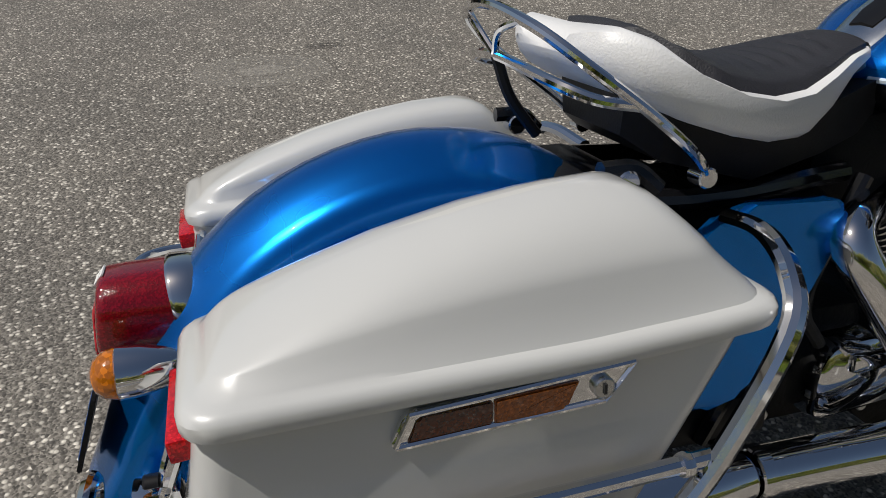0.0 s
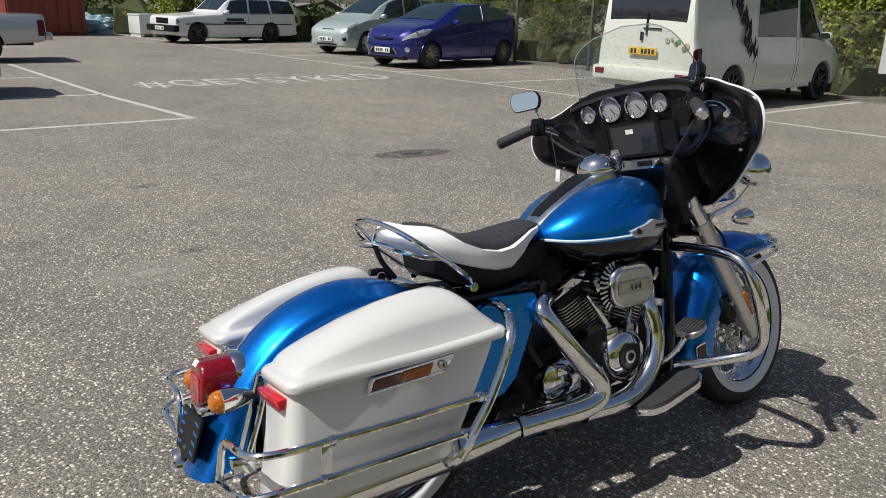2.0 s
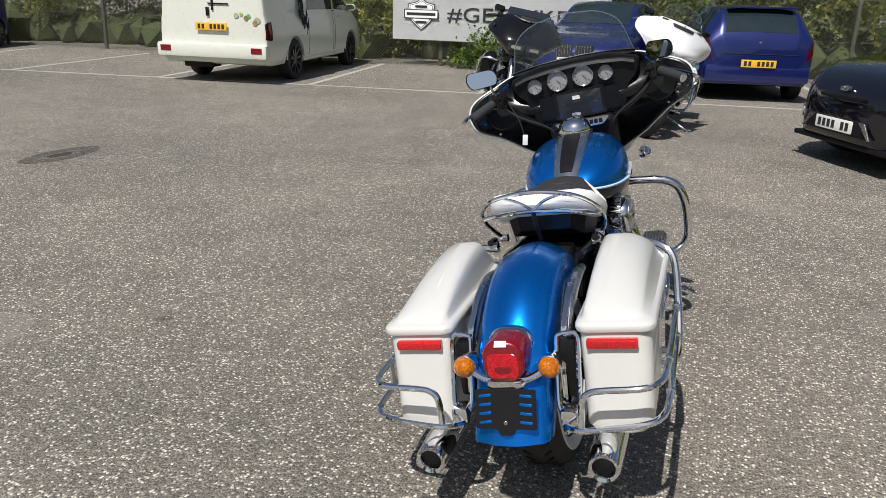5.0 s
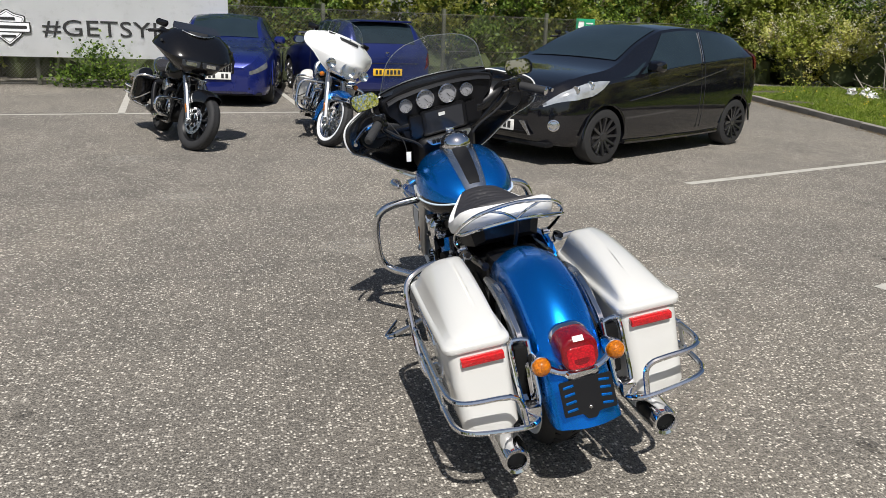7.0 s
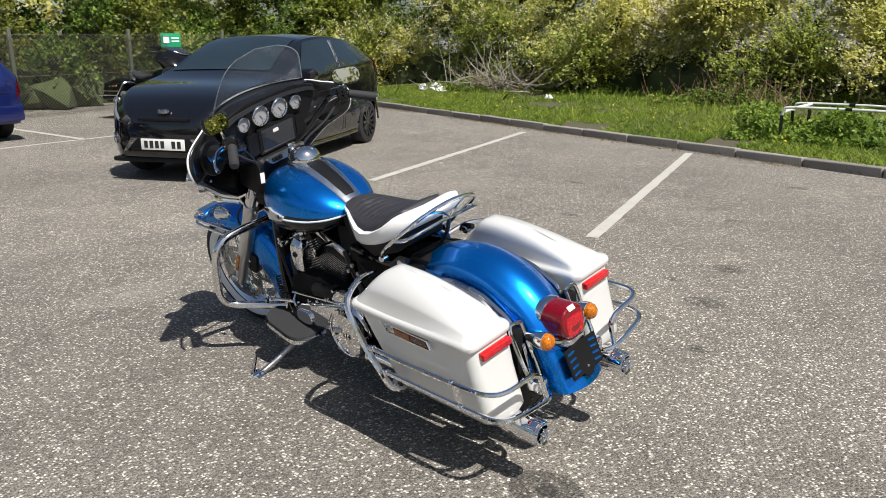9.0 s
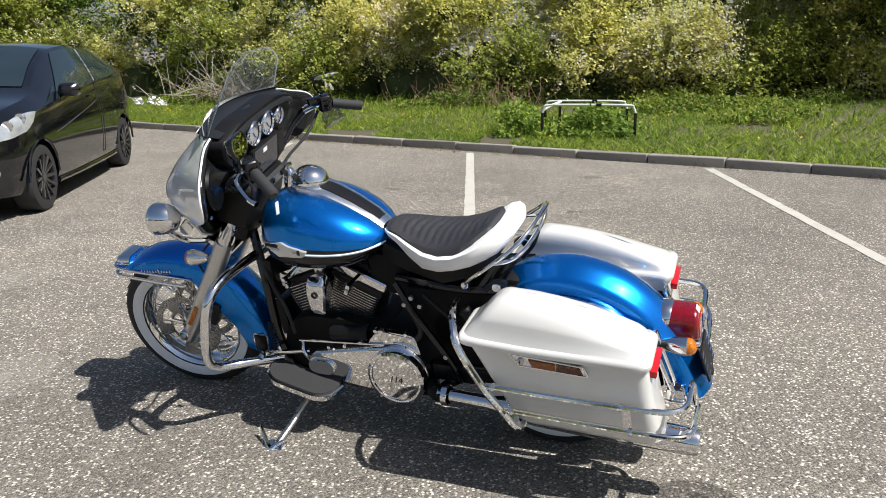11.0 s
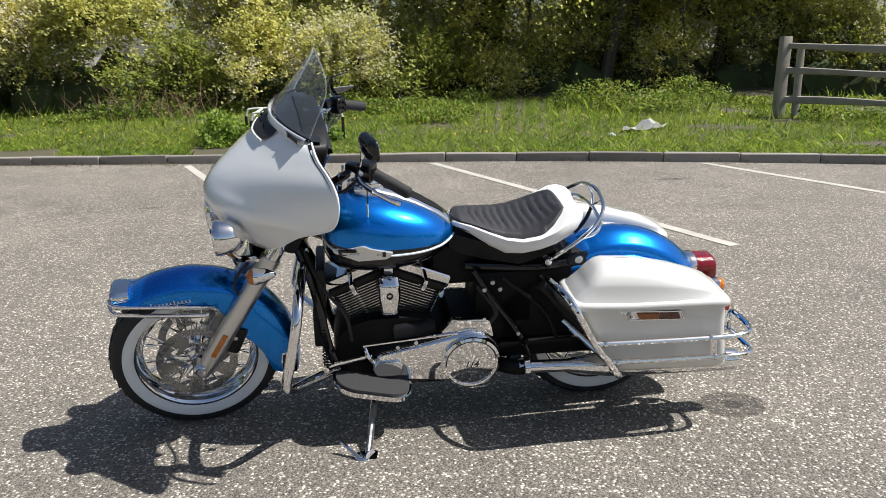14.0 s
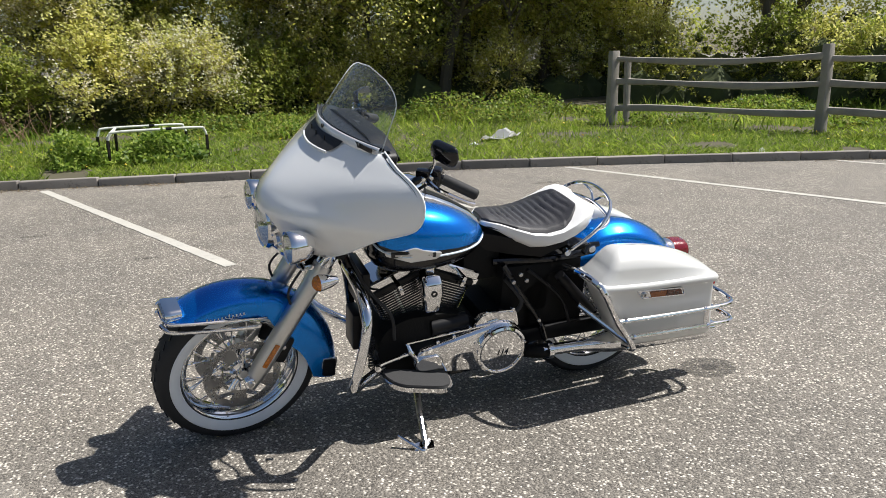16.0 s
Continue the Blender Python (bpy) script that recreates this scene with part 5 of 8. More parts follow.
        part("shock_absorber", tube([V(0.28, s * 0.165, 0.60), V(0.10, s * 0.165, 0.40)], [0.022, 0.028], 12, smooth=False), SATIN, fr)
        for q in ((0.47, 0.63), (0.44, 0.60), (0.50, 0.60), (0.36, 0.40)):
            part("frame_bolt", disc(0.009, 0.012, "y", (q[0], s * 0.178, q[1]), n=10), STEEL, fr)
    part("belt_guard", prism(round_poly([(0.12, 0.30), (0.40, 0.30), (0.42, 0.52), (0.30, 0.60), (0.12, 0.56)], 0.03), -0.01, 0.01, xz(0.115, 1), 0.004), SOOT, root)
    part("battery_box", box((0.25, 0.25, 0.25), (0.40, 0, 0.52), 0.03), SOOT, root)
    for s in (1, -1):
        part("diagonal_tube", tube([V(0.54, s * 0.15, 0.67), V(0.47, s * 0.165, 0.56), V(0.36, s * 0.168, 0.40), V(0.31, s * 0.16, 0.29)], 0.0125, 9), BLACK, fr)
        part("linkage_rod", tube([V(0.43, s * 0.16, 0.64), V(0.27, s * 0.17, 0.50), V(0.20, s * 0.165, 0.36)], 0.008, 8), SATIN, fr)
        part("oil_hose", tube([V(0.52, s * 0.14, 0.60), V(0.45, s * 0.172, 0.50), V(0.50, s * 0.160, 0.42)], 0.010, 8), RUBBER, fr)
    # black box added to close the see-through gap below the tank
    part("frame_gap_filler", box((0.17, 0.15, 0.17), (0.60, 0, 0.655), 0.03), SOOT, root)
    part("oil_tank", box((0.20, 0.24, 0.16), (0.24, 0, 0.58), 0.03), SOOT, root)
    part("inner_guard", box((0.12, 0.20, 0.16), (0.15, 0, 0.62), 0.03), PLASTIC, root)
    for s in ((-1,) if classic else (1, -1)):
        part("side_cover", prism(round_poly([(0.480, 0.658), (0.30, 0.668), (0.22, 0.60), (0.17, 0.45), (0.26, 0.365), (0.36, 0.39), (0.455, 0.580)], 0.03, 5), -0.012, 0.012, xz(s * 0.188, s), 0.008, seg=3), paint, root, "curved side cover")
    # -- engine
    eng = part("crankcase", loft([[V(x, y, z) for x, z in round_poly([(0.58, 0.30), (0.66, 0.215), (1.00, 0.215), (1.08, 0.30), (1.04, 0.43), (0.95, 0.475), (0.75, 0.475), (0.63, 0.43)], 0.05, 4)] for y in (-0.135, -0.10, 0.10, 0.135)]), SOOT, root, "black V-twin engine crankcase")
    part("gearbox", box((0.28, 0.25, 0.20), (0.48, 0, 0.36), 0.035), SOOT, root)
    wf, wr = V(math.sin(radians(22.5)), 0, math.cos(radians(22.5))), V(-math.sin(radians(22.5)), 0, math.cos(radians(22.5)))
    for nm, base, way in (("front_cylinder", V(0.905, 0, 0.435), wf), ("rear_cylinder", V(0.807, 0, 0.435), wr)):
        c = fin_block(root, nm, base, way, 15, 0.165, 0.215, 0.0112, FIN)
        rot = way.to_track_quat("Z", "Y").to_matrix().to_4x4()
        for k, (dz, sx_, sy_, sz_, mt, lab) in enumerate(((0.183, 0.165, 0.220, 0.034, SATIN, ""), (0.222, 0.175, 0.235, 0.040, CHROME if classic else BLACK, "rocker cover"))):
            part("rocker_cover" if k else "cylinder_head", box((sx_, sy_, sz_), bevel=0.014, seg=3, rot=Matrix.Translation(base + way * dz) @ rot), mt, c, lab and "polished rocker cover")
        for s in (1, -1):
            part("cover_cap", box((0.12, 0.018, 0.046), bevel=0.008, rot=Matrix.Translation(base + way * 0.214 + V(0, s * 0.122, 0)) @ rot), CHROME, c)
            for e in (-1, 1):
                part("cover_bolt", disc(0.008, 0.014, "y", tuple(base + way * 0.214 + V(0, s * 0.134, 0) + Vector((rot @ V(e * 0.045, 0, 0))[:])), n=8), STEEL, c)
        part("pushrod_tube", tube([base + way * 0.17 + V(0, -0.112, 0), V(0.855 + (0.028 if way.x > 0 else -0.028), -0.135, 0.452)], 0.0105, 10, smooth=False), CHROME, c)
        part("tappet_block", box((0.055, 0.05, 0.05), (0.855 + (0.045 if way.x > 0 else -0.045), -0.130, 0.452), 0.012), CHROME, c)
    # right: cam cover, air cleaner, header pipes
    part("cam_cover", lathe([(0.088, 0.0), (0.092, 0.02), (0.086, 0.045), (0.070, 0.060), (0.048, 0.064), (0.046, 0.058), (0.0005, 0.058)], m=Matrix.Translation((0.857, -0.112, 0.375)) @ Matrix.Rotation(radians(90), 4, "X"), n=36), CHROME, eng, "round polished cam cover")
    part("cover_insert", disc(0.043, 0.010, "y", (0.857, -0.174, 0.375), n=28), SATIN, eng)
    part("cover_emblem", lathe([(0.014, -0.003), (0.022, -0.003), (0.022, 0.003), (0.014, 0.003)], "y", (0.857, -0.180, 0.375), 20, cap=False), STEEL, eng)
    part("cam_case", box((0.19, 0.05, 0.15), (0.857, -0.120, 0.345), 0.03), CHROME, eng)
    part("gear_cover", loft([[V(0.562 + x * k, -0.12 - d, 0.355 + z * k) for x, z in round_poly([(-0.075, -0.06), (0.085, -0.05), (0.085, 0.035), (0.03, 0.075), (-0.05, 0.07), (-0.075, 0.03)], 0.022, 4)] for d, k in ((0, 1.0), (0.04, 1.0), (0.06, 0.93), (0.066, 0.8))]), CHROME, root, "ribbed chrome gearbox cover")
    part("gear_cover_cap", box((0.075, 0.03, 0.03), (0.572, -0.185, 0.395), 0.008), CHROME, root)
    for q in ((0.45, 0.47), (0.57, 0.49), (0.43, 0.30), (0.60, 0.46), (0.62, 0.28), (0.39, 0.39)):
        part("case_bolt", disc(0.010, 0.016, "y", (q[0], -0.140, q[1]), n=10), STEEL, root)
    ac = part("air_cleaner", loft([[V(0.857 + a * k, -0.105 - d, 0.616 + b * k) for a, b in rounded(0.192, 0.146, 0.060, 8)] for d, k in ((0, 0.9), (0.02, 0.97), (0.075, 1.0), (0.092, 0.98), (0.10, 0.93), (0.102, 0.90), (0.098, 0.88), (0.096, 0.1))]), CHROME, root, "oval chrome air cleaner cover")
    part("cover_plate", loft([[V(0.857 + a * k, -0.201 - d, 0.616 + b * k) for a, b in rounded(0.160, 0.112, 0.040, 7)] for d, k in ((0, 1.0), (0.008, 1.0), (0.011, 0.96))]), ALLOY, ac, "brushed cover plate")
    part("plate_band", prism(round_poly([(0.782, 0.594), (0.932, 0.594), (0.932, 0.638), (0.782, 0.638)], 0.01), 0, 0.014, xz(-0.201, -1), 0.003), STEEL, ac)
    text_mesh("displacement_number", "114", 0.032, Matrix.Translation((0.858, -0.2165, 0.615)) @ Matrix.Rotation(radians(90), 4, "X"), PRINT_D, ac, 0.002)
    for k in range(12):
        a = radians(100 + k * 12.5)
        part("cleaner_rib", box((0.026, 0.060, 0.008), bevel=0.002, rot=Matrix.Translation((0.812 + math.cos(a) * 0.062, -0.150, 0.616 + math.sin(a) * 0.074)) @ Matrix.Rotation(-a, 4, "Y")), CHROME, ac)
    pm = CHROME if classic else SATIN
    part("rear_header", tube([V(0.62, -0.11, 0.630), V(0.535, -0.17, 0.630), V(0.470, -0.218, 0.606), V(0.510, -0.242, 0.530), V(0.585, -0.254, 0.430), V(0.643, -0.258, 0.358), V(0.640, -0.258, 0.312), V(0.575, -0.256, 0.291), V(0.45, -0.252, 0.290), V(0.335, -0.250, 0.291)], [0.020, 0.024, 0.029, 0.031, 0.032, 0.033, 0.034, 0.036, 0.036, 0.036], 14, 6), pm, root, "chrome header pipe with heat shield")
    part("front_header", tube([V(1.030, -0.08, 0.575), V(0.990, -0.14, 0.585), V(0.935, -0.185, 0.550), V(0.945, -0.208, 0.440), V(0.912, -0.218, 0.345), V(0.83, -0.226, 0.278), V(0.72, -0.238, 0.262), V(0.58, -0.250, 0.272)], [0.020, 0.024, 0.028, 0.030, 0.031, 0.032, 0.032, 0.030], 14, 6), pm, root, "chrome header pipe with heat shield")
    part("left_header", tube([V(0.46, 0.10, 0.245), V(0.42, 0.18, 0.262), V(0.38, 0.238, 0.284), V(0.335, 0.250, 0.291)], 0.029, 12), SOOT, root)
    # left: primary case, derby cover, horn cover, starter
    def prim(k):
        pts = []
        for i in range(13):
            a = radians(70 + 220 * i / 12)
            pts.append((0.548 + 0.116 * k * math.cos(a), 0.318 + 0.116 * k * math.sin(a)))
        for i in range(9):
            a = radians(-70 + 140 * i / 8)
            pts.append((0.872 + 0.060 * k * math.cos(a), 0.304 + 0.060 * k * math.sin(a)))
        return pts
    prim_ob = part("primary_case", loft([[V(a, 0.125 + d, b) for a, b in prim(k)] for d, k in ((0, 1.02), (0.055, 1.02), (0.072, 0.97), (0.080, 0.88))]), CHROME, root, "polished primary drive case", 40)
    part("derby_cover", lathe([(0.114, 0.03), (0.116, 0.085), (0.112, 0.100), (0.102, 0.105), (0.096, 0.103), (0.094, 0.098), (0.0005, 0.101)], m=Matrix.Translation((0.549, 0.125, 0.308)) @ Matrix.Rotation(radians(-90), 4, "X"), n=44), CHROME, prim_ob, "round polished derby cover")
    text_mesh("displacement_number", "114", 0.036, Matrix.Translation((0.549, 0.2265, 0.302)) @ Matrix.Rotation(radians(90), 4, "X") @ Matrix.Rotation(radians(180), 4, "Y"), PRINT_D, prim_ob, 0.001, shear=0.25)
    for k in range(5):
        a = radians(72 * k + 20)
        part("cover_screw", disc(0.006, 0.008, "y", (0.549 + 0.107 * math.cos(a), 0.228, 0.308 + 0.107 * math.sin(a)), n=8), STEEL, prim_ob)
    part("inspection_cover", loft([[V(0.868 + a * k, 0.203 + d, 0.300 + b * k) for a, b in rounded(0.115, 0.064, 0.030, 6)] for d, k in ((0, 1), (0.010, 1), (0.014, 0.92), (0.0145, 0.1))]), CHROME, prim_ob)
    part("case_collar", prism(round_poly([(0.455, 0.385), (0.475, 0.470), (0.62, 0.478), (0.67, 0.42), (0.66, 0.37)], 0.02), 0, 0.03, xz(0.155, 1), 0.006), CHROME, prim_ob)
    for q in ((0.50, 0.485), (0.62, 0.485), (0.69, 0.425), (0.76, 0.40), (0.83, 0.385)):
        part("case_screw", disc(0.008, 0.02, "y", (q[0], 0.192, q[1]), n=8), CHROME, prim_ob)
    part("starter", tube([V(0.84, 0.13, 0.415), V(0.68, 0.13, 0.43)], 0.035, 12, smooth=False), SATIN, root)
    horn = part("horn_cover", loft([[V(0.855 + a * k, 0.138 + d, 0.600 + b * k - 0.012 * (d > 0.03)) for a, b in round_poly([(-0.030, -0.072), (0.030, -0.072), (0.044, 0.02), (0.036, 0.070), (-0.036, 0.070), (-0.044, 0.02)], 0.016, 4)] for d, k in ((0, 0.9), (0.03, 1.0), (0.048, 0.94), (0.056, 0.78), (0.058, 0.2))]), CHROME, root, "chrome horn cover between the cylinders")
    part("horn_emblem", lathe([(0.007, -0.002), (0.013, -0.002), (0.013, 0.002), (0.007, 0.002)], "y", (0.855, 0.198, 0.606), 16), PRINT_D, horn)
    part("horn_bracket", box((0.035, 0.02, 0.05), (0.855, 0.135, 0.69), 0.008), CHROME, horn)
    part("shift_rod", tube([V(0.96, 0.19, 0.395), V(0.60, 0.19, 0.425)], 0.005, 6, smooth=False), CHROME, root)
    part("shift_lever", tube([V(0.955, 0.175, 0.385), V(0.94, 0.20, 0.35), V(0.91, 0.20, 0.31)], 0.009, 8), CHROME, root)
    part("shift_pedal", tube([V(0.93, 0.18, 0.345), V(1.08, 0.23, 0.345), V(1.10, 0.26, 0.345)], [0.009, 0.009, 0.013], 8), CHROME, root)
    part("regulator", box((0.05, 0.12, 0.16), (1.12, 0, 0.40), 0.01), SATIN, root)
    part("front_cover", box((0.035, 0.22, 0.17), (1.105, 0, 0.60), 0.012), SATIN, root)
    cab = [V(1.16, 0.06, 0.74), V(1.10, 0.12, 0.62), V(1.02, 0.16, 0.52), V(1.00, 0.155, 0.40)]
    part("cable", tube(cab, 0.007, 6), RUBBER, root)
    part("coil_spring", tube([V(1.10 - 0.0 * t + 0.013 * math.cos(t * 2.2), 0.165 + 0.013 * math.sin(t * 2.2), 0.44 - 0.0045 * t) for t in range(34)], 0.003, 5, 2), SATIN, root)

    # -- boards, stand, crash bar
    for s in (1, -1):
        out = round_poly([(0.775, 0.205), (0.79, 0.315), (0.84, 0.355), (1.02, 0.355), (1.075, 0.31), (1.08, 0.215)], 0.03, 5)
        z_at = lambda a: 0.226 + (a - 0.775) * 0.24
        out = [(a, 0.19 + (b - 0.205) * 0.93) for a, b in out]
        bd = part("footboard", prism(out, -0.016, 0.004, lambda a, b, c: V(a, s * b, z_at(a) + c), 0.005), CHROME, root, "chrome-edged rider footboard")
        inner = [(0.925 + (a - 0.925) * 0.93, 0.258 + (b - 0.258) * 0.88) for a, b in out]
        part("rubber_pad", prism(inner, 0.0, 0.013, lambda a, b, c: V(a, s * b, z_at(a) + c), 0.003), RUBBER, bd, "ribbed rubber pad")
        part("board_hanger", tube([V(0.92, s * 0.15, 0.235), V(0.92, s * 0.26, 0.235)], 0.014, 8, smooth=False), SATIN, bd)
        cb = [V(1.165, s * 0.02, 0.690), V(1.170, s * 0.16, 0.692), V(1.175, s * 0.30, 0.686), V(1.180, s * 0.372, 0.656), V(1.192, s * 0.402, 0.59), V(1.214, s * 0.410, 0.49), V(1.234, s * 0.402, 0.395), V(1.222, s * 0.362, 0.345), V(1.160, s * 0.28, 0.318), V(1.06, s * 0.18, 0.295)]
        if not classic:
            cb = [V(1.12, s * 0.02, 0.50), V(1.14, s * 0.18, 0.505), V(1.16, s * 0.31, 0.49), V(1.175, s * 0.345, 0.43), V(1.17, s * 0.335, 0.36), V(1.13, s * 0.26, 0.31), V(1.06, s * 0.18, 0.295)]
        part("crash_bar", tube(cb, 0.0185, 14, 6), CHROME, root, "chrome engine guard bar")
    part("brake_pedal_arm", tube([V(0.93, -0.16, 0.30), V(0.99, -0.23, 0.36), V(1.03, -0.27, 0.435)], [0.012, 0.010, 0.009], 8), CHROME, root)
    pd = part("brake_pedal", loft([[V(1.035 + a * k, -0.275 + b * k, 0.445 + a * 0.45 * k + d) for a, b in rounded(0.075, 0.105, 0.03, 5)] for d, k in ((0, 1), (0.014, 1), (0.018, 0.93))]), STEEL, root, "oval ribbed brake pedal")
    for k in range(7):
        part("pedal_rib", box((0.060, 0.006, 0.004), bevel=0, rot=Matrix.Translation((1.035, -0.275 + (k - 3) * 0.013, 0.465)) @ Matrix.Rotation(radians(-24), 4, "Y")), RUBBER, pd)
    stand = part("side_stand", tube([V(0.905, 0.155, 0.205), V(0.93, 0.26, 0.165), V(0.948, 0.36, 0.125), V(0.962, 0.440, 0.096)], [0.017, 0.014, 0.013, 0.013], 10), STEEL, root, "side stand carrying the leaning motorcycle")
    part("stand_plate", prism(round_poly([(0.925, 0.430), (1.005, 0.430), (1.02, 0.49), (0.94, 0.50)], 0.012), -0.004, 0.004, lambda a, b_, c_: V(a, b_, 0.0895 + c_ - (b_ - 0.46) * 0.194), 0.002), CHROME, stand)
    part("stand_foot", tube([V(0.945, 0.432, 0.100), V(0.965, 0.450, 0.093), V(0.985, 0.47, 0.090), V(1.06, 0.40, 0.125)], [0.010, 0.012, 0.010, 0.006], 8), CHROME, stand)

    # -- fork and front mudguard, turned with the handlebar
    fork_way = V(-0.53, 0, 0.848)
    for s in (1, -1):
        a = V(AXLE_F - 0.015, s * 0.108, WHEEL_Z - 0.035)
        lower = sp("fork_slider", tube([a, a + fork_way * 0.09, a + fork_way * 0.38, a + fork_way * 0.56], [0.026, 0.036, 0.036, 0.038], 16, smooth=False), ALLOY if classic else STEEL, "polished fork leg with a metal shroud")
        sp("fork_tube", tube([a + fork_way * 0.54, a + fork_way * 0.80], 0.033, 14, smooth=False), CHROME if classic else SATIN, parent=lower)
        sp("axle_cap", disc(0.022, 0.03, "y", tuple(a + V(0.004, s * 0.018, 0.03)), n=18), CHROME, parent=lower)
        sp("axle_nut", disc(0.011, 0.012, "y", tuple(a + V(0.004, s * 0.036, 0.03)), n=6), STEEL, parent=lower)
        sp("fork_reflector", box((0.020, 0.006, 0.105), bevel=0.003, rot=Matrix.Translation(a + fork_way * 0.165 + V(0.010, s * 0.037, 0)) @ Matrix.Rotation(radians(-32), 4, "Y")), AMBER, "amber fork reflector", parent=lower)
        cp = a + fork_way * 0.10 + V(-0.085, -s * 0.028, 0.04)
        sp("brake_caliper", box((0.062, 0.05, 0.115), bevel=0.016, rot=Matrix.Translation(cp) @ Matrix.Rotation(radians(-25), 4, "Y")), SATIN, "brake caliper", parent=lower)
        sp("caliper_bolt", disc(0.009, 0.014, "y", tuple(cp + V(0.0, s * 0.03, 0.02)), n=8), STEEL, parent=lower)
        sp("brake_hose", tube([cp + V(0, 0, 0.05), cp + V(-0.05, s * 0.02, 0.14), cp + V(-0.02, s * 0.035, 0.26), cp + V(-0.10, s * 0.01, 0.36)], 0.005, 6), RUBBER, parent=lower)
    fsec = [(-0.092, 0.150), (-0.095, 0.10), (-0.094, 0.060), (-0.088, 0.036), (-0.074, 0.020), (-0.050, 0.008), (-0.02, 0.001), (0, 0), (0.02, 0.001), (0.050, 0.008), (0.074, 0.020), (0.088, 0.036), (0.094, 0.060), (0.095, 0.10), (0.092, 0.150)]
    fst = [(AXLE_F, WHEEL_Z, interp(a, (44, 60, 100, 150, 196), (0.376, 0.370, 0.364, 0.375, 0.402)), a, interp(a, (44, 52, 62), (0.84, 0.97, 1.0)), interp(a, (44, 60, 80, 100, 115, 150, 185, 196), (0.55, 0.80, 1.0, 1.05, 1.10, 1.15, 0.9, 0.75))) for a in range(44, 197, 4)]
    if not classic:
        fst = fst[4:28]
    ff = mudguard(root, "front_mudguard", fst, fsec, paint, ST, "deep valanced front mudguard", floor_at=(lambda x: -1 if x < 1.44 else interp(x, (1.44, 1.50, 1.90), (0.45, 0.562, 0.612))) if classic else None)
    if classic:
        for s in (1, -1):
            sp("fender_trim", tube([V(1.868, s * 0.050, 0.616), V(1.848, s * 0.088, 0.613), V(1.78, s * 0.0985, 0.604), V(1.64, s * 0.0995, 0.586), V(1.505, s * 0.0985, 0.569)], [0.007, 0.007, 0.0065, 0.006, 0.002], 8, 3), CHROME, "chrome mudguard side strip", parent=ff)
            sp("fender_rail", tube([V(1.872, s * 0.040, 0.586), V(1.852, s * 0.086, 0.580), V(1.79, s * 0.097, 0.572), V(1.66, s * 0.099, 0.553), V(1.545, s * 0.099, 0.538), V(1.535, s * 0.097, 0.545)], 0.0085, 8, 3), CHROME, "lower chrome mudguard rail", parent=ff)
            # flowing script drawn as a plain wave
            pts = [V(1.726 - 0.00148 * k - 0.004 * math.cos(k * 0.70), s * 0.0975, 0.601 + 0.004 * (k / 96) + (0.011 if k < 10 or 52 < k < 62 else 0.0055) * math.sin(k * 0.70)) for k in range(97)]
            sp("script", tube(pts, 0.0015, 5, 1), BRIGHT, "silver script emblem", parent=ff)
            sp("script_line", tube([V(1.730, s * 0.0975, 0.590), V(1.66, s * 0.098, 0.589), V(1.60, s * 0.098, 0.592)], 0.0012, 5, 2), STEEL, parent=ff)
            sp("skirt_trim", prism(round_poly([(1.225, 0.262), (1.290, 0.268), (1.282, 0.318), (1.222, 0.312)], 0.008), 0, 0.004, xz(s * 0.093, s), 0.001), CHROME, parent=ff)
            sp("skirt_panel", prism(round_poly([(1.230, 0.222), (1.285, 0.235), (1.281, 0.311), (1.228, 0.305)], 0.008), 0, 0.007, xz(s * 0.092, s), 0.001), BLACK, parent=ff)
        tip = arch([fst[0]], fsec)[0]
        sp("fender_tip", loft([[V(x, a * k, 0.610 + b_ * k) for a, b_ in rounded(0.135, 0.070, 0.022, 5)] for x, k in ((1.80, 0.92), (1.835, 1.0), (1.850, 1.0), (1.858, 0.93))]), CHROME, "chrome mudguard tip", parent=ff)
        sp("fender_tip_lamp", loft([[V(1.856 + d, a * k, 0.610 + b_ * k) for a, b_ in rounded(0.105, 0.046, 0.016, 5)] for d, k in ((0, 1), (0.008, 0.97), (0.011, 0.8))]), STEEL, parent=ff)
    sp("fork_brace", box((0.12, 0.24, 0.022), (1.315, 0, 0.745), 0.008, rot=Matrix.Rotation(radians(-30), 4, "Y")), CHROME, "polished lower fork clamp")
    sp("steering_head", tube([V(1.30, 0, 0.72), V(1.14, 0, 1.0)], 0.04, 12, smooth=False), SATIN)
    sp("neck_cover", box((0.10, 0.23, 0.26), (1.185, 0, 0.885), 0.03, rot=Matrix.Rotation(radians(-28), 4, "Y")), PLASTIC)

    # -- fairing
    if classic:
        # each row runs across from edge to edge through a point of the centre profile: y, z, x of the edge; x, z of the centre
        edge = [(0.268, 1.243, 1.134), (0.312, 1.230, 1.132), (0.355, 1.210, 1.124), (0.402, 1.192, 1.108), (0.448, 1.170, 1.094), (0.478, 1.142, 1.086), (0.489, 1.105, 1.086), (0.485, 1.066, 1.092), (0.466, 1.030, 1.110), (0.428, 1.002, 1.152), (0.380, 0.972, 1.198), (0.322, 0.924, 1.238), (0.262, 0.876, 1.270), (0.200, 0.840, 1.292), (0.155, 0.815, 1.306)]
        mid_x = [1.240, 1.262, 1.292, 1.326, 1.364, 1.404, 1.440, 1.470, 1.490, 1.497, 1.488, 1.470, 1.446, 1.424, 1.405]
        mid_z = [1.256, 1.236, 1.210, 1.180, 1.148, 1.114, 1.082, 1.050, 1.018, 0.985, 0.950, 0.912, 0.876, 0.848, 0.830]
        e_sp = spline([V(*q) for q in edge], 3)
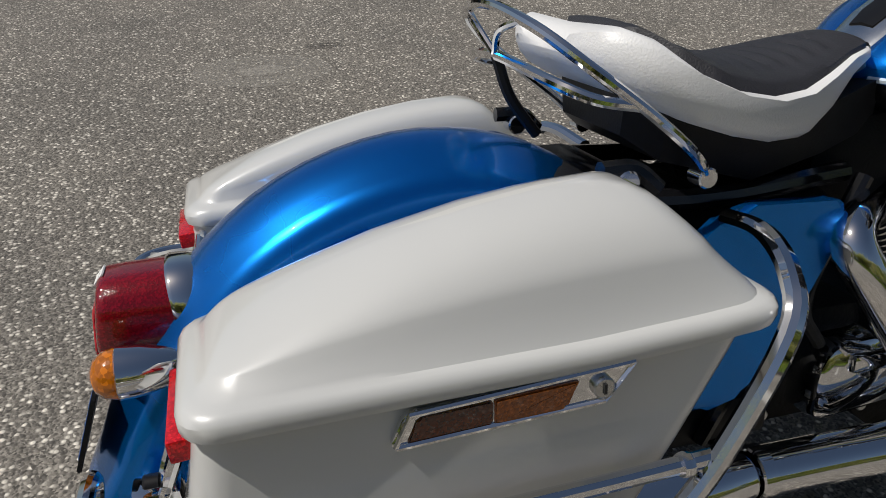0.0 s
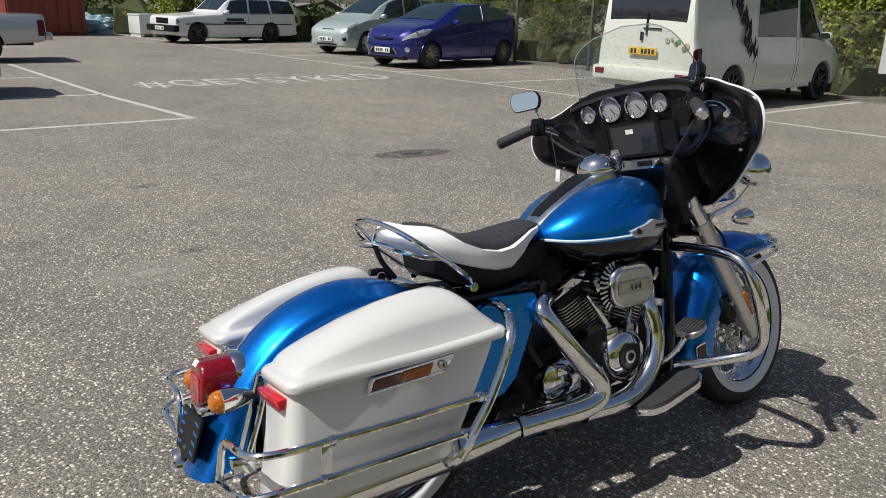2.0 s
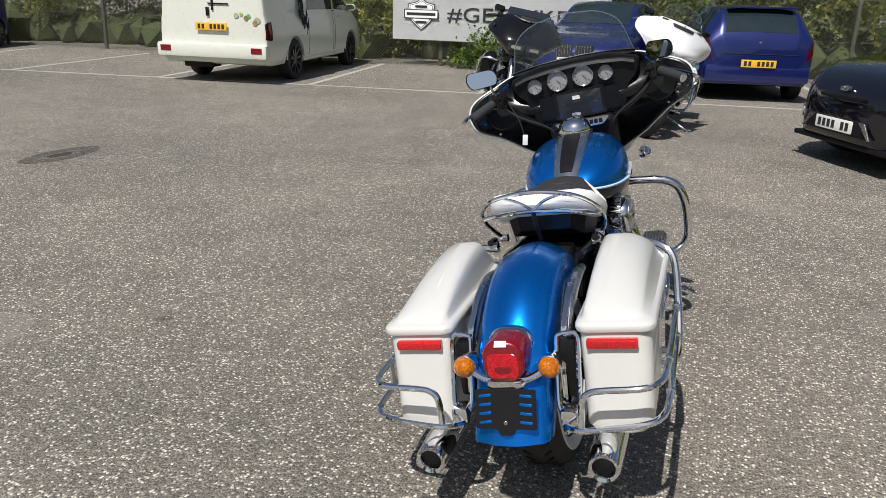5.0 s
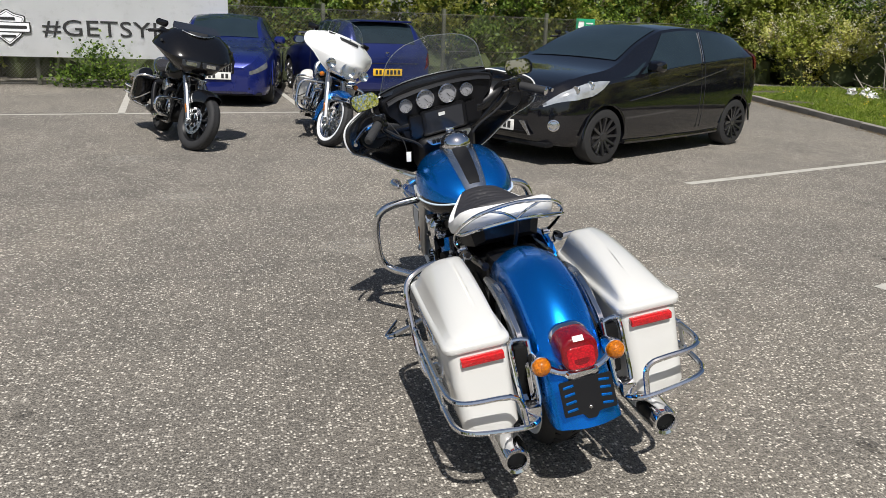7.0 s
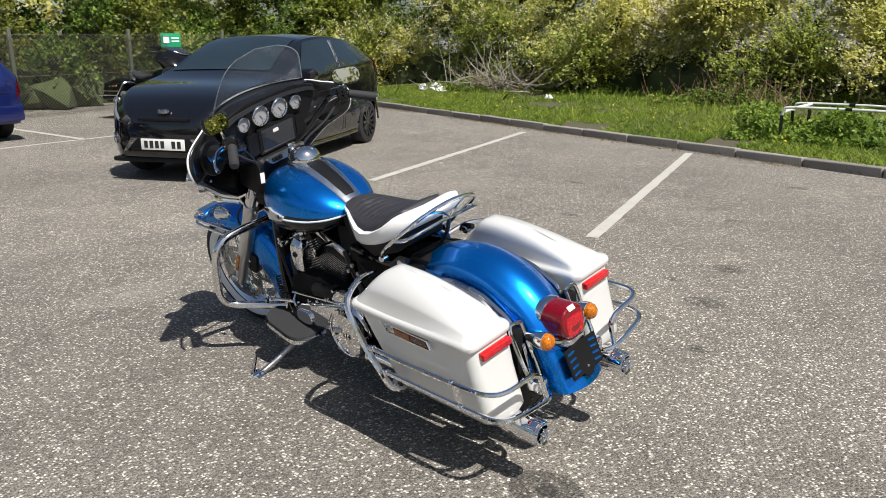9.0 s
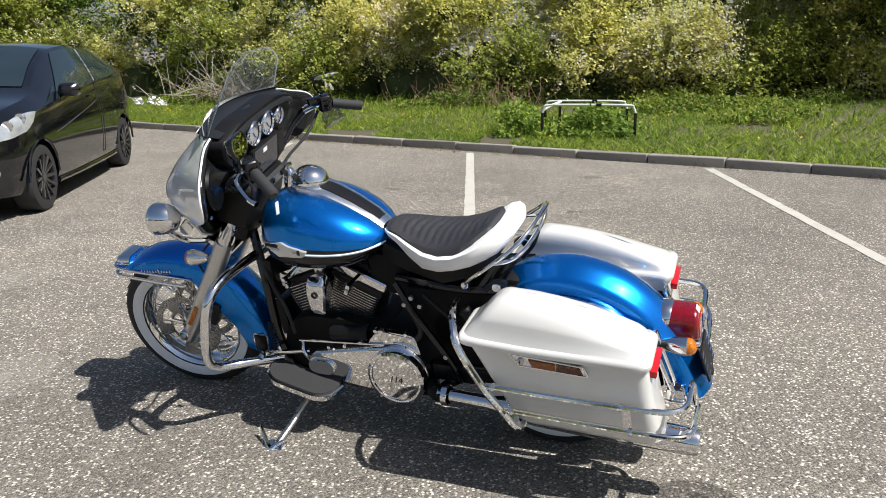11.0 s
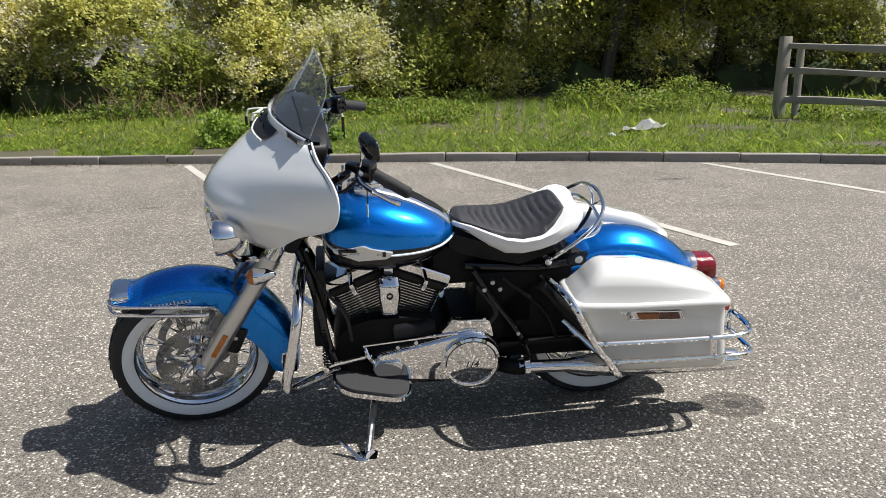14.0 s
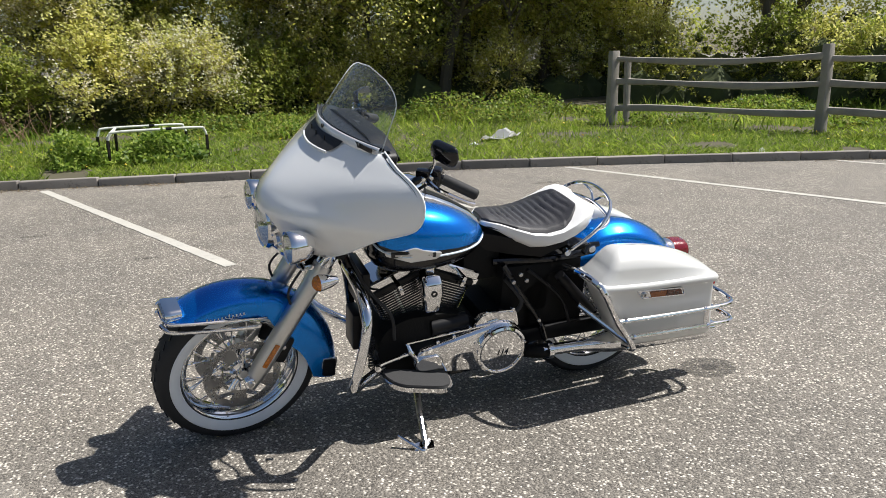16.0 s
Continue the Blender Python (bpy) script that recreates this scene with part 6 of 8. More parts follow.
        m_sp = spline([V(a, 0, c) for a, c in zip(mid_x, mid_z)], 3)
        rows = []
        for k, (e, c) in enumerate(zip(e_sp, m_sp)):
            t = k / (len(e_sp) - 1)
            p_ = interp(t, (0, 0.25, 0.5, 0.7, 1), (2.0, 1.75, 1.72, 1.9, 2.2))
            row = []
            for i in range(33):
                u = i / 16 - 1
                f = 1 - (abs(u) ** p_ * (1 - 0.18 * abs(u)) / 0.82 if abs(u) > 0 else 0)
                # a soft fold runs from the wing tip in to the nose
                fold = 0.016 * math.exp(-((t - 0.60) / 0.09) ** 2) * math.sin(math.pi * abs(u)) ** 2
                row.append(V(lerp(e.z, c.x, f) + fold, e.x * u, lerp(e.y, c.z, f)))
            rows.append(row)
        rows_f = rows
        fb = loft(rows, closed=False, cap=False)
        bmesh.ops.recalc_face_normals(fb, faces=fb.faces)
        bmesh.ops.solidify(fb, geom=fb.faces[:], thickness=0.006)
        fairing = sp("fairing", fb, cowl, "white batwing fairing with a black inner panel", 70)
        for s in (1, -1):
            sp("fairing_edge", tube([V(p.z - 0.002, s * p.x, p.y) for p in e_sp[::2]], 0.0038, 8, 2), cowl, parent=fairing)
        # inner panel
        ihalf = [V(1.118, 0.0, 1.240), V(1.124, 0.14, 1.241)] + [V(x - 0.003, y - 0.004, z) for y, z, x in edge] + [V(1.308, 0.08, 0.812), V(1.308, 0.0, 0.812)]
        iring = spline([V(q.x, -q.y, q.z) for q in ihalf[::-1]] + ihalf[1:], 3)
        rings = []
        for g, dx in ((0.985, 0.014), (0.998, 0.004), (0.999, -0.002), (0.985, -0.006), (0.955, -0.004), (0.90, 0.012), (0.82, 0.030), (0.60, 0.030), (0.35, 0.020), (0.05, 0.010)):
            rings.append([V(p.x + dx, p.y * g, 1.06 + (p.z - 1.06) * g) for p in iring])
        sp("inner_panel", loft(rings, closed=False, cap=False), INNER, "black inner fairing panel", 50, parent=fairing)
        hood = [V(1.098, y * 0.86, z - 0.006) for y, z in ((-0.30, 1.224), (-0.24, 1.240), (-0.12, 1.252), (0, 1.256), (0.12, 1.252), (0.24, 1.240), (0.30, 1.224))]
        sp("dash_hood", loft([[p + V(0.03, 0, 0.015) for p in hood], [p + V(0.0, 0, 0.012) for p in hood], [p + V(-0.030, 0, -0.006) for p in hood], [p + V(-0.034, 0, -0.018) for p in hood], [p + V(0.03, 0, -0.03) for p in hood]], closed=False, cap=False), HOOD, "smooth black dash hood", parent=fairing)
        sp("dash_shelf", loft([[V(x - 0.05 * (y / 0.27) ** 2 * k, y, z - 0.012 * (y / 0.27) ** 2) for y in np.linspace(-0.262, 0.262, 13)] for x, z, k in ((1.10, 1.252, 0), (1.16, 1.258, 0.5), (1.21, 1.262, 0.9), (1.232, 1.266, 1.2), (1.233, 1.250, 1.2))], closed=False, cap=False), HOOD, parent=fairing)
        dash = sp("dashboard", loft([[V(1.108 + d - 0.20 * (b - 1.12), a * k, 1.135 + (b - 1.135) * k) for a, b in round_poly([(-0.285, 1.225), (-0.265, 1.150), (-0.225, 1.12), (-0.195, 1.005), (0.195, 1.005), (0.225, 1.12), (0.265, 1.150), (0.285, 1.225), (0.15, 1.262), (-0.15, 1.262)], 0.03, 4)] for d, k in ((0.07, 1.02), (0.0, 1.0), (-0.008, 0.97))]), PLASTIC, "black dashboard with gauges and a display", parent=fairing)
        slope = Matrix.Rotation(radians(-11), 4, "Y")
        for y, z, r in ((-0.132, 1.186, 0.034), (-0.036, 1.190, 0.047), (0.076, 1.190, 0.047), (0.176, 1.184, 0.034)):
            gm = Matrix.Translation((1.083, y, z)) @ slope @ Matrix.Rotation(radians(-90), 4, "Y")
            gauge = sp("gauge", lathe([(r * 0.86, 0.010), (r * 0.93, 0.017), (r, 0.013), (r * 1.03, 0.0), (r * 1.03, -0.02)], m=gm, n=28), CHROME, "round gauge with a chrome bezel", parent=dash)
            gauge.parent = fairing
            gl = part("gauge_face", lathe([(0.0005, 0.006), (r * 0.88, 0.006)], m=gm, n=24), surface("gauge_face", (0.30, 0.30, 0.31), 0.35) if "gauge_face" not in bpy.data.materials else bpy.data.materials["gauge_face"], fairing)
            bm = bmesh.new()
            for k in range(11):
                a = radians(225 - 27 * k)
                box((r * 0.16, r * 0.045, 0.001), bevel=0, bm=bm, rot=gm @ Matrix.Rotation(a, 4, "Z") @ Matrix.Translation((r * 0.68, 0, 0.0068)))
            box((r * 0.55, r * 0.04, 0.002), bevel=0, bm=bm, rot=gm @ Matrix.Rotation(radians(215), 4, "Z") @ Matrix.Translation((r * 0.22, 0, 0.0075)))
            part("gauge_scale", bm, PRINT_D, fairing, smooth=0)["kind"] = "stuff"
        sm = Matrix.Translation((1.103, -0.003, 1.075)) @ slope
        sp("display", prism(rounded(0.225, 0.128, 0.012, 4), -0.012, 0.012, lambda a, b, c: sm @ V(-c, a, b), 0.004), PLASTIC, parent=fairing)
        part("display_glass", prism(rounded(0.190, 0.104, 0.006, 4), 0, 0.0145, lambda a, b, c: sm @ V(-c, a, b), 0.001), SCREEN, fairing, "dark blank display")
        part("display_tag", box((0.001, 0.032, 0.016), bevel=0, rot=sm @ Matrix.Translation((-0.0155, 0.012, 0.030))), PRINT, fairing, "small white sticker")
        for s in (1, -1):
            part("side_panel", prism(rounded(0.062, 0.105, 0.012, 4), 0, 0.010, lambda a, b, c: sm @ V(-c, s * 0.143 + a, b), 0.004), SATIN, fairing)
            part("speaker", lathe([(0.0005, 0.0), (0.05, 0.0), (0.064, 0.008), (0.072, 0.010), (0.076, 0.0)], m=Matrix.Translation((1.118, s * 0.345, 1.095)) @ Matrix.Rotation(radians(s * 14), 4, "Z") @ Matrix.Rotation(radians(-90), 4, "Y"), n=28), SATIN, fairing, "round speaker grille")
            part("panel_screw", disc(0.006, 0.006, "x", (1.136, s * 0.375, 1.0), n=8), STEEL, fairing)
        part("switch_panel", prism(round_poly([(-0.09, -0.016), (0.09, -0.016), (0.12, 0.016), (-0.12, 0.016)], 0.01), 0, 0.02, lambda a, b, c: V(1.085 - c, a, 0.985 + b), 0.004), ALLOY, fairing, "silver switch panel")
        for k in (-3, -2, -1, 1, 2, 3):
            part("toggle", box((0.012, 0.016, 0.018), (1.062, k * 0.020 + (0.02 if k > 0 else -0.02), 0.987), 0.003), PLASTIC, fairing)
        # lower cowl around the clamp
        sp("lower_cowl", box((0.16, 0.30, 0.20), (1.19, 0, 0.93), 0.05, 3, rot=Matrix.Rotation(radians(-20), 4, "Y")), PLASTIC, parent=fairing)
        # vent and windshield
        # a dark sheet laid on the cowl paints the shaded slot below the windshield
        def on_cowl(y, t):
            k = t * (len(rows_f) - 1)
            r0 = rows_f[int(k)]
            i = (y / r0[-1].y + 1) * 16
            return r0[int(i)].lerp(r0[min(32, int(i) + 1)], i - int(i))
        vb = []
        for t, inn in ((0.055, 0.004), (0.07, 0.0045), (0.10, 0.0045), (0.13, 0.0045), (0.155, 0.0045), (0.175, 0.004)):
            w_ = interp(t, (0.055, 0.08, 0.15, 0.175), (0.128, 0.140, 0.128, 0.110))
            vb.append([on_cowl(u * w_, t) + V(inn, 0, inn) for u in np.linspace(-1, 1, 15)])
        part("vent", loft(vb, closed=False, cap=False), PRINT_D, fairing, "central air vent, its shaded opening painted as a dark sheet")
        part("vent_lip", tube([on_cowl(u * 0.112, 0.178) + V(0.003, 0, 0.003) for u in np.linspace(-1, 1, 9)], 0.005, 8, 2), cowl, fairing)
        for u in (-0.5, 0.0, 0.5):
            part("vent_fin", box((0.004, 0.004, 0.030), tuple(on_cowl(u * 0.128, 0.115) + V(0.006, 0, 0.005)), 0.001, rot=None), PLASTIC, fairing)
        wrows = []
        for i in range(17):
            t = i / 16
            wd = lerp(0.268, 0.205, t) * (1 - max(0, (t - 0.45) / 0.55) ** 3.2) ** 0.5 if t < 1 else 0.012
            row = []
            for j in range(25):
                u = j / 12 - 1
                row.append(V(lerp(1.240, 1.076, t) - lerp(0.090, 0.075, t) * (u * wd / 0.26) ** 2, u * wd, lerp(1.258, 1.462, t) - lerp(0.016, 0.014, t) * (u * wd / 0.26) ** 2))
            wrows.append(row)
        wb = loft(wrows, closed=False, cap=False)
        bmesh.ops.solidify(wb, geom=wb.faces[:], thickness=0.004)
        ws = sp("windshield", wb, SHIELD, "clear low windshield", 60)
        ws.visible_shadow = False
        rimp = [r[-1] for r in wrows[:-1]] + [wrows[-1][12]] + [r[0] for r in wrows[-2::-1]]
        part("windshield_edge", tube(rimp, 0.0020, 6, 1), PALE_EDGE, ws)
        part("windshield_trim", loft([[r + V(dx, 0, dz) for r in wrows[0][::2]] for dx, dz in ((0.012, -0.020), (0.014, -0.008), (0.008, 0.014), (0.004, 0.016))], closed=False, cap=False), cowl, fairing, smooth=60)
        part("windshield_gasket", loft([[r + V(dx, 0, dz) for r in wrows[0][::2]] for dx, dz in ((-0.008, -0.026), (-0.008, -0.010), (-0.0105, 0.013))], closed=False, cap=False), SATIN, fairing, smooth=60)
        for u in (3, 12, 21):
            p = wrows[0][u]
            part("windshield_screw", disc(0.0075, 0.008, "x", (p.x + 0.013, p.y, p.z + 0.002), n=10), PRINT_D, fairing)
        lampx = 1.472
    else:
        # frame-mounted shark-nose fairing with twin lamps, fixed to the frame
        stn = [(1.00, 0.40, 1.245, 0.98, 1.09), (1.12, 0.445, 1.285, 0.88, 1.08), (1.24, 0.440, 1.280, 0.83, 1.06), (1.34, 0.405, 1.235, 0.81, 1.03), (1.43, 0.360, 1.165, 0.815, 1.005), (1.50, 0.30, 1.09, 0.83, 0.985), (1.55, 0.235, 1.035, 0.86, 0.965), (1.575, 0.16, 1.00, 0.89, 0.95)]
        rings = []
        for x, wd, zt_, zb_, zw_ in stn:
            half = [(0.0, zt_), (0.30, zt_ - 0.004), (0.56, zt_ - 0.018), (0.80, lerp(zt_, zw_, 0.42)), (0.95, lerp(zt_, zw_, 0.80)), (1.0, zw_), (0.96, zw_ - 0.02), (0.74, lerp(zw_, zb_, 0.45)), (0.50, lerp(zw_, zb_, 0.88)), (0.30, zb_)]
            rings.append([V(x, u * wd, z) for u, z in half] + [V(x, -u * wd, z) for u, z in half[:0:-1]])
        fairing = part("fairing", loft(rings), cowl, root, "black frame-mounted fairing with twin lamps", 38)
        for s in (1, -1):
            bowl = part("head_lamp", loft([[V(1.560 + d - 0.55 * (abs(s * 0.105 + a) ** 1.6), s * 0.105 + a * k, 0.925 + b * k) for a, b in round_poly([(-0.085, -0.032), (0.090 if s > 0 else 0.085, -0.030), (0.095, 0.034), (-0.095, 0.034)], 0.014, 4)] for d, k in ((-0.02, 1.04), (0.040, 1.04), (0.046, 0.96))]), SCREEN, fairing, "smoked rectangular head lamp")
            part("lamp_bowl", prism(rounded(0.11, 0.036, 0.012, 4), 0, 0.004, lambda a, b, c: V(1.6075 + c - 0.55 * abs(s * 0.105 + a) ** 1.6, s * 0.105 + a, 0.925 + b), 0), CLEAR_LENS, bowl)
            part("vent", box((0.10, 0.015, 0.03), (1.30, s * 0.385, 1.115), 0.006), PRINT_D, fairing)
        part("vent_slot", loft([[V(1.345 + d - 2.2 * u * u * 0.04, u * 0.17, 1.238 - 0.55 * d + 0.004) for u in np.linspace(-1, 1, 9)] for d in (-0.045, 0.0, 0.04)], closed=False, cap=False), PRINT_D, fairing)
        part("vent_lip", tube([V(1.385 - 0.09 * u * u, u * 0.175, 1.222 + 0.035 * u * u) for u in np.linspace(-1, 1, 9)], 0.008, 8), STEEL, fairing)
        part("wind_deflector", loft([[V(x, y * k, z) for y in (-0.26, -0.13, 0, 0.13, 0.26)] for x, z, k in ((1.24, 1.27, 1), (1.17, 1.31, 0.98), (1.10, 1.345, 0.90))], closed=False, cap=False), SCREEN, fairing)
        lampx = None
    # head lamp, spot lamps and signals
    if classic:
        hl = sp("head_lamp", lathe([(0.070, -0.09), (0.086, -0.05), (0.094, -0.01), (0.096, 0.010), (0.090, 0.020), (0.084, 0.014)], m=Matrix.Translation((1.468, 0, 0.912)) @ AXES["x"], n=32), CHROME, "round chrome head lamp")
        part("reflector", lathe([(0.084, 0.012), (0.060, -0.02), (0.03, -0.04), (0.0005, -0.045)], m=Matrix.Translation((1.468, 0, 0.912)) @ AXES["x"], n=28), CLEAR_LENS, hl)
        part("lens", lathe([(0.085, 0.014), (0.06, 0.026), (0.03, 0.031), (0.0005, 0.033)], m=Matrix.Translation((1.468, 0, 0.912)) @ AXES["x"], n=28), GLASS, hl)
        sp("lamp_nacelle", tube([V(1.40, -0.17, 0.845), V(1.43, -0.08, 0.835), V(1.44, 0, 0.832), V(1.43, 0.08, 0.835), V(1.40, 0.17, 0.845)], 0.024, 10), CHROME, "chrome lamp bar")
        for s in (1, -1):
            c = Matrix.Translation((1.438, s * 0.236, 0.922)) @ AXES["x"]
            spot = sp("spot_lamp", lathe([(0.0005, -0.070), (0.022, -0.066), (0.044, -0.050), (0.056, -0.022), (0.060, 0.008), (0.061, 0.022), (0.057, 0.030), (0.053, 0.026)], m=c, n=28), CHROME, "round chrome spot lamp")
            part("reflector", lathe([(0.054, 0.024), (0.036, 0.0), (0.0005, -0.02)], m=c, n=24), CLEAR_LENS, spot)
            part("lens", lathe([(0.054, 0.026), (0.036, 0.035), (0.0005, 0.039)], m=c, n=24), GLASS, spot)
            part("stem", tube([V(1.430, s * 0.234, 0.868), V(1.40, s * 0.19, 0.81), V(1.35, s * 0.13, 0.775)], 0.012, 8), CHROME, spot)
            c2 = Matrix.Translation((1.350, s * 0.245, 0.765)) @ AXES["x"]
            sg = sp("turn_signal", lathe([(0.0005, -0.07), (0.012, -0.064), (0.024, -0.035), (0.031, 0.0), (0.031, 0.008)], m=c2, n=20), CHROME, "bullet-shaped chrome turn signal")
            part("lens", lathe([(0.030, 0.006), (0.026, 0.020), (0.012, 0.030), (0.0005, 0.032)], m=c2, n=20), AMBER, sg, "amber dome lens")
    # -- handlebar, grips, levers, mirrors
    hb = [V(1.150, 0.10, 0.985), V(1.135, 0.20, 1.020), V(1.105, 0.285, 1.085), V(1.050, 0.322, 1.140), V(1.000, 0.330, 1.160), V(0.950, 0.352, 1.156), V(0.885, 0.405, 1.128)]
    for s in (1, -1):
        bar = sp("handlebar", tube([V(p.x, s * p.y, p.z) for p in hb], 0.0145, 12, 6), BLACK, "handlebar with rubber grip and black switch housing")
        part("bar_sleeve", tube([V(1.055, s * 0.318, 1.138), V(1.0, s * 0.330, 1.160), V(0.965, s * 0.343, 1.159)], 0.0165, 12, 4), CHROME if classic else BLACK, bar, "polished bar sleeve")
        g0, g1 = V(0.945, s * 0.352, 1.154), V(0.852, s * 0.430, 1.114)
        part("grip", tube([g0, g0.lerp(g1, 0.5), g1], [0.0190, 0.0200, 0.0195], 16, smooth=False), RUBBER, bar)
        part("grip_end", tube([g1, g1 + (g1 - g0) * 0.05], [0.019, 0.012], 14, smooth=False), CHROME if s < 0 and classic else RUBBER, bar)
        sw = part("switch_housing", box((0.050, 0.050, 0.066), bevel=0.012, seg=3, rot=Matrix.Translation(g0 + V(0.022, -s * 0.018, 0.006)) @ Matrix.Rotation(radians(s * -40), 4, "Z")), BLACK, bar)
        for k in range(4):
            part("button", box((0.006, 0.014, 0.010), bevel=0.002, rot=Matrix.Translation(g0 + V(-0.004, -s * 0.035 + (k % 2) * 0.018, 0.018 - 0.022 * (k // 2)))), PLASTIC, bar)
        part("lever", tube([g0 + V(0.055, -s * 0.01, 0.0), g0 + V(0.045, s * 0.05, -0.012), g0 + V(-0.02, s * 0.115, -0.038), g0 + V(-0.055, s * 0.130, -0.05)], [0.010, 0.008, 0.007, 0.009], 8), CHROME if classic else BLACK, bar, "hand lever")
        part("reservoir", box((0.05, 0.04, 0.03), bevel=0.008, rot=Matrix.Translation(g0 + V(0.062, -s * 0.03, 0.018)) @ Matrix.Rotation(radians(s * -40), 4, "Z")), BLACK, bar)
        mc = V(0.962, 0.382, 1.264) if s > 0 else V(0.942, -0.356, 1.240)
        mm = Matrix.Translation(mc) @ Matrix.Rotation(radians(10 if s > 0 else -46), 4, "Z") @ Matrix.Rotation(radians(6 if s > 0 else 12), 4, "Y")
        mir = sp("mirror", loft([[mm @ V(d, a * k, b * k) for a, b in round_poly([(-0.062, -0.034), (0.050, -0.040), (0.070, 0.0), (0.060, 0.036), (-0.050, 0.034), (-0.070, 0.004)], 0.028, 5)] for d, k in ((-0.004, 0.99), (0.002, 1.02), (0.012, 0.97), (0.024, 0.75), (0.030, 0.25))]), BLACK, "black rear-view mirror on a thin stalk")
        part("mirror_glass", prism([(a * 0.94, b * 0.93) for a, b in round_poly([(-0.062, -0.034), (0.050, -0.040), (0.070, 0.0), (0.060, 0.036), (-0.050, 0.034), (-0.070, 0.004)], 0.028, 5)], 0, 0.002, lambda a, b, c: mm @ V(-0.0045 - c, a, b), 0), MIRROR, mir)
        part("stalk", tube([g0 + V(0.045, -s * 0.012, 0.02), g0 + V(0.040, s * 0.0, 0.06), mc + V(0.022, -s * 0.03, -0.025), mc + V(0.014, 0, 0)], 0.0055, 8), CHROME if classic else BLACK, mir)
    if classic:
        part("cable_tag", box((0.004, 0.022, 0.045), bevel=0.002, rot=ST @ Matrix.Translation((0.955, 0.245, 0.975)) @ Matrix.Rotation(radians(12), 4, "X")), PRINT, root, "white paper tag hanging on a cable")
        part("tag_cord", tube([ST @ V(0.985, 0.29, 1.14), ST @ V(0.958, 0.255, 1.06), ST @ V(0.955, 0.246, 0.995)], 0.002, 5), RUBBER, root)
    for s in (1, -1):
        part("hand_cable", tube([ST @ V(1.0, s * 0.33, 1.13), ST @ V(1.03, s * 0.25, 1.06), ST @ V(1.10, s * 0.14, 0.98), V(1.14, s * 0.09, 0.86)], 0.006, 6), RUBBER, root)
    return root


bike = motorcycle(pose(0, 0, 0, -11, 0, 0), "metallic blue and white touring motorcycle leaning on its side stand")


# ---- parked cars: x ahead from the rear axle, y to the left, z up ----
def cut(ob, cutters):
    """Cuts solids out of a mesh and keeps the result."""
    for c in cutters:
        md = ob.modifiers.new("cut", "BOOLEAN")
        md.operation, md.solver, md.object = "DIFFERENCE", "EXACT", c
    me = bpy.data.meshes.new_from_object(ob.evaluated_get(bpy.context.evaluated_depsgraph_get()))
    ob.modifiers.clear()
    ob.data = me
    for c in cutters:
        bpy.data.objects.remove(c)
    me.shade_smooth()
    me.set_sharp_from_angle(angle=radians(32))


def car_wheel(root, x, y, r, s, rim_mat, spokes, tyre_w=0.2):
    w = new("wheel")
    w.parent = root
    w.matrix_basis = Matrix.Translation((x, y, r))
    part("tyre", lathe([(r * 0.70, -tyre_w / 2), (r * 0.86, -tyre_w / 2), (r * 0.96, -tyre_w * 0.45), (r, -tyre_w * 0.33), (r, tyre_w * 0.33), (r * 0.96, tyre_w * 0.45), (r * 0.86, tyre_w / 2), (r * 0.70, tyre_w / 2)], "y", n=36), RUBBER, w)
    part("rim", lathe([(r * 0.72, s * tyre_w * 0.50), (r * 0.69, s * tyre_w * 0.49), (r * 0.66, s * tyre_w * 0.30), (r * 0.64, 0), (r * 0.3, -s * 0.01), (0.0005, -s * 0.01)], "y", n=36), rim_mat, w)
    part("hub_cap", disc(r * 0.15, 0.04, "y", (0, s * tyre_w * 0.36, 0), n=16), rim_mat, w)
    one = None
    for k in range(spokes):
        m = Matrix.Rotation(2 * math.pi * k / spokes, 4, "Y")
        if one is None:
            wd = 0.55 / spokes
            one = part("spoke", prism(round_poly([(-r * wd * 1.2, r * 0.10), (r * wd * 1.2, r * 0.10), (r * wd, r * 0.68), (-r * wd, r * 0.68)], 0.008), -0.012, 0.012, lambda a, b, c: V(a, s * (tyre_w * 0.36 + 0.05 * (b / r - 0.1)) + c, b), 0.004), rim_mat, w)
        else:
            again("spoke", one, w, m)
    return w


class Shell:
    """A car body as rings along x; each ring runs from sill to roof line, mirrored. Rows of st: x, half width, floor z, waist z, roof half width, top z."""

    def __init__(self, st):
        raw = np.array(st, dtype=float)
        # the rings between the given ones follow a smooth curve that does not overshoot
        x, out = raw[:, 0], []
        fine = np.unique(np.concatenate([np.linspace(x[0], x[-1], 120), x]))
        for k in range(1, 6):
            y = raw[:, k]
            h, d = np.diff(x), np.diff(y) / np.diff(x)
            g = np.zeros(len(x))
            g[0], g[-1] = d[0], d[-1]
            same = d[:-1] * d[1:] > 0
            g[1:-1][same] = 2 * d[:-1][same] * d[1:][same] / (d[:-1][same] + d[1:][same])
            i = np.clip(np.searchsorted(x, fine, "right") - 1, 0, len(x) - 2)
            t = (fine - x[i]) / h[i]
            out.append((1 + 2 * t) * (1 - t) ** 2 * y[i] + t * (1 - t) ** 2 * h[i] * g[i] + t * t * (3 - 2 * t) * y[i + 1] + t * t * (t - 1) * h[i] * g[i + 1])
        self.st = np.column_stack([fine] + out)

    def row(self, x):
        a = self.st
        return [np.interp(x, a[:, 0], a[:, k]) for k in range(1, 6)]

    def point(self, x, v, s=1, out=0.0):
        """v 0..1: floor to waist; 1..2: waist to roof edge; 2..3: roof edge to centre line."""
        w, zf, zw, wr, zt = self.row(x)
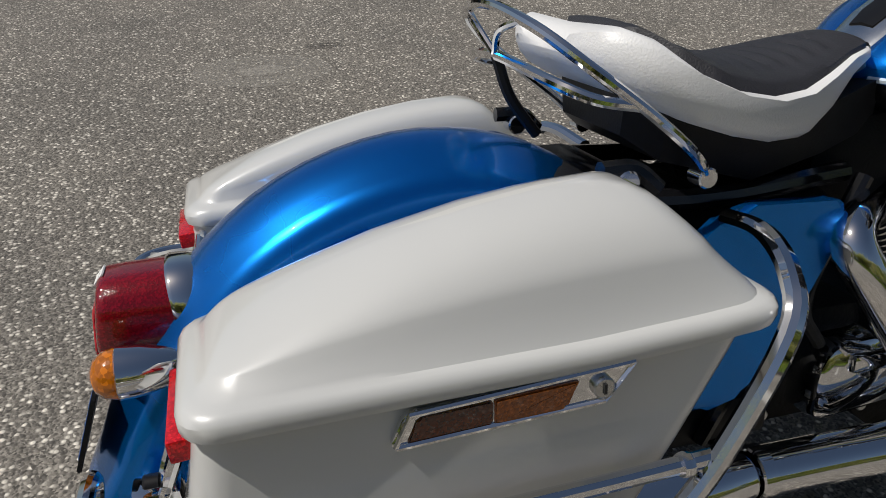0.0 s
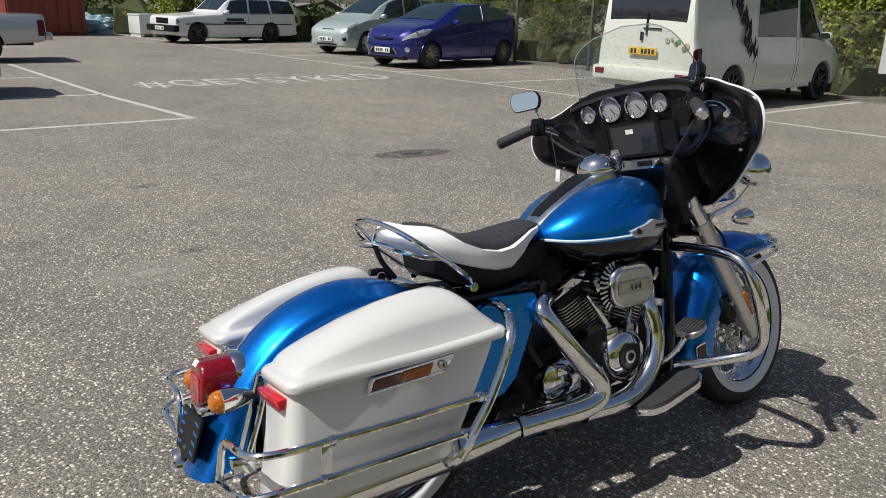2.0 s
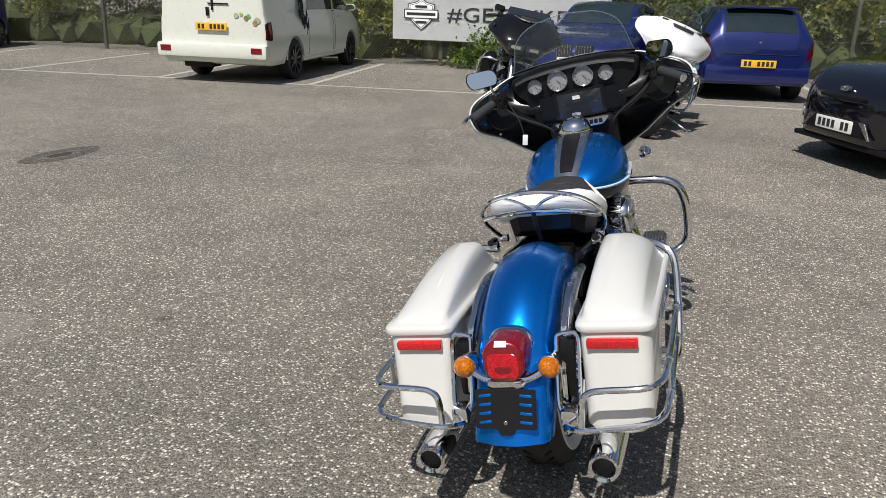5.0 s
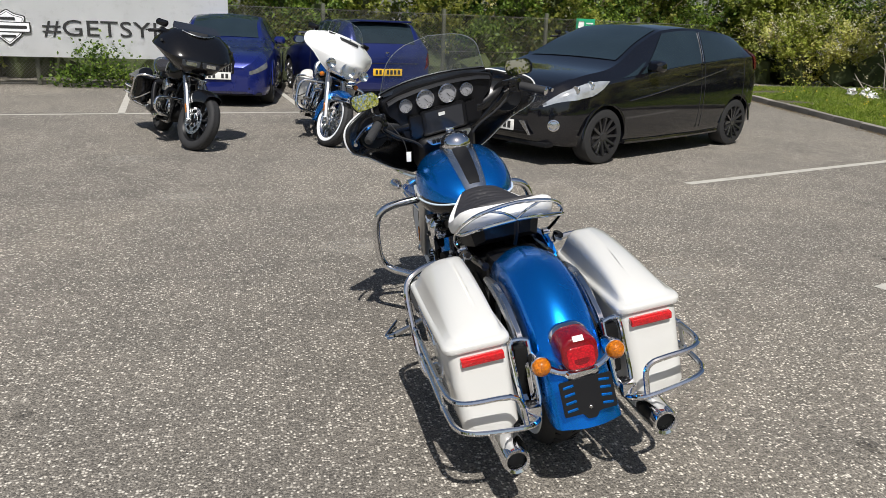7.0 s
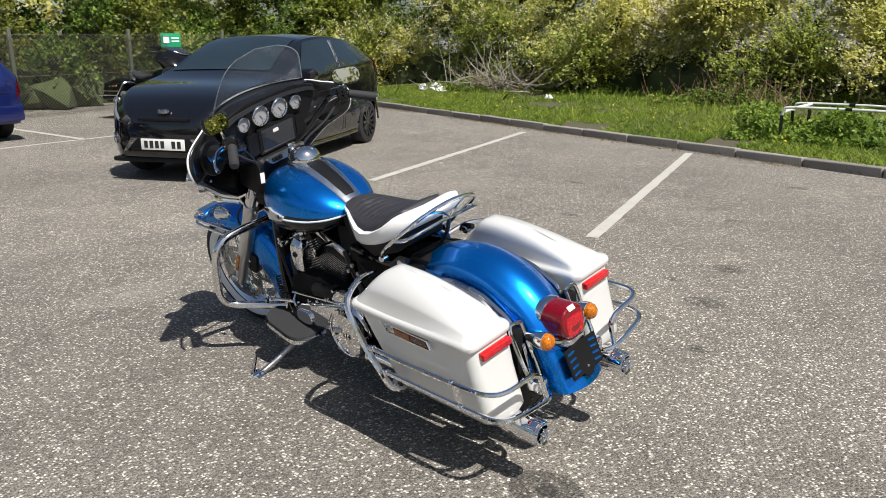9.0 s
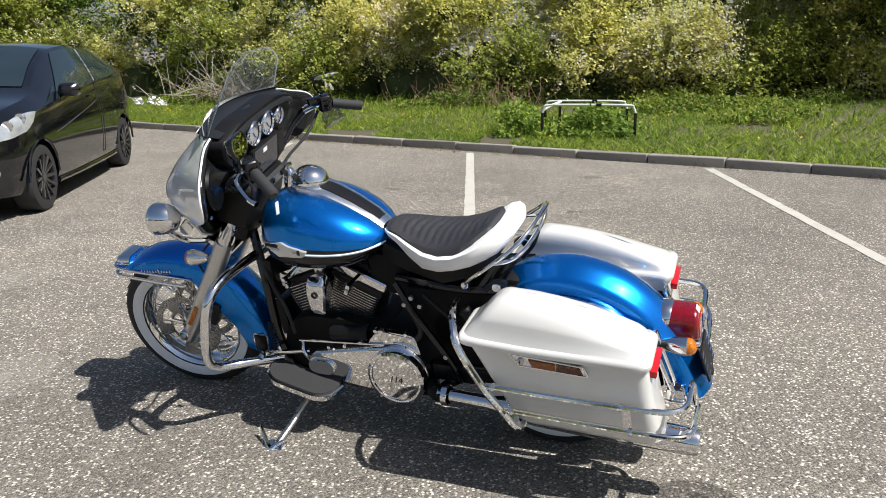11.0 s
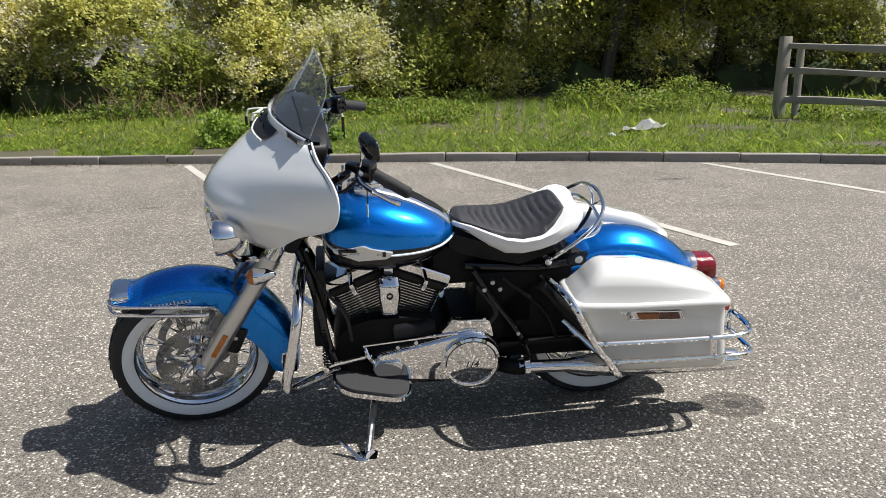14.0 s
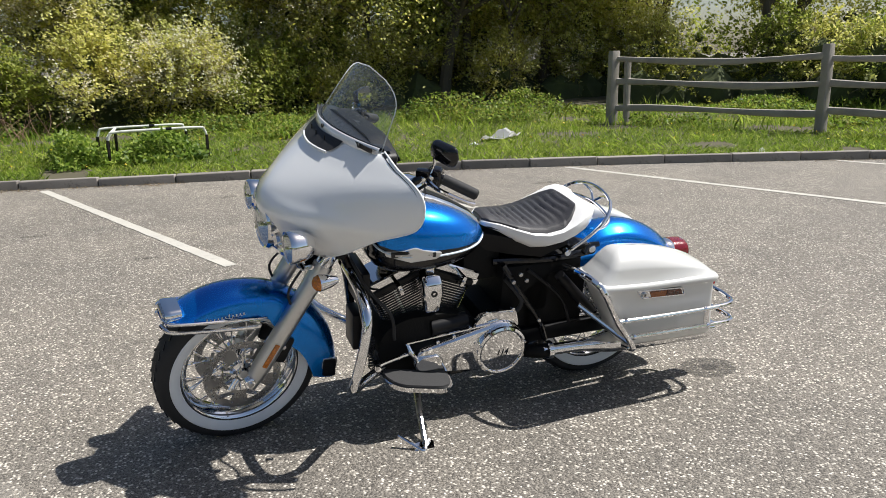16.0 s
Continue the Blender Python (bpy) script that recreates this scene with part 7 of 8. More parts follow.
        if v <= 1:
            prof = np.interp(v, (0, 0.12, 0.35, 0.65, 0.9, 1.0), (0.93, 0.975, 0.995, 1.0, 0.975, 0.955))
            y, z = w * prof + out, zf + (zw - zf) * v
        elif v <= 2:
            t = v - 1
            edge = zt - (zt - zw) * 0.10
            y = lerp(w * 0.955, wr, t ** 1.15) + out
            z = lerp(zw, edge, t) + out * 0.3
        else:
            t = v - 2
            edge = zt - (zt - zw) * 0.10
            y = wr * (1 - t)
            z = lerp(edge, zt, math.sin(t * math.pi / 2) ** 0.8) + out
        return V(x, s * y, z)

    def mesh(self):
        vs = [0, 0.06, 0.16, 0.35, 0.5, 0.65, 0.8, 0.92, 1.0, 1.06, 1.3, 1.6, 1.85, 2.0, 2.06, 2.2, 2.5, 3.0]
        xs = list(self.st[:, 0])
        rings = []
        for x in xs:
            left = [self.point(x, v, 1) for v in vs]
            right = [self.point(x, v, -1) for v in vs[:-1]]
            rings.append(left + right[::-1])
        return loft(rings)

    def patch(self, xa, xb, va, vb, s, out=0.006, nx=10, nv=6, shape=None):
        """A panel lying on the body between two x and two heights; shape(u, v) may shift x."""
        rows = []
        for j in range(nv + 1):
            v = lerp(va, vb, j / nv)
            rows.append([self.point(lerp(*(shape(j / nv) if shape else (xa, xb)), i / nx), v, s, out) for i in range(nx + 1)])
        return loft(rows, closed=False, cap=False)


def car(name, m, label, st, wheels, r, paint, rim_mat, spokes, windows, screen, rear, lamps, plate, glass=CAR_GLASS, trims=(), group="parked cars", mirrors=None, skirt=0.0, tw=0.2, category="car"):
    """A whole car: body with cut wheel arches, glazing, lamps, bumpers, plates, mirrors and wheels."""
    root = thing(name, m, label, category, group)
    sh = Shell(st)
    body = part("body", sh.mesh(), paint, None, smooth=32)
    wid = max(q[1] for q in st)
    cutters = [part("cutter", lathe([(0.001, -2), (r * 1.13, -2), (r * 1.13, 2), (0.001, 2)], "y", (x, 0, r * 1.03), 36), PLASTIC) for x in wheels]
    cut(body, cutters)
    body.parent = root
    part("underbody", box((st[-1][0] - st[0][0] - 0.5, wid * 1.60, 0.36), ((st[0][0] + st[-1][0]) / 2, 0, max(0.34, st[2][2] + 0.2)), 0.03), PLASTIC, root)
    for x in wheels:
        for s in (1, -1):
            car_wheel(root, x, s * (sh.row(x)[0] * 0.985 - tw / 2), r, s, rim_mat, spokes, tw)
            ring = [V(x + r * 1.13 * math.cos(a), s * (sh.row(x)[0] * 0.99), r * 1.03 + r * 1.13 * math.sin(a)) for a in (math.pi * k / 10 for k in range(11))]
            part("wheel_arch", tube(ring, 0.012, 6, 1), paint if not skirt else PLASTIC, root)
    for s in (1, -1):
        for (xa, xb, xc, xd) in windows:
            part("side_window", sh.patch(0, 0, 1.06, 1.93, s, 0.006, shape=lambda t, a=xa, b=xb, c=xc, d=xd: (lerp(a, c, t), lerp(b, d, t))), glass, root, "dark side window")
        for xa in [q[0] for q in windows] + [windows[-1][1]]:
            part("door_gap", tube([sh.point(xa, v, s, 0.001) for v in (0.12, 0.4, 0.7, 1.0)], 0.004, 5, 2), PRINT_D, root)
        part("sill", tube([sh.point(x, 0.02, s, 0.0) for x in np.linspace(wheels[0] + r * 1.2, wheels[1] - r * 1.2, 5)], 0.03, 8, 2), PLASTIC if skirt else paint, root)
        part("waist_trim", tube([sh.point(x, 1.03, s, 0.003) for x in np.linspace(windows[0][0], windows[-1][1], 6)], 0.007, 6, 2), PLASTIC, root)
        if windows:
            part("door_handle", box((0.17, 0.025, 0.022), tuple(sh.point(windows[0 if len(windows) < 3 else 1][0] + 0.22, 0.90, s, 0.008)), 0.008), paint, root)
        if mirrors:
            p = sh.point(mirrors, 1.10, s, 0.09)
            mi = part("door_mirror", loft([[V(p.x + d, p.y + a * k, p.z + 0.03 + b * k) for a, b in rounded(0.20, 0.13, 0.05, 5)] for d, k in ((-0.05, 0.92), (-0.02, 1.0), (0.03, 0.9), (0.06, 0.5))]), paint, root)
            part("mirror_glass", prism(rounded(0.17, 0.105, 0.04, 5), 0, 0.004, lambda a, b, c: V(p.x - 0.052 - c, p.y + a, p.z + 0.03 + b), 0), MIRROR, mi)
    # windscreens as panels over the raked part of the roof line
    for nm, (xa, xb) in (("windscreen", screen), ("rear_window", rear)):
        rows = []
        for i in range(9):
            x = lerp(xa, xb, i / 8)
            w, zf, zw, wr, zt = sh.row(x)
            rows.append([V(x, u * wr * 0.90, sh.point(x, 3 - abs(u) * 0.90, 1).z + 0.008) for u in np.linspace(-1, 1, 11)])
        part(nm, loft(rows, closed=False, cap=False), glass, root, "raked windscreen glass")
    for nm, xa, xb, xc, xd, va, vb, mt in lamps:
        for s in (1, -1):
            bm = sh.patch(0, 0, va, vb, s, 0.009, 8, 8, shape=lambda t: (lerp(xa, xc, t), lerp(xb, xd, t)))
            bmesh.ops.solidify(bm, geom=bm.faces[:], thickness=0.004)
            part(nm, bm, mt, root)
    for x, z, mt, w2 in plate:
        sgn = 1 if x > 1 else -1
        pl = part("number_plate", box((0.012, 0.52 * w2, 0.111), (x, 0, z), 0.003), mt, root, "number plate with plain dark bars")
        for k in range(7):
            if k != 4:
                part("bar", box((0.004, 0.042 * w2, 0.070), (x + sgn * 0.007, (k - 3) * 0.066 * w2, z), 0), PRINT_D, pl)
    for nm, size, at, mt, bv in trims:
        part(nm, box(size, at, bv), mt, root)
    return root


def hatch(k=1.0):
    """A small hatchback's rings."""
    return [(-0.61, 0.50, 0.36, 0.66, 0.44, 0.86), (-0.58, 0.66, 0.30, 0.92, 0.52, 1.00), (-0.51, 0.76, 0.26, 1.06, 0.52, 1.16), (-0.40, 0.81, 0.25, 1.105, 0.53, 1.275), (-0.10, 0.845, 0.22, 1.095, 0.565, 1.375), (0.40, 0.86, 0.20, 1.055, 0.590, 1.447), (0.90, 0.86, 0.19, 1.010, 0.590, 1.476), (1.30, 0.86, 0.19, 0.975, 0.575, 1.448), (1.70, 0.86, 0.19, 0.940, 0.60, 1.305), (2.18, 0.86, 0.20, 0.895, 0.68, 1.06), (2.40, 0.855, 0.21, 0.870, 0.71, 0.990), (2.72, 0.835, 0.21, 0.82, 0.68, 0.930), (2.92, 0.775, 0.21, 0.75, 0.62, 0.865), (3.03, 0.69, 0.22, 0.69, 0.54, 0.800), (3.12, 0.56, 0.24, 0.61, 0.45, 0.705), (3.16, 0.42, 0.30, 0.54, 0.34, 0.60)]


HATCH_WIN = [(0.84, 1.96, 0.74, 1.38), (-0.10, 0.77, -0.20, 0.67)]
INK_BLUE = metallic_paint("deep_blue_car_paint", (0.010, 0.014, 0.16), 0.4, 0.3)
NAVY = metallic_paint("navy_car_paint", (0.009, 0.018, 0.12), 0.4, 0.3)
ROYAL = metallic_paint("royal_blue_car_paint", (0.009, 0.019, 0.16), 0.45, 0.28)
JET = surface("black_car_paint", (0.005, 0.005, 0.007), 0.08, var=0.1, coat=0.6, rvar=0.02)
SILVER_GREEN = metallic_paint("pale_silver_car_paint", (0.42, 0.50, 0.47), 0.4, 0.35)
CREAM = surface("white_van_paint", (0.68, 0.70, 0.62), 0.35, var=0.04, coat=0.6, dirt=(0.60, 0.60, 0.52))
PLAIN_WHITE = surface("white_car_paint", (0.72, 0.72, 0.70), 0.3, var=0.03, coat=0.6)
SMOKED = lens_mat("smoked_red_lens", (0.10, 0.006, 0.010))
HEAD = surface("head_lamp_glass", (0.40, 0.42, 0.44), 0.10, metal=0.35, var=0.6, scale=14, fine=60, coat=1.0)
BLACK_RIM = surface("black_alloy", (0.018, 0.018, 0.02), 0.3, var=0.1, coat=0.4)
GREY_RIM = chrome_mat("grey_alloy", (0.30, 0.30, 0.30), 0.3)
SILVER_RIM = chrome_mat("silver_alloy", (0.60, 0.60, 0.60), 0.25)


def small_hatch(m, label, paint, rim):
    c = car("hatchback_car", m, label, hatch(), (0.0, 2.49), 0.295, paint, rim, 12, HATCH_WIN, (2.14, 1.38), (-0.50, -0.36),
            [("tail_lamp", -0.50, -0.36, -0.40, -0.26, 0.82, 1.55, RED_LENS)],
            [(3.198, 0.395, PLATE_W, 0.95), (-0.58, 0.72, PLATE_Y, 1.0)], mirrors=1.80,
            trims=[("upper_grille", (0.05, 0.56, 0.035), (3.155, 0, 0.64), PLASTIC, 0.010), ("lower_grille", (0.06, 0.80, 0.15), (3.152, 0, 0.385), PLASTIC, 0.03), ("bumper_lip", (0.12, 1.30, 0.05), (3.08, 0, 0.225), PLASTIC, 0.02),
                   ("grille_bar", (0.02, 0.76, 0.012), (3.186, 0, 0.345), SATIN, 0.004), ("badge", (0.012, 0.115, 0.045), (3.140, 0, 0.715), STEEL, 0.02), ("rear_bumper", (0.12, 1.20, 0.22), (-0.50, 0, 0.44), paint, 0.05), ("roof_spoiler", (0.24, 0.98, 0.03), (-0.40, 0, 1.312), paint, 0.012)])
    sh = Shell(hatch())
    for s in (1, -1):
        # long swept-back head lamp, a round fog lamp and the bright corner of the grille
        rows = []
        for i in range(13):
            t = i / 12
            x = lerp(3.115, 2.46, t ** 0.9)
            lo, hi = interp(t, (0, 0.3, 0.6, 0.85, 1), (0.98, 0.86, 0.84, 0.92, 1.02)), interp(t, (0, 0.15, 0.5, 0.85, 1), (1.20, 1.38, 1.36, 1.22, 1.06))
            rows.append([sh.point(x, lerp(lo, hi, k / 6), s, 0.010) for k in range(7)])
        lamp = part("head_lamp", loft(rows, closed=False, cap=False), HEAD, c, "clear swept-back head lamp")
        for t in (4, 7):
            q = rows[t][3]
            part("lamp_bowl", disc(0.045, 0.02, "x", (q.x + 0.004, q.y - s * 0.01, q.z), n=16), CLEAR_LENS, lamp)
        q = sh.point(3.06, 0.46, s, 0.006)
        fm = Matrix.Translation(q) @ Matrix.Rotation(radians(s * 38), 4, "Z") @ AXES["x"]
        fog = part("fog_lamp", lathe([(0.058, -0.02), (0.060, 0.006), (0.048, 0.010), (0.040, 0.002)], m=fm, n=24), CHROME, c)
        part("lens", lathe([(0.042, 0.003), (0.02, 0.008), (0.0005, 0.009)], m=fm, n=20), CLEAR_LENS, fog)
        part("grille_corner", prism([(s * 0.30, 0.450), (s * 0.375, 0.455), (s * 0.47, 0.318), (s * 0.445, 0.312)], 0, 0.012, yz(3.176, 1), 0.002), STEEL, c)
        # thin steel strip stands in for the pale reflection on the pillar
        part("pillar_reflection", tube([sh.point(lerp(0.800, 0.700, k / 5), lerp(1.08, 1.90, k / 5), s, 0.008) for k in range(6)], 0.006, 6, 2), STEEL, c, "reflection on the door pillar, drawn as a thin steel strip")
        part("body_crease", tube([sh.point(x, interp(x, (0.1, 1.0, 2.1), (0.93, 0.80, 0.66)), s, -0.004) for x in np.linspace(0.35, 2.15, 8)], 0.010, 8, 2), paint, c)
        part("quarter_glass", sh.patch(0, 0, 1.06, 1.42, s, 0.006, shape=lambda t: (lerp(2.03, 1.80, t), lerp(2.28, 1.86, t))), CAR_GLASS, c)
    return c


# black hatchback near the motorcycle: rear and front wheels of its left side stand at two known places
def place_car(rl, fl, wheelbase, half, side=1):
    """The pose and scale from the ground places of the wheels of one side."""
    rl, fl = V(*rl), V(*fl)
    d = (fl - rl)
    k = d.length / wheelbase
    d.normalize()
    left = V(-d.y, d.x)
    o = rl - left * half * side * min(k, 1.05)
    return pose(o.x, o.y, 0, 0, 0, math.degrees(math.atan2(d.y, d.x))) @ Matrix.Diagonal((k, min(k, 1.05), min(k, 1.05), 1))


small_hatch(place_car((6.94, -5.10), (5.53, -2.60), 2.49, 0.80), "glossy black three-door hatchback parked across the bays", JET, BLACK_RIM)
small_hatch(place_car((11.62, 15.3), (8.93, 14.55), 2.49, 0.80), "deep blue three-door hatchback in a marked bay", INK_BLUE, GREY_RIM)

# compact hatchback seen from the rear, and a saloon facing out
one = [(-0.76, 0.60, 0.34, 0.60, 0.52, 0.84), (-0.70, 0.78, 0.26, 0.86, 0.58, 1.0), (-0.58, 0.84, 0.24, 0.95, 0.58, 1.20), (-0.38, 0.87, 0.22, 0.98, 0.58, 1.37), (0.0, 0.875, 0.20, 0.97, 0.60, 1.415), (0.6, 0.875, 0.18, 0.95, 0.61, 1.42), (1.1, 0.875, 0.18, 0.93, 0.60, 1.385), (1.55, 0.875, 0.18, 0.92, 0.60, 1.24), (1.98, 0.87, 0.19, 0.90, 0.68, 1.01), (2.4, 0.865, 0.20, 0.86, 0.72, 0.93), (2.95, 0.84, 0.20, 0.76, 0.70, 0.84), (3.28, 0.76, 0.21, 0.66, 0.60, 0.74), (3.42, 0.58, 0.25, 0.55, 0.50, 0.62), (3.45, 0.42, 0.32, 0.48, 0.4, 0.52)]
car("compact_car", pose(11.50, -0.80, 0, 0, 0, 12) @ Matrix.Diagonal((1, 1.0, 1.02, 1)), "navy blue compact car parked nose to the hedge", one, (0.0, 2.66), 0.31, NAVY, SILVER_RIM, 6, [(0.95, 1.78, 0.85, 1.30), (0.02, 0.88, 0.10, 0.80), (-0.38, -0.06, -0.16, 0.03)], (1.95, 1.18), (-0.685, -0.36),
    [("tail_lamp", -0.735, -0.50, -0.71, -0.52, 0.72, 1.02, RED_LENS), ("head_lamp", 3.20, 3.38, 2.95, 3.30, 0.72, 1.5, HEAD)], [(-0.790, 0.58, PLATE_Y, 1.0)], mirrors=1.62,
    trims=[("rear_bumper", (0.14, 1.58, 0.26), (-0.70, 0, 0.42), NAVY, 0.06), ("badge", (0.012, 0.075, 0.075), (-0.742, 0, 0.87), STEEL, 0.03), ("boot_gap", (0.006, 1.15, 0.008), (-0.765, 0, 0.72), PRINT_D, 0), ("wiper", (0.02, 0.5, 0.02), (-0.56, -0.1, 1.13), PLASTIC, 0.005), ("roof_spoiler", (0.2, 1.02, 0.03), (-0.44, 0, 1.385), NAVY, 0.012)])
sal = [(-1.05, 0.60, 0.34, 0.70, 0.55, 0.94), (-0.98, 0.80, 0.25, 0.86, 0.62, 1.04), (-0.7, 0.87, 0.22, 0.95, 0.64, 1.09), (-0.40, 0.895, 0.20, 0.97, 0.60, 1.16), (0.05, 0.91, 0.18, 0.97, 0.58, 1.36), (0.5, 0.91, 0.17, 0.96, 0.60, 1.43), (1.1, 0.91, 0.17, 0.94, 0.60, 1.435), (1.55, 0.91, 0.17, 0.93, 0.60, 1.34), (2.1, 0.905, 0.18, 0.92, 0.66, 1.06), (2.4, 0.90, 0.19, 0.89, 0.72, 0.98), (3.0, 0.88, 0.19, 0.80, 0.74, 0.90), (3.38, 0.82, 0.19, 0.70, 0.68, 0.82), (3.58, 0.66, 0.21, 0.60, 0.58, 0.72), (3.64, 0.50, 0.26, 0.55, 0.46, 0.64)]
car("saloon_car", pose(14.05, 1.62, 0, 0, 0, 176.5), "royal blue saloon car facing out of its bay", sal, (0.0, 2.85), 0.335, ROYAL, GREY_RIM, 7, [(1.02, 2.0, 0.95, 1.42), (0.02, 0.95, 0.18, 0.88)], (2.12, 1.28), (-0.36, 0.28),
    [("head_lamp", 3.38, 3.625, 3.32, 3.62, 0.86, 1.05, HEAD), ("tail_lamp", -1.03, -0.8, -1.0, -0.8, 0.75, 1.0, RED_LENS)], [(3.665, 0.50, PLATE_W, 1.0)], mirrors=1.78, tw=0.22,
    trims=[("lower_grille", (0.06, 1.1, 0.14), (3.60, 0, 0.34), PLASTIC, 0.03), ("side_grille", (0.10, 0.30, 0.26), (3.605, 0.17, 0.645), PLASTIC, 0.05), ("side_grille", (0.10, 0.30, 0.26), (3.605, -0.17, 0.645), PLASTIC, 0.05), ("bumper_lip", (0.10, 1.45, 0.05), (3.52, 0, 0.21), PLASTIC, 0.02)]
    + [("grille_slat", (0.02, 0.012, 0.20), (3.66, s * (0.05 + 0.045 * k), 0.645), STEEL, 0.003) for s in (1, -1) for k in range(6)] + [("air_curtain", (0.05, 0.03, 0.22), (3.48, s * 0.72, 0.40), STEEL, 0.01) for s in (1, -1)])

# people carrier beside the blue hatchback
mpv = [(-0.72, 0.60, 0.34, 0.66, 0.52, 1.0), (-0.66, 0.80, 0.26, 0.95, 0.60, 1.25), (-0.50, 0.85, 0.24, 1.02, 0.62, 1.52), (0.0, 0.865, 0.20, 1.02, 0.64, 1.61), (0.7, 0.87, 0.19, 1.00, 0.65, 1.63), (1.2, 0.87, 0.19, 0.98, 0.64, 1.59), (1.7, 0.865, 0.19, 0.97, 0.62, 1.40), (2.2, 0.86, 0.20, 0.96, 0.68, 1.11), (2.55, 0.85, 0.20, 0.92, 0.70, 0.98), (2.95, 0.82, 0.20, 0.80, 0.66, 0.86), (3.22, 0.74, 0.21, 0.68, 0.58, 0.72), (3.32, 0.60, 0.25, 0.56, 0.48, 0.60), (3.34, 0.45, 0.32, 0.5, 0.4, 0.54)]
car("people_carrier", place_car((12.1, 20.1), (9.55, 19.2), 2.58, 0.80), "pale silver-green people carrier with black bumpers", mpv, (0.0, 2.58), 0.31, SILVER_GREEN, SILVER_RIM, 5, [(1.05, 2.12, 0.98, 1.58), (0.12, 0.98, 0.20, 0.90), (-0.46, 0.04, -0.36, 0.12)], (2.20, 1.42), (-0.62, -0.50),
    [("head_lamp", 2.98, 3.25, 2.80, 3.18, 0.80, 1.7, HEAD), ("tail_lamp", -0.69, -0.55, -0.60, -0.48, 0.8, 1.4, RED_LENS)], [(3.385, 0.42, PLATE_W, 1.0)], mirrors=2.02,
    trims=[("bumper_strip", (0.10, 1.40, 0.10), (3.27, 0, 0.43), PLASTIC, 0.03), ("lower_grille", (0.05, 0.80, 0.10), (3.31, 0, 0.31), PLASTIC, 0.02), ("grille", (0.05, 0.46, 0.06), (3.25, 0, 0.66), PLASTIC, 0.02), ("side_strip", (2.0, 1.77, 0.06), (1.25, 0, 0.55), PLASTIC, 0.02)])

# square white estate car
est = [(-1.15, 0.72, 0.36, 0.80, 0.60, 0.98), (-1.10, 0.82, 0.28, 0.88, 0.66, 1.16), (-0.98, 0.85, 0.24, 0.90, 0.67, 1.38), (-0.8, 0.855, 0.22, 0.91, 0.67, 1.42), (0.0, 0.86, 0.20, 0.91, 0.68, 1.44), (0.9, 0.86, 0.20, 0.90, 0.68, 1.44), (1.35, 0.86, 0.20, 0.90, 0.67, 1.40), (1.85, 0.86, 0.20, 0.89, 0.68, 1.02), (2.0, 0.855, 0.20, 0.88, 0.76, 0.94), (2.6, 0.85, 0.21, 0.84, 0.76, 0.89), (3.22, 0.84, 0.24, 0.78, 0.74, 0.84), (3.34, 0.82, 0.28, 0.74, 0.72, 0.80), (3.36, 0.80, 0.34, 0.70, 0.68, 0.74)]
vol = car("estate_car", place_car((8.98, 25.66), (6.22, 24.88), 2.65, 0.80), "square white estate car with black bumpers and dark wheels", est, (0.0, 2.65), 0.315, PLAIN_WHITE, BLACK_RIM, 8, [(0.85, 1.78, 0.80, 1.40), (0.0, 0.78, 0.02, 0.73), (-0.98, -0.08, -0.86, -0.06)], (1.84, 1.40), (-1.09, -0.98),
    [("head_lamp", 3.25, 3.345, 3.25, 3.345, 0.72, 1.0, HEAD), ("tail_lamp", -1.13, -1.0, -1.12, -1.0, 0.6, 1.0, RED_LENS)], [(3.47, 0.46, PLATE_W, 1.0)], mirrors=1.68,
    trims=[("front_bumper", (0.20, 1.70, 0.20), (3.36, 0, 0.46), PLASTIC, 0.05), ("rear_bumper", (0.25, 1.70, 0.22), (-1.14, 0, 0.46), PLASTIC, 0.05), ("grille", (0.04, 0.72, 0.17), (3.35, 0, 0.68), PLASTIC, 0.01), ("side_strip", (3.9, 1.745, 0.03), (1.1, 0, 0.60), PLASTIC, 0.01)])
for k, (w_, z_) in enumerate(((0.62, 0.74), (0.80, 0.64))):
    part("sign_bar", box((w_, 0.012, 0.075), (1.35, 0.868, z_), 0.003), PRINT_D, vol, "plain dark lettering bar")

# camper van seen from the rear
vst = [(-1.10, 0.86, 0.40, 0.98, 0.78, 1.30), (-1.08, 0.89, 0.34, 1.02, 0.79, 1.62), (-1.03, 0.905, 0.30, 1.05, 0.79, 1.80), (-0.9, 0.915, 0.28, 1.06, 0.79, 1.90), (-0.5, 0.92, 0.28, 1.06, 0.79, 1.945), (1.0, 0.92, 0.28, 1.06, 0.79, 1.945), (2.0, 0.92, 0.28, 1.05, 0.78, 1.92), (2.35, 0.92, 0.28, 1.04, 0.76, 1.84), (2.85, 0.915, 0.28, 1.02, 0.74, 1.40), (3.10, 0.91, 0.28, 0.98, 0.76, 1.14), (3.45, 0.88, 0.28, 0.86, 0.74, 0.98), (3.72, 0.82, 0.30, 0.72, 0.68, 0.84), (3.80, 0.70, 0.34, 0.62, 0.60, 0.72)]
van_m = place_car((9.66, 6.55), (12.62, 6.92), 2.92, 0.82, -1)
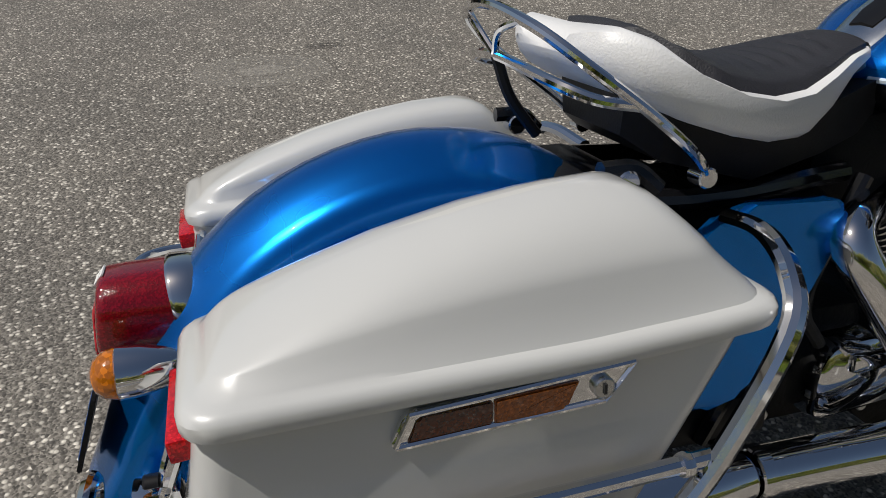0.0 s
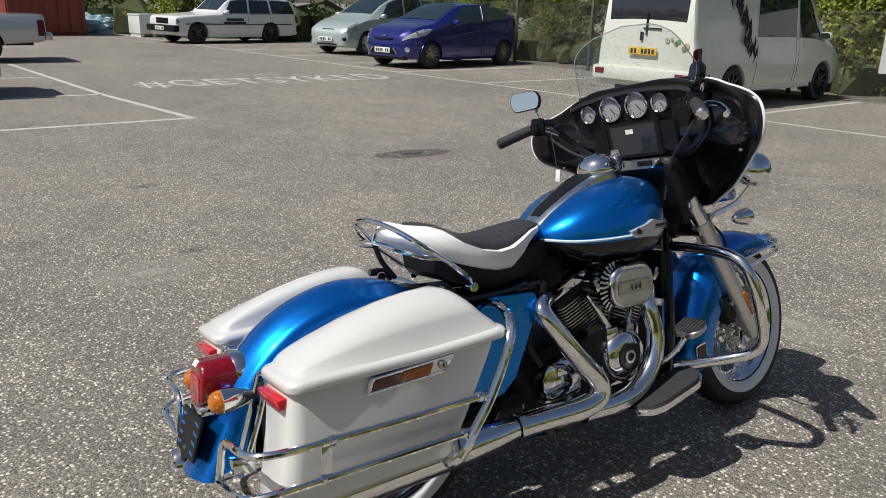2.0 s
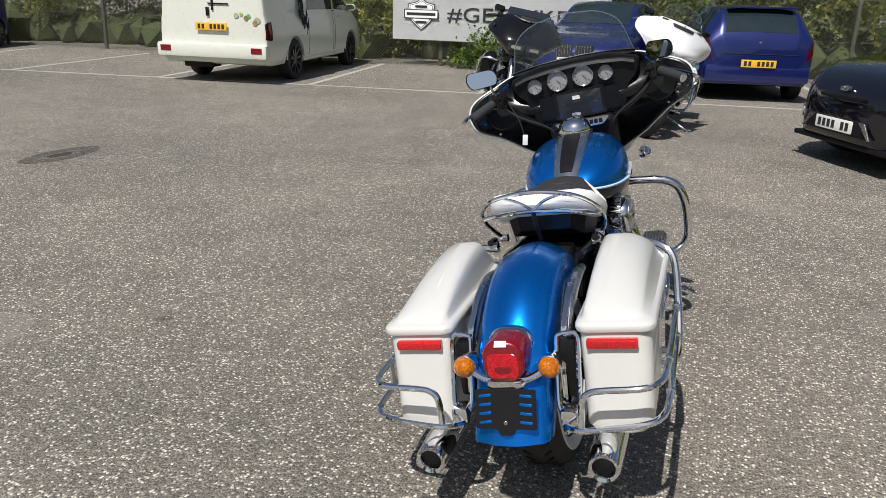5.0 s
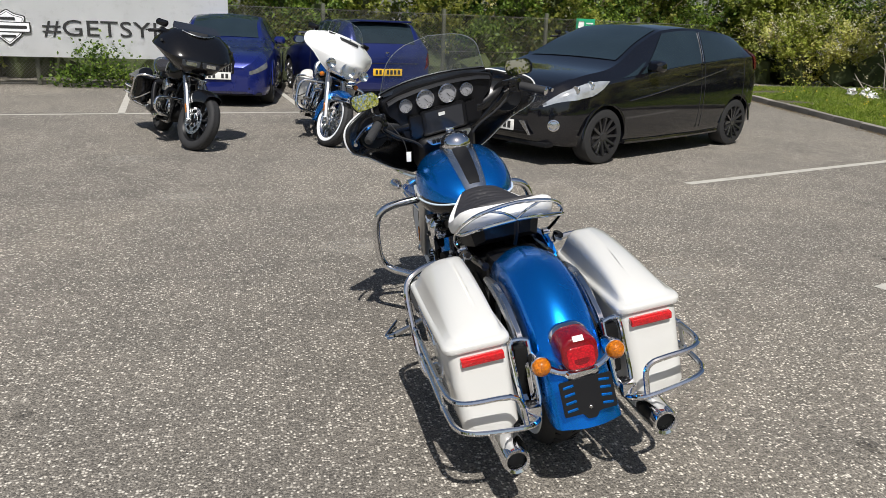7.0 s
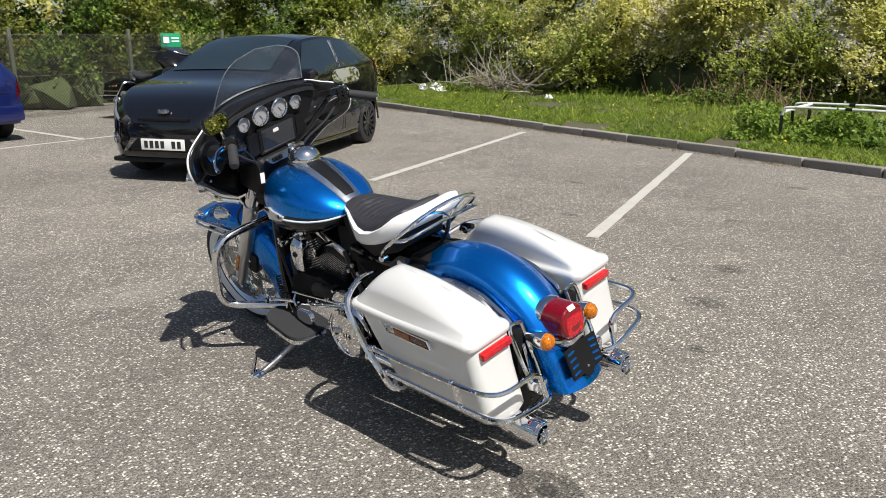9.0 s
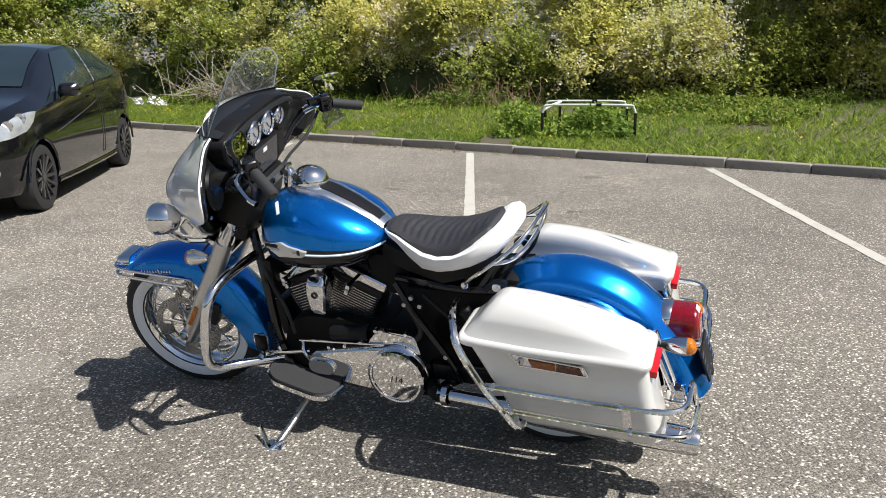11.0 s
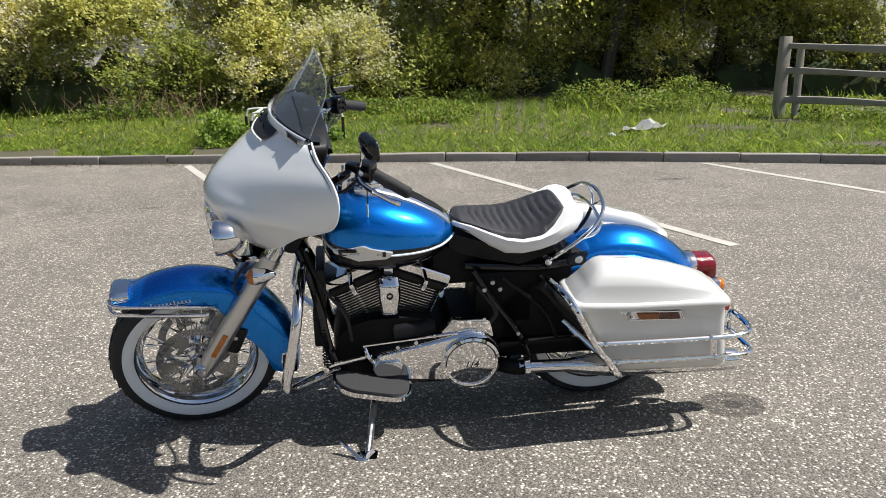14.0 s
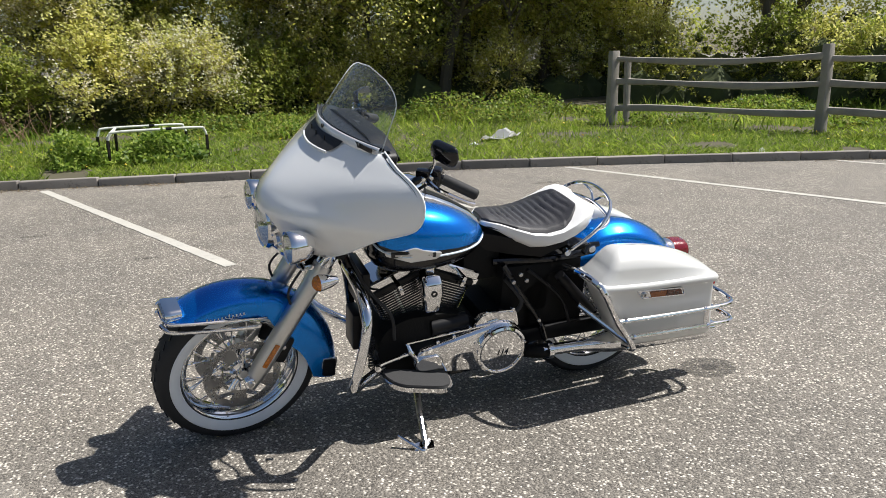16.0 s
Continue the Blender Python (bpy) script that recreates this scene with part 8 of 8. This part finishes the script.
van = car("camper_van", van_m, "weathered white camper van with stickers on its tailgate", vst, (0.0, 2.92), 0.33, CREAM, BLACK_RIM, 9, [(1.95, 2.90, 1.92, 2.36), (0.62, 1.86, 0.64, 1.84)], (3.04, 2.40), (-1.02, -0.93),
    [("tail_lamp", -1.095, -0.93, -1.09, -0.93, 0.50, 0.86, SMOKED)], [(-1.142, 0.86, PLATE_Y, 1.0)], mirrors=2.75, category="van",
    trims=[("rear_bumper", (0.16, 1.84, 0.22), (-1.12, 0, 0.50), CREAM, 0.05), ("tailgate_glass", (0.02, 1.42, 0.46), (-1.088, 0, 1.40), SCREEN, 0.008), ("tailgate_handle", (0.03, 0.05, 0.13), (-1.115, 0.06, 1.08), PLASTIC, 0.01), ("exhaust_box", (0.3, 0.5, 0.14), (-0.9, 0.3, 0.30), PLASTIC, 0.03), ("wiper", (0.02, 0.03, 0.32), (-1.112, -0.02, 1.26), PLASTIC, 0.006), ("wiper_arm", (0.02, 0.34, 0.02), (-1.112, -0.12, 1.20), PLASTIC, 0.006), ("badge", (0.01, 0.09, 0.09), (-1.118, -0.18, 0.86), STEEL, 0.02), ("bumper_lamp", (0.03, 0.18, 0.09), (-1.195, -0.76, 0.52), RED_LENS, 0.01), ("bumper_lamp", (0.03, 0.18, 0.09), (-1.195, 0.76, 0.52), RED_LENS, 0.01)])
rnd = random.Random(5)
for k in range(6):
    part("sticker", disc(rnd.uniform(0.025, 0.05), 0.006, "x", (-1.110, -0.42 - 0.07 * k + rnd.uniform(-0.02, 0.02), 0.98 + rnd.uniform(-0.05, 0.08)), n=14), surface("sticker_" + "abcdef"[k], (rnd.uniform(0.05, 0.4), rnd.uniform(0.15, 0.5), rnd.uniform(0.05, 0.3)), 0.5), van)
bm = bmesh.new()
for k in range(46):
    t = k / 45
    a = V(-0.15 + 0.62 * t + rnd.uniform(-0.10, 0.10), -0.915 - 0.006, 1.86 - 1.02 * t + rnd.uniform(-0.07, 0.07))
    if a.z > 1.12:
        a.y += (a.z - 1.12) * 0.155
    d = V(rnd.uniform(-0.05, 0.05), 0, rnd.uniform(0.06, 0.15))
    tube([a - d, a + V(rnd.uniform(-0.05, 0.05), 0, 0), a + d], [0.004, 0.017, 0.003], 5, 3, bm=bm)
part("side_script", bm, PRINT_D, van, "illegible black ornamental script", 0)

# silver pickup at the edge of the far bays
pick = [(-1.25, 0.80, 0.52, 0.86, 0.78, 0.98), (-1.20, 0.86, 0.45, 0.92, 0.80, 1.02), (0.6, 0.88, 0.34, 0.95, 0.80, 1.03), (0.66, 0.88, 0.33, 0.98, 0.68, 1.62), (1.4, 0.88, 0.32, 0.98, 0.68, 1.72), (2.2, 0.88, 0.32, 0.98, 0.66, 1.64), (2.8, 0.88, 0.32, 0.98, 0.70, 1.10), (3.6, 0.86, 0.36, 0.88, 0.72, 1.0), (3.85, 0.74, 0.42, 0.70, 0.60, 0.84)]
SILVER = metallic_paint("silver_car_paint", (0.50, 0.52, 0.53), 0.5, 0.35)
car("pickup_truck", pose(0.05 - 0.35, 18.45, 0, 0, 0, 186), "silver pickup truck standing in a marked bay", pick, (0.0, 3.05), 0.36, SILVER, SILVER_RIM, 6, [(1.5, 2.7, 1.45, 2.2), (0.75, 1.44, 0.78, 1.38)], (2.78, 2.24), (0.64, 0.67),
    [("tail_lamp", -1.235, -1.08, -1.225, -1.08, 0.25, 0.95, RED_LENS)], [(-1.36, 0.56, PLATE_Y, 1.0)], mirrors=2.5, tw=0.24, category="truck", trims=[("rear_bumper", (0.16, 1.7, 0.16), (-1.30, 0, 0.56), STEEL, 0.04)])
small_hatch(pose(-0.9, 11.95, 0, 0, 0, 185), "dark hatchback in a marked bay", JET, GREY_RIM)

# ---- the other motorcycles ----
twin = motorcycle(pose(8.32, 0.34, 0, 0, 0, 179) @ pose(0, 0, 0, -10, 0, 0), "matching blue and white touring motorcycle with its bar turned", steer=27)
glide = motorcycle(pose(7.92, 2.36, 0, 0, 0, 198) @ pose(0, 0, 0, -10, 0, 0), "gloss black touring motorcycle with hard cases on its side stand", classic=False, steer=22)


# ---- wire fence along the back of the bays ----
FENCE = [(11.6, 24.0), (12.2, 18.0), (12.8, 12.5), (13.15, 8.0), (13.5, 5.3), (14.0, 1.5), (14.75, -3.2), (15.6, -6.4), (16.4, -10.2)]
fence = thing("wire_fence", label="chain-link fence on concrete posts along the hedge", category="fence", kind="structure")
fpath = spline([(x, y, 0) for x, y in FENCE], 8)
post = None
for p, d in along(fpath, 2.7):
    m = pose(p.x, p.y, 0, 0, 0, math.degrees(math.atan2(d.y, d.x)))
    if post is None:
        post = part("fence_post", box((0.07, 0.07, 1.70), (0, 0.10, 0.85), 0.012), POST, fence)
        post.matrix_basis = m
    else:
        again("fence_post", post, fence, m)
bm = bmesh.new()
pts = [p for p, d in along(fpath, 0.065)]
H, N = 1.60, 24
for i in range(0, len(pts) - N):
    for up in (1, -1):
        a, b = pts[i], pts[i + N]
        a, b = (V(a.x, a.y, 0.02), V(b.x, b.y, H)) if up > 0 else (V(a.x, a.y, H), V(b.x, b.y, 0.02))
        s = V(0, 0, 1) * 0.0032
        o = V(0.003, 0, 0)
        v = [bm.verts.new(q) for q in (a - s, a + s, b + s, b - s)]
        bm.faces.new(v)
        v = [bm.verts.new(q) for q in (a - o, a + o, b + o, b - o)]
        bm.faces.new(v)
tagged(part("chain_link", bm, WIRE, fence, smooth=0), kind="stuff")
for z in (0.05, 0.8, 1.58):
    part("line_wire", tube([V(p.x, p.y, z) for p in fpath[::4]], 0.004, 5, 2), WIRE, fence)

# banner tied to the fence
ba, bb = V(13.52, 6.22, 0), V(13.88, 1.75, 0)
bw = bb - ba
bn = V(-1, -0.08, 0).normalized()
BANNER = surface("banner_fabric", (0.86, 0.87, 0.88), 0.55, var=0.04, scale=2, fine=200, relief=0.2, dirt=(0.74, 0.75, 0.75))
banner = thing("banner", label="white vinyl banner with dark lettering tied to the fence", category="banner")


def on_banner(u, z, off=0.0):
    p = ba + bw * u
    rip = 0.006 * math.sin(u * 31 + z * 3) * math.sin(z * 4 + u * 9) + 0.008 * math.sin(u * 9)
    return V(p.x, p.y, z) + bn * (0.17 + rip + off)


bm = loft([[on_banner(u, z) for u in np.linspace(0, 1, 60)] for z in np.linspace(0.53, 1.85, 16)], closed=False, cap=False)
bmesh.ops.solidify(bm, geom=bm.faces[:], thickness=0.004)
part("sheet", bm, BANNER, banner, smooth=60)
words = text_mesh("lettering", "#GETSYKED", 0.46, Matrix(), PRINT_D, banner, 0.004, "dark grey hashtag lettering", space=1.02)
for v in words.data.vertices:
    u = 0.587 + 1.15 * v.co.x / bw.length
    v.co = on_banner(u, 1.05 + 0.88 * v.co.y, 0.012 + v.co.z)


def shield(k):
    return [(x * k, y * k) for x, y in round_poly([(-0.30, 0.20), (-0.12, 0.24), (0.0, 0.32), (0.12, 0.24), (0.30, 0.20), (0.22, -0.14), (0.0, -0.33), (-0.22, -0.14)], 0.03, 3)]


for nm, out, lo, mt in (("emblem_edge", shield(1.0), 0.018, PRINT_D), ("emblem_field", shield(0.93), 0.022, BANNER), ("emblem_line", shield(0.86), 0.025, PRINT_D), ("emblem_field", shield(0.82), 0.028, BANNER), ("emblem_bar_edge", rounded(0.74, 0.185, 0.01, 2), 0.032, PRINT_D), ("emblem_bar", rounded(0.70, 0.150, 0.01, 2), 0.036, BANNER), ("emblem_band", rounded(0.62, 0.055, 0.01, 2), 0.040, PRINT_D), ("emblem_band", rounded(0.26, 0.045, 0.01, 2, 0, 0.15), 0.040, PRINT_D), ("emblem_band", rounded(0.24, 0.045, 0.01, 2, 0, -0.16), 0.040, PRINT_D)):
    part(nm, prism(out, 0, 0.002, lambda a, b, c: on_banner(0.140 + a / bw.length, 1.05 + b, lo + c), 0), mt, banner)

# climbing shrub under the banner, loose greenery in the wire
c = np.array([(13.3, 4.3, 0.25), (13.3, 3.9, 0.32), (13.32, 4.6, 0.18), (13.35, 3.6, 0.20), (13.3, 4.1, 0.62)])
ci = RNG.integers(0, len(c), 1700)
shrub = thing("shrub", label="bright green shrub growing at the foot of the fence", category="shrub")
quads("foliage", leaf_quads(c[ci] + RNG.normal(size=(1700, 3)) * (0.10, 0.24, 0.12), 0.065, 1.5), 4, LEAF_DEEP, shrub)["kind"] = "stuff"

# green notice on the fence
sign = thing("fence_sign", pose(15.52, -6.42, 1.46, 0, 0, -17), "small green and white notice on the fence", "sign")
part("panel", box((0.008, 0.44, 0.31), (0, 0, 0), 0.002), surface("green_sign", (0.01, 0.30, 0.14), 0.4), sign)
part("pictogram", box((0.003, 0.13, 0.16), (-0.006, 0.10, 0.02), 0.02), PRINT, sign)
for k in range(2):
    part("lettering_bar", box((0.003, 0.17, 0.035), (-0.006, -0.10, 0.05 - 0.07 * k), 0.004), PRINT, sign)
part("sign_post", tube([V(0.03, 0, -1.46), V(0.03, 0, 0.1)], 0.025, 8, smooth=False), WIRE, sign)

# painted words on the asphalt
def road_words(x0, y0, x1, y1, depth):
    a, b = V(x0, y0), V(x1, y1)
    d = (b - a).normalized()
    s = V(-d.y, d.x)
    ob = text_mesh("road_lettering", "#GETSYKED", 1.0, Matrix(), LINE, None, 0.0, space=1.06)
    xs_ = [v.co.x for v in ob.data.vertices]
    ys_ = [v.co.y for v in ob.data.vertices]
    for v in ob.data.vertices:
        u = (v.co.x - min(xs_)) / (max(xs_) - min(xs_))
        w = (v.co.y - min(ys_)) / (max(ys_) - min(ys_))
        q = a.lerp(b, u) + s * (w * depth)
        v.co = V(q.x, q.y, 0.004)
    return tagged(ob, "white hashtag painted across the asphalt", "road marking", kind="structure")


road_words(1.85, 11.95, 6.95, 12.45, 1.15)


# ---- split-rail fence on the verge ----
RAILP = [(-6.35, -9.25), (-8.30, -6.30), (-10.2, -3.4), (-12.2, -0.4)]
rail_fence = thing("rail_fence", label="weathered split-rail oak fence on the verge", category="fence")
for i, (x, y) in enumerate(RAILP):
    h = 1.50 + 0.03 * (i % 2)
    pb = loft([[V(x + a * k + 0.012 * math.sin(z * 3 + i), y + b * k, z) for a, b in rounded(0.17 if i == 0 else 0.13, 0.15, 0.02, 3)] for z, k in ((-0.1, 1.05), (0.5, 1.0), (1.0, 0.96), (h - 0.02, 0.97), (h, 0.88))])
    part("post", pb, OAK, rail_fence)
part("post", loft([[V(-6.52 + a, -9.05 + b, z) for a, b in rounded(0.10, 0.10, 0.02, 3)] for z in (0.0, 0.7, 1.38)]), OAK, rail_fence)
for i in range(len(RAILP) - 1):
    a, b = V(*RAILP[i], 0), V(*RAILP[i + 1], 0)
    for k, z in enumerate((0.48, 0.93, 1.33)):
        n = 10
        rings = []
        for j in range(n + 1):
            t = j / n
            p = a.lerp(b, t) + V(0, 0, z + 0.03 * math.sin(t * 5 + i * 2 + k) - 0.02 * math.sin(math.pi * t))
            w = 0.055 * (1 + 0.18 * math.sin(t * 9 + k * 2))
            rings.append([p + V(0.025 * math.cos(q), 0.02 * math.cos(q), w * math.sin(q)) for q in (2 * math.pi * e / 7 for e in range(7))])
        part("rail", loft(rings), OAK, rail_fence)

# low striped guard hoops on the verge
HOOP_W = surface("white_hoop_paint", (0.60, 0.62, 0.55), 0.55, dirt=(0.24, 0.26, 0.18))
for dx, dy, ln in ((0.0, 0.0, 1.30), (0.15, -0.75, 1.22)):
    hoop = thing("guard_hoop", pose(2.22 + dx, -8.30 + dy, 0.10, 0, 0, 187), "low black and white tubular guard hoop on the grass", "barrier", "guard hoops")
    part("top_rail", tube([V(0, 0, 0.36), V(0.03, 0, 0.44), V(0.10, 0, 0.475), V(ln / 2, 0, 0.48), V(ln - 0.10, 0, 0.475), V(ln - 0.03, 0, 0.44), V(ln, 0, 0.36)], 0.018, 10, 4), HOOP_W, hoop)
    for x in (0, ln):
        part("leg", tube([V(x, 0, -0.12), V(x, 0, 0.37)], 0.0215, 10, smooth=False), BLACK, hoop)
    part("black_band", tube([V(ln * 0.58, 0, 0.479), V(ln * 0.64, 0, 0.48)], 0.0215, 10, smooth=False), BLACK, hoop)
side = thing("guard_hoop", pose(2.22, -8.30, 0.10, 0, 0, 263), "low black and white tubular guard hoop on the grass", "barrier", "guard hoops")
part("top_rail", tube([V(0, 0, 0.40), V(0.3, 0, 0.44), V(0.75, 0, 0.47)], 0.022, 8, 3), HOOP_W, side)
part("weed_leg", tube([V(0.72, 0, -0.1), V(0.72, 0, 0.46)], 0.022, 8, smooth=False), BLACK, side)

# brush pile and litter
pile = thing("brush_pile", pose(11.0, -12.6, 0.22), "heap of cut grey branches against the hedge", "brush pile")
rnd = random.Random(11)
for k in range(150):
    a = V(rnd.gauss(0, 0.75), rnd.gauss(0, 0.35), rnd.uniform(0.0, 0.22))
    d = Vector((rnd.gauss(0, 1.0), rnd.gauss(0, 0.5), rnd.uniform(-0.05, 0.9))).normalized() * rnd.uniform(0.5, 1.35)
    mid = a + d * 0.5 + V(rnd.gauss(0, 0.05), rnd.gauss(0, 0.05), rnd.gauss(0, 0.05))
    r = rnd.uniform(0.006, 0.018)
    part("branch", tube([a, mid, a + d], [r, r * 0.8, r * 0.3], 5, 3), GREY_TWIG if k % 3 else TWIG, pile)
pile2 = thing("bramble", pose(4.4, -12.3, 0.2), "dry reddish bramble stems before the hedge", "shrub")
DRY = surface("dry_stem", (0.30, 0.19, 0.13), 0.9, var=0.3)
for k in range(110):
    a = V(rnd.gauss(0, 0.7), rnd.gauss(0, 0.25), 0)
    d = Vector((rnd.gauss(0, 0.45), rnd.gauss(0, 0.3), rnd.uniform(0.5, 1.0))) * rnd.uniform(0.4, 0.85)
    part("stem", tube([a, a + d * 0.5 + V(rnd.gauss(0, 0.05), 0, 0), a + d], [0.006, 0.005, 0.002], 4, 3), DRY, pile2)


def crumple(name, x, y, z, sx, sy, sz, seed, material, label):
    bm = bmesh.new()
    bmesh.ops.create_icosphere(bm, subdivisions=4, radius=1.0)
    for v in bm.verts:
        n1 = noise.noise(v.co * 2.1 + V(seed, 0, 0)) + 0.5 * noise.noise(v.co * 5.3 + V(0, seed, 0))
        v.co *= 1 + 0.55 * n1
        v.co = V(v.co.x * sx, v.co.y * sy, max(0.0, v.co.z + 0.35) * sz)
    ob = part(name, bm, material, None, smooth=25)
    ob.matrix_basis = pose(x, y, z, 0, 0, seed * 40)
    return tagged(ob, label, "litter", "litter on the verge")


LITTER = surface("white_polythene", (0.78, 0.78, 0.76), 0.45, var=0.06, relief=0.3)
bm = loft([[V(u * 0.36, v * 0.20 * (1 - 0.5 * u * u), 0.03 + 0.20 * max(0, 1 - abs(u + 0.25) * 2.4) * (1 - 0.4 * v * v) + 0.05 * noise.noise(V(u * 2, v * 2, 3)) + 0.05 * (1 + v) * abs(u)) for u in np.linspace(-1, 1, 13)] for v in np.linspace(-1, 1, 7)], closed=False, cap=False)
bmesh.ops.solidify(bm, geom=bm.faces[:], thickness=0.012)
sheet = part("litter_sheet", bm, LITTER, None, smooth=25)
sheet.matrix_basis = pose(-3.55, -8.20, 0.13, 0, 0, 12)
tagged(sheet, "torn white polystyrene sheet lying in the grass", "litter", "litter on the verge")
crumple("litter_scrap", -2.91, -7.80, 0.11, 0.09, 0.06, 0.05, 2, LITTER, "small white scrap in the grass")
crumple("litter_cup", -6.1, -5.25, 0.0, 0.05, 0.05, 0.10, 3, LITTER, "crumpled white cup by the kerb")
for k, (x, y, q) in enumerate(((13.0, -12.0, 0.13), (12.6, -12.1, 0.15), (12.2, -11.9, 0.10), (8.6, -11.6, 0.09))):
    crumple("litter_bag", x, y, 0.18, q * 1.1, q * 0.7, q * 0.8, 4 + k, LITTER, "white plastic bag dumped before the hedge")

# ---- far end: skip container, white crate, covered boat-like heap ----
RUST = surface("rusty_red_paint", (0.20, 0.035, 0.022), 0.6, var=0.3, dirt=(0.12, 0.05, 0.03))
cont = thing("skip_container", pose(2.2, 31.0, 0, 0, 0, 8), "dark red steel waste container", "container")
part("shell", box((2.6, 2.0, 1.9), (0, 0, 1.05), 0.04), RUST, cont)
for k in range(7):
    part("rib", box((0.09, 0.06, 1.8), (-1.2 + 0.4 * k, -1.02, 1.05), 0.01), RUST, cont)
part("lettering_bar", box((0.9, 0.01, 0.22), (0.45, -1.065, 1.45), 0), PRINT, cont, "plain pale lettering bar")
part("skid", box((2.5, 1.8, 0.12), (0, 0, 0.06), 0.02), RUST, cont)
crate = thing("crate", pose(5.7, 29.6, 0, 0, 0, 12), "white plastic pallet crate", "crate")
part("body", box((1.15, 1.0, 0.68), (0, 0, 0.46), 0.03), PLAIN_WHITE, crate)
for x in (-0.48, 0, 0.48):
    part("foot", box((0.12, 0.9, 0.13), (x, 0, 0.065), 0.01), PLAIN_WHITE, crate)
part("rim", box((1.18, 1.03, 0.06), (0, 0, 0.79), 0.02), PLAIN_WHITE, crate)
heap = crumple("covered_load", 4.2, 32.5, 0.0, 1.3, 0.7, 0.5, 9, surface("pale_blue_tarpaulin", (0.36, 0.50, 0.56), 0.5, relief=0.3), "pale blue tarpaulin over a low heap")
heap["group"], heap["category"] = "", "tarpaulin"

# ---- small things on the motorcycle ----
BAGGIE = glass_mat("clear_polythene", (0.9, 0.92, 0.95), 0.18, 0.75)
bag = crumple("plastic_bag", 0, 0, 0, 0.045, 0.036, 0.04, 6, BAGGIE, "clear plastic bag tied round the brake lever")
bag["group"], bag["category"] = "", "bag"
bag.matrix_basis = pose(1.035, -0.235, 1.135, 20, 30, 40)
# a copy of the black tourer stands in for a black scooter
copy_thing(glide, pose(13.1, -4.3, 0, 0, 0, 195) @ pose(0, 0, 0, -9, 0, 0))["label"] = "black scooter beyond the black hatchback, drawn as a motorcycle copy"


# nettles growing up round the guard hoops
c = np.column_stack([RNG.uniform(1.0, 2.9, 220), RNG.uniform(-9.3, -8.15, 220), np.full(220, 0.08)])
ci = RNG.integers(0, len(c), 6500)
at = c[ci] + RNG.normal(size=(6500, 3)) * (0.06, 0.06, 0.0)
at[:, 2] += RNG.random(6500) ** 0.8 * (0.15 + 0.34 * (np.sin(c[ci, 0] * 5.1) * 0.5 + 0.5) * (c[ci, 1] < -8.35))
tagged(quads("hoop_nettles", leaf_quads(at, 0.075, 2.0, 0.7), 4, NETTLE), "green nettles round the guard hoops", "weeds", kind="stuff")

# dead leaves and grit gathered in the gutter before the kerb
idx = RNG.choice(np.nonzero(KEEP)[0], 5200)
drift = np.array([noise.noise(Vector((KP[i][0] * 0.8, KP[i][1] * 0.8, 2))) for i in idx])
idx = idx[drift + RNG.normal(0, 0.12, len(idx)) > 0.02]
at = np.column_stack([KP[idx] - KS[idx] * (0.075 + np.abs(RNG.normal(0, 0.10, len(idx))))[:, None], np.full(len(idx), 0.008)])
tagged(quads("gutter_leaves", leaf_quads(at, 0.026, 1.6, 2.5), 4, DEAD), "dead leaves and grit gathered along the kerb", "leaves", kind="stuff")
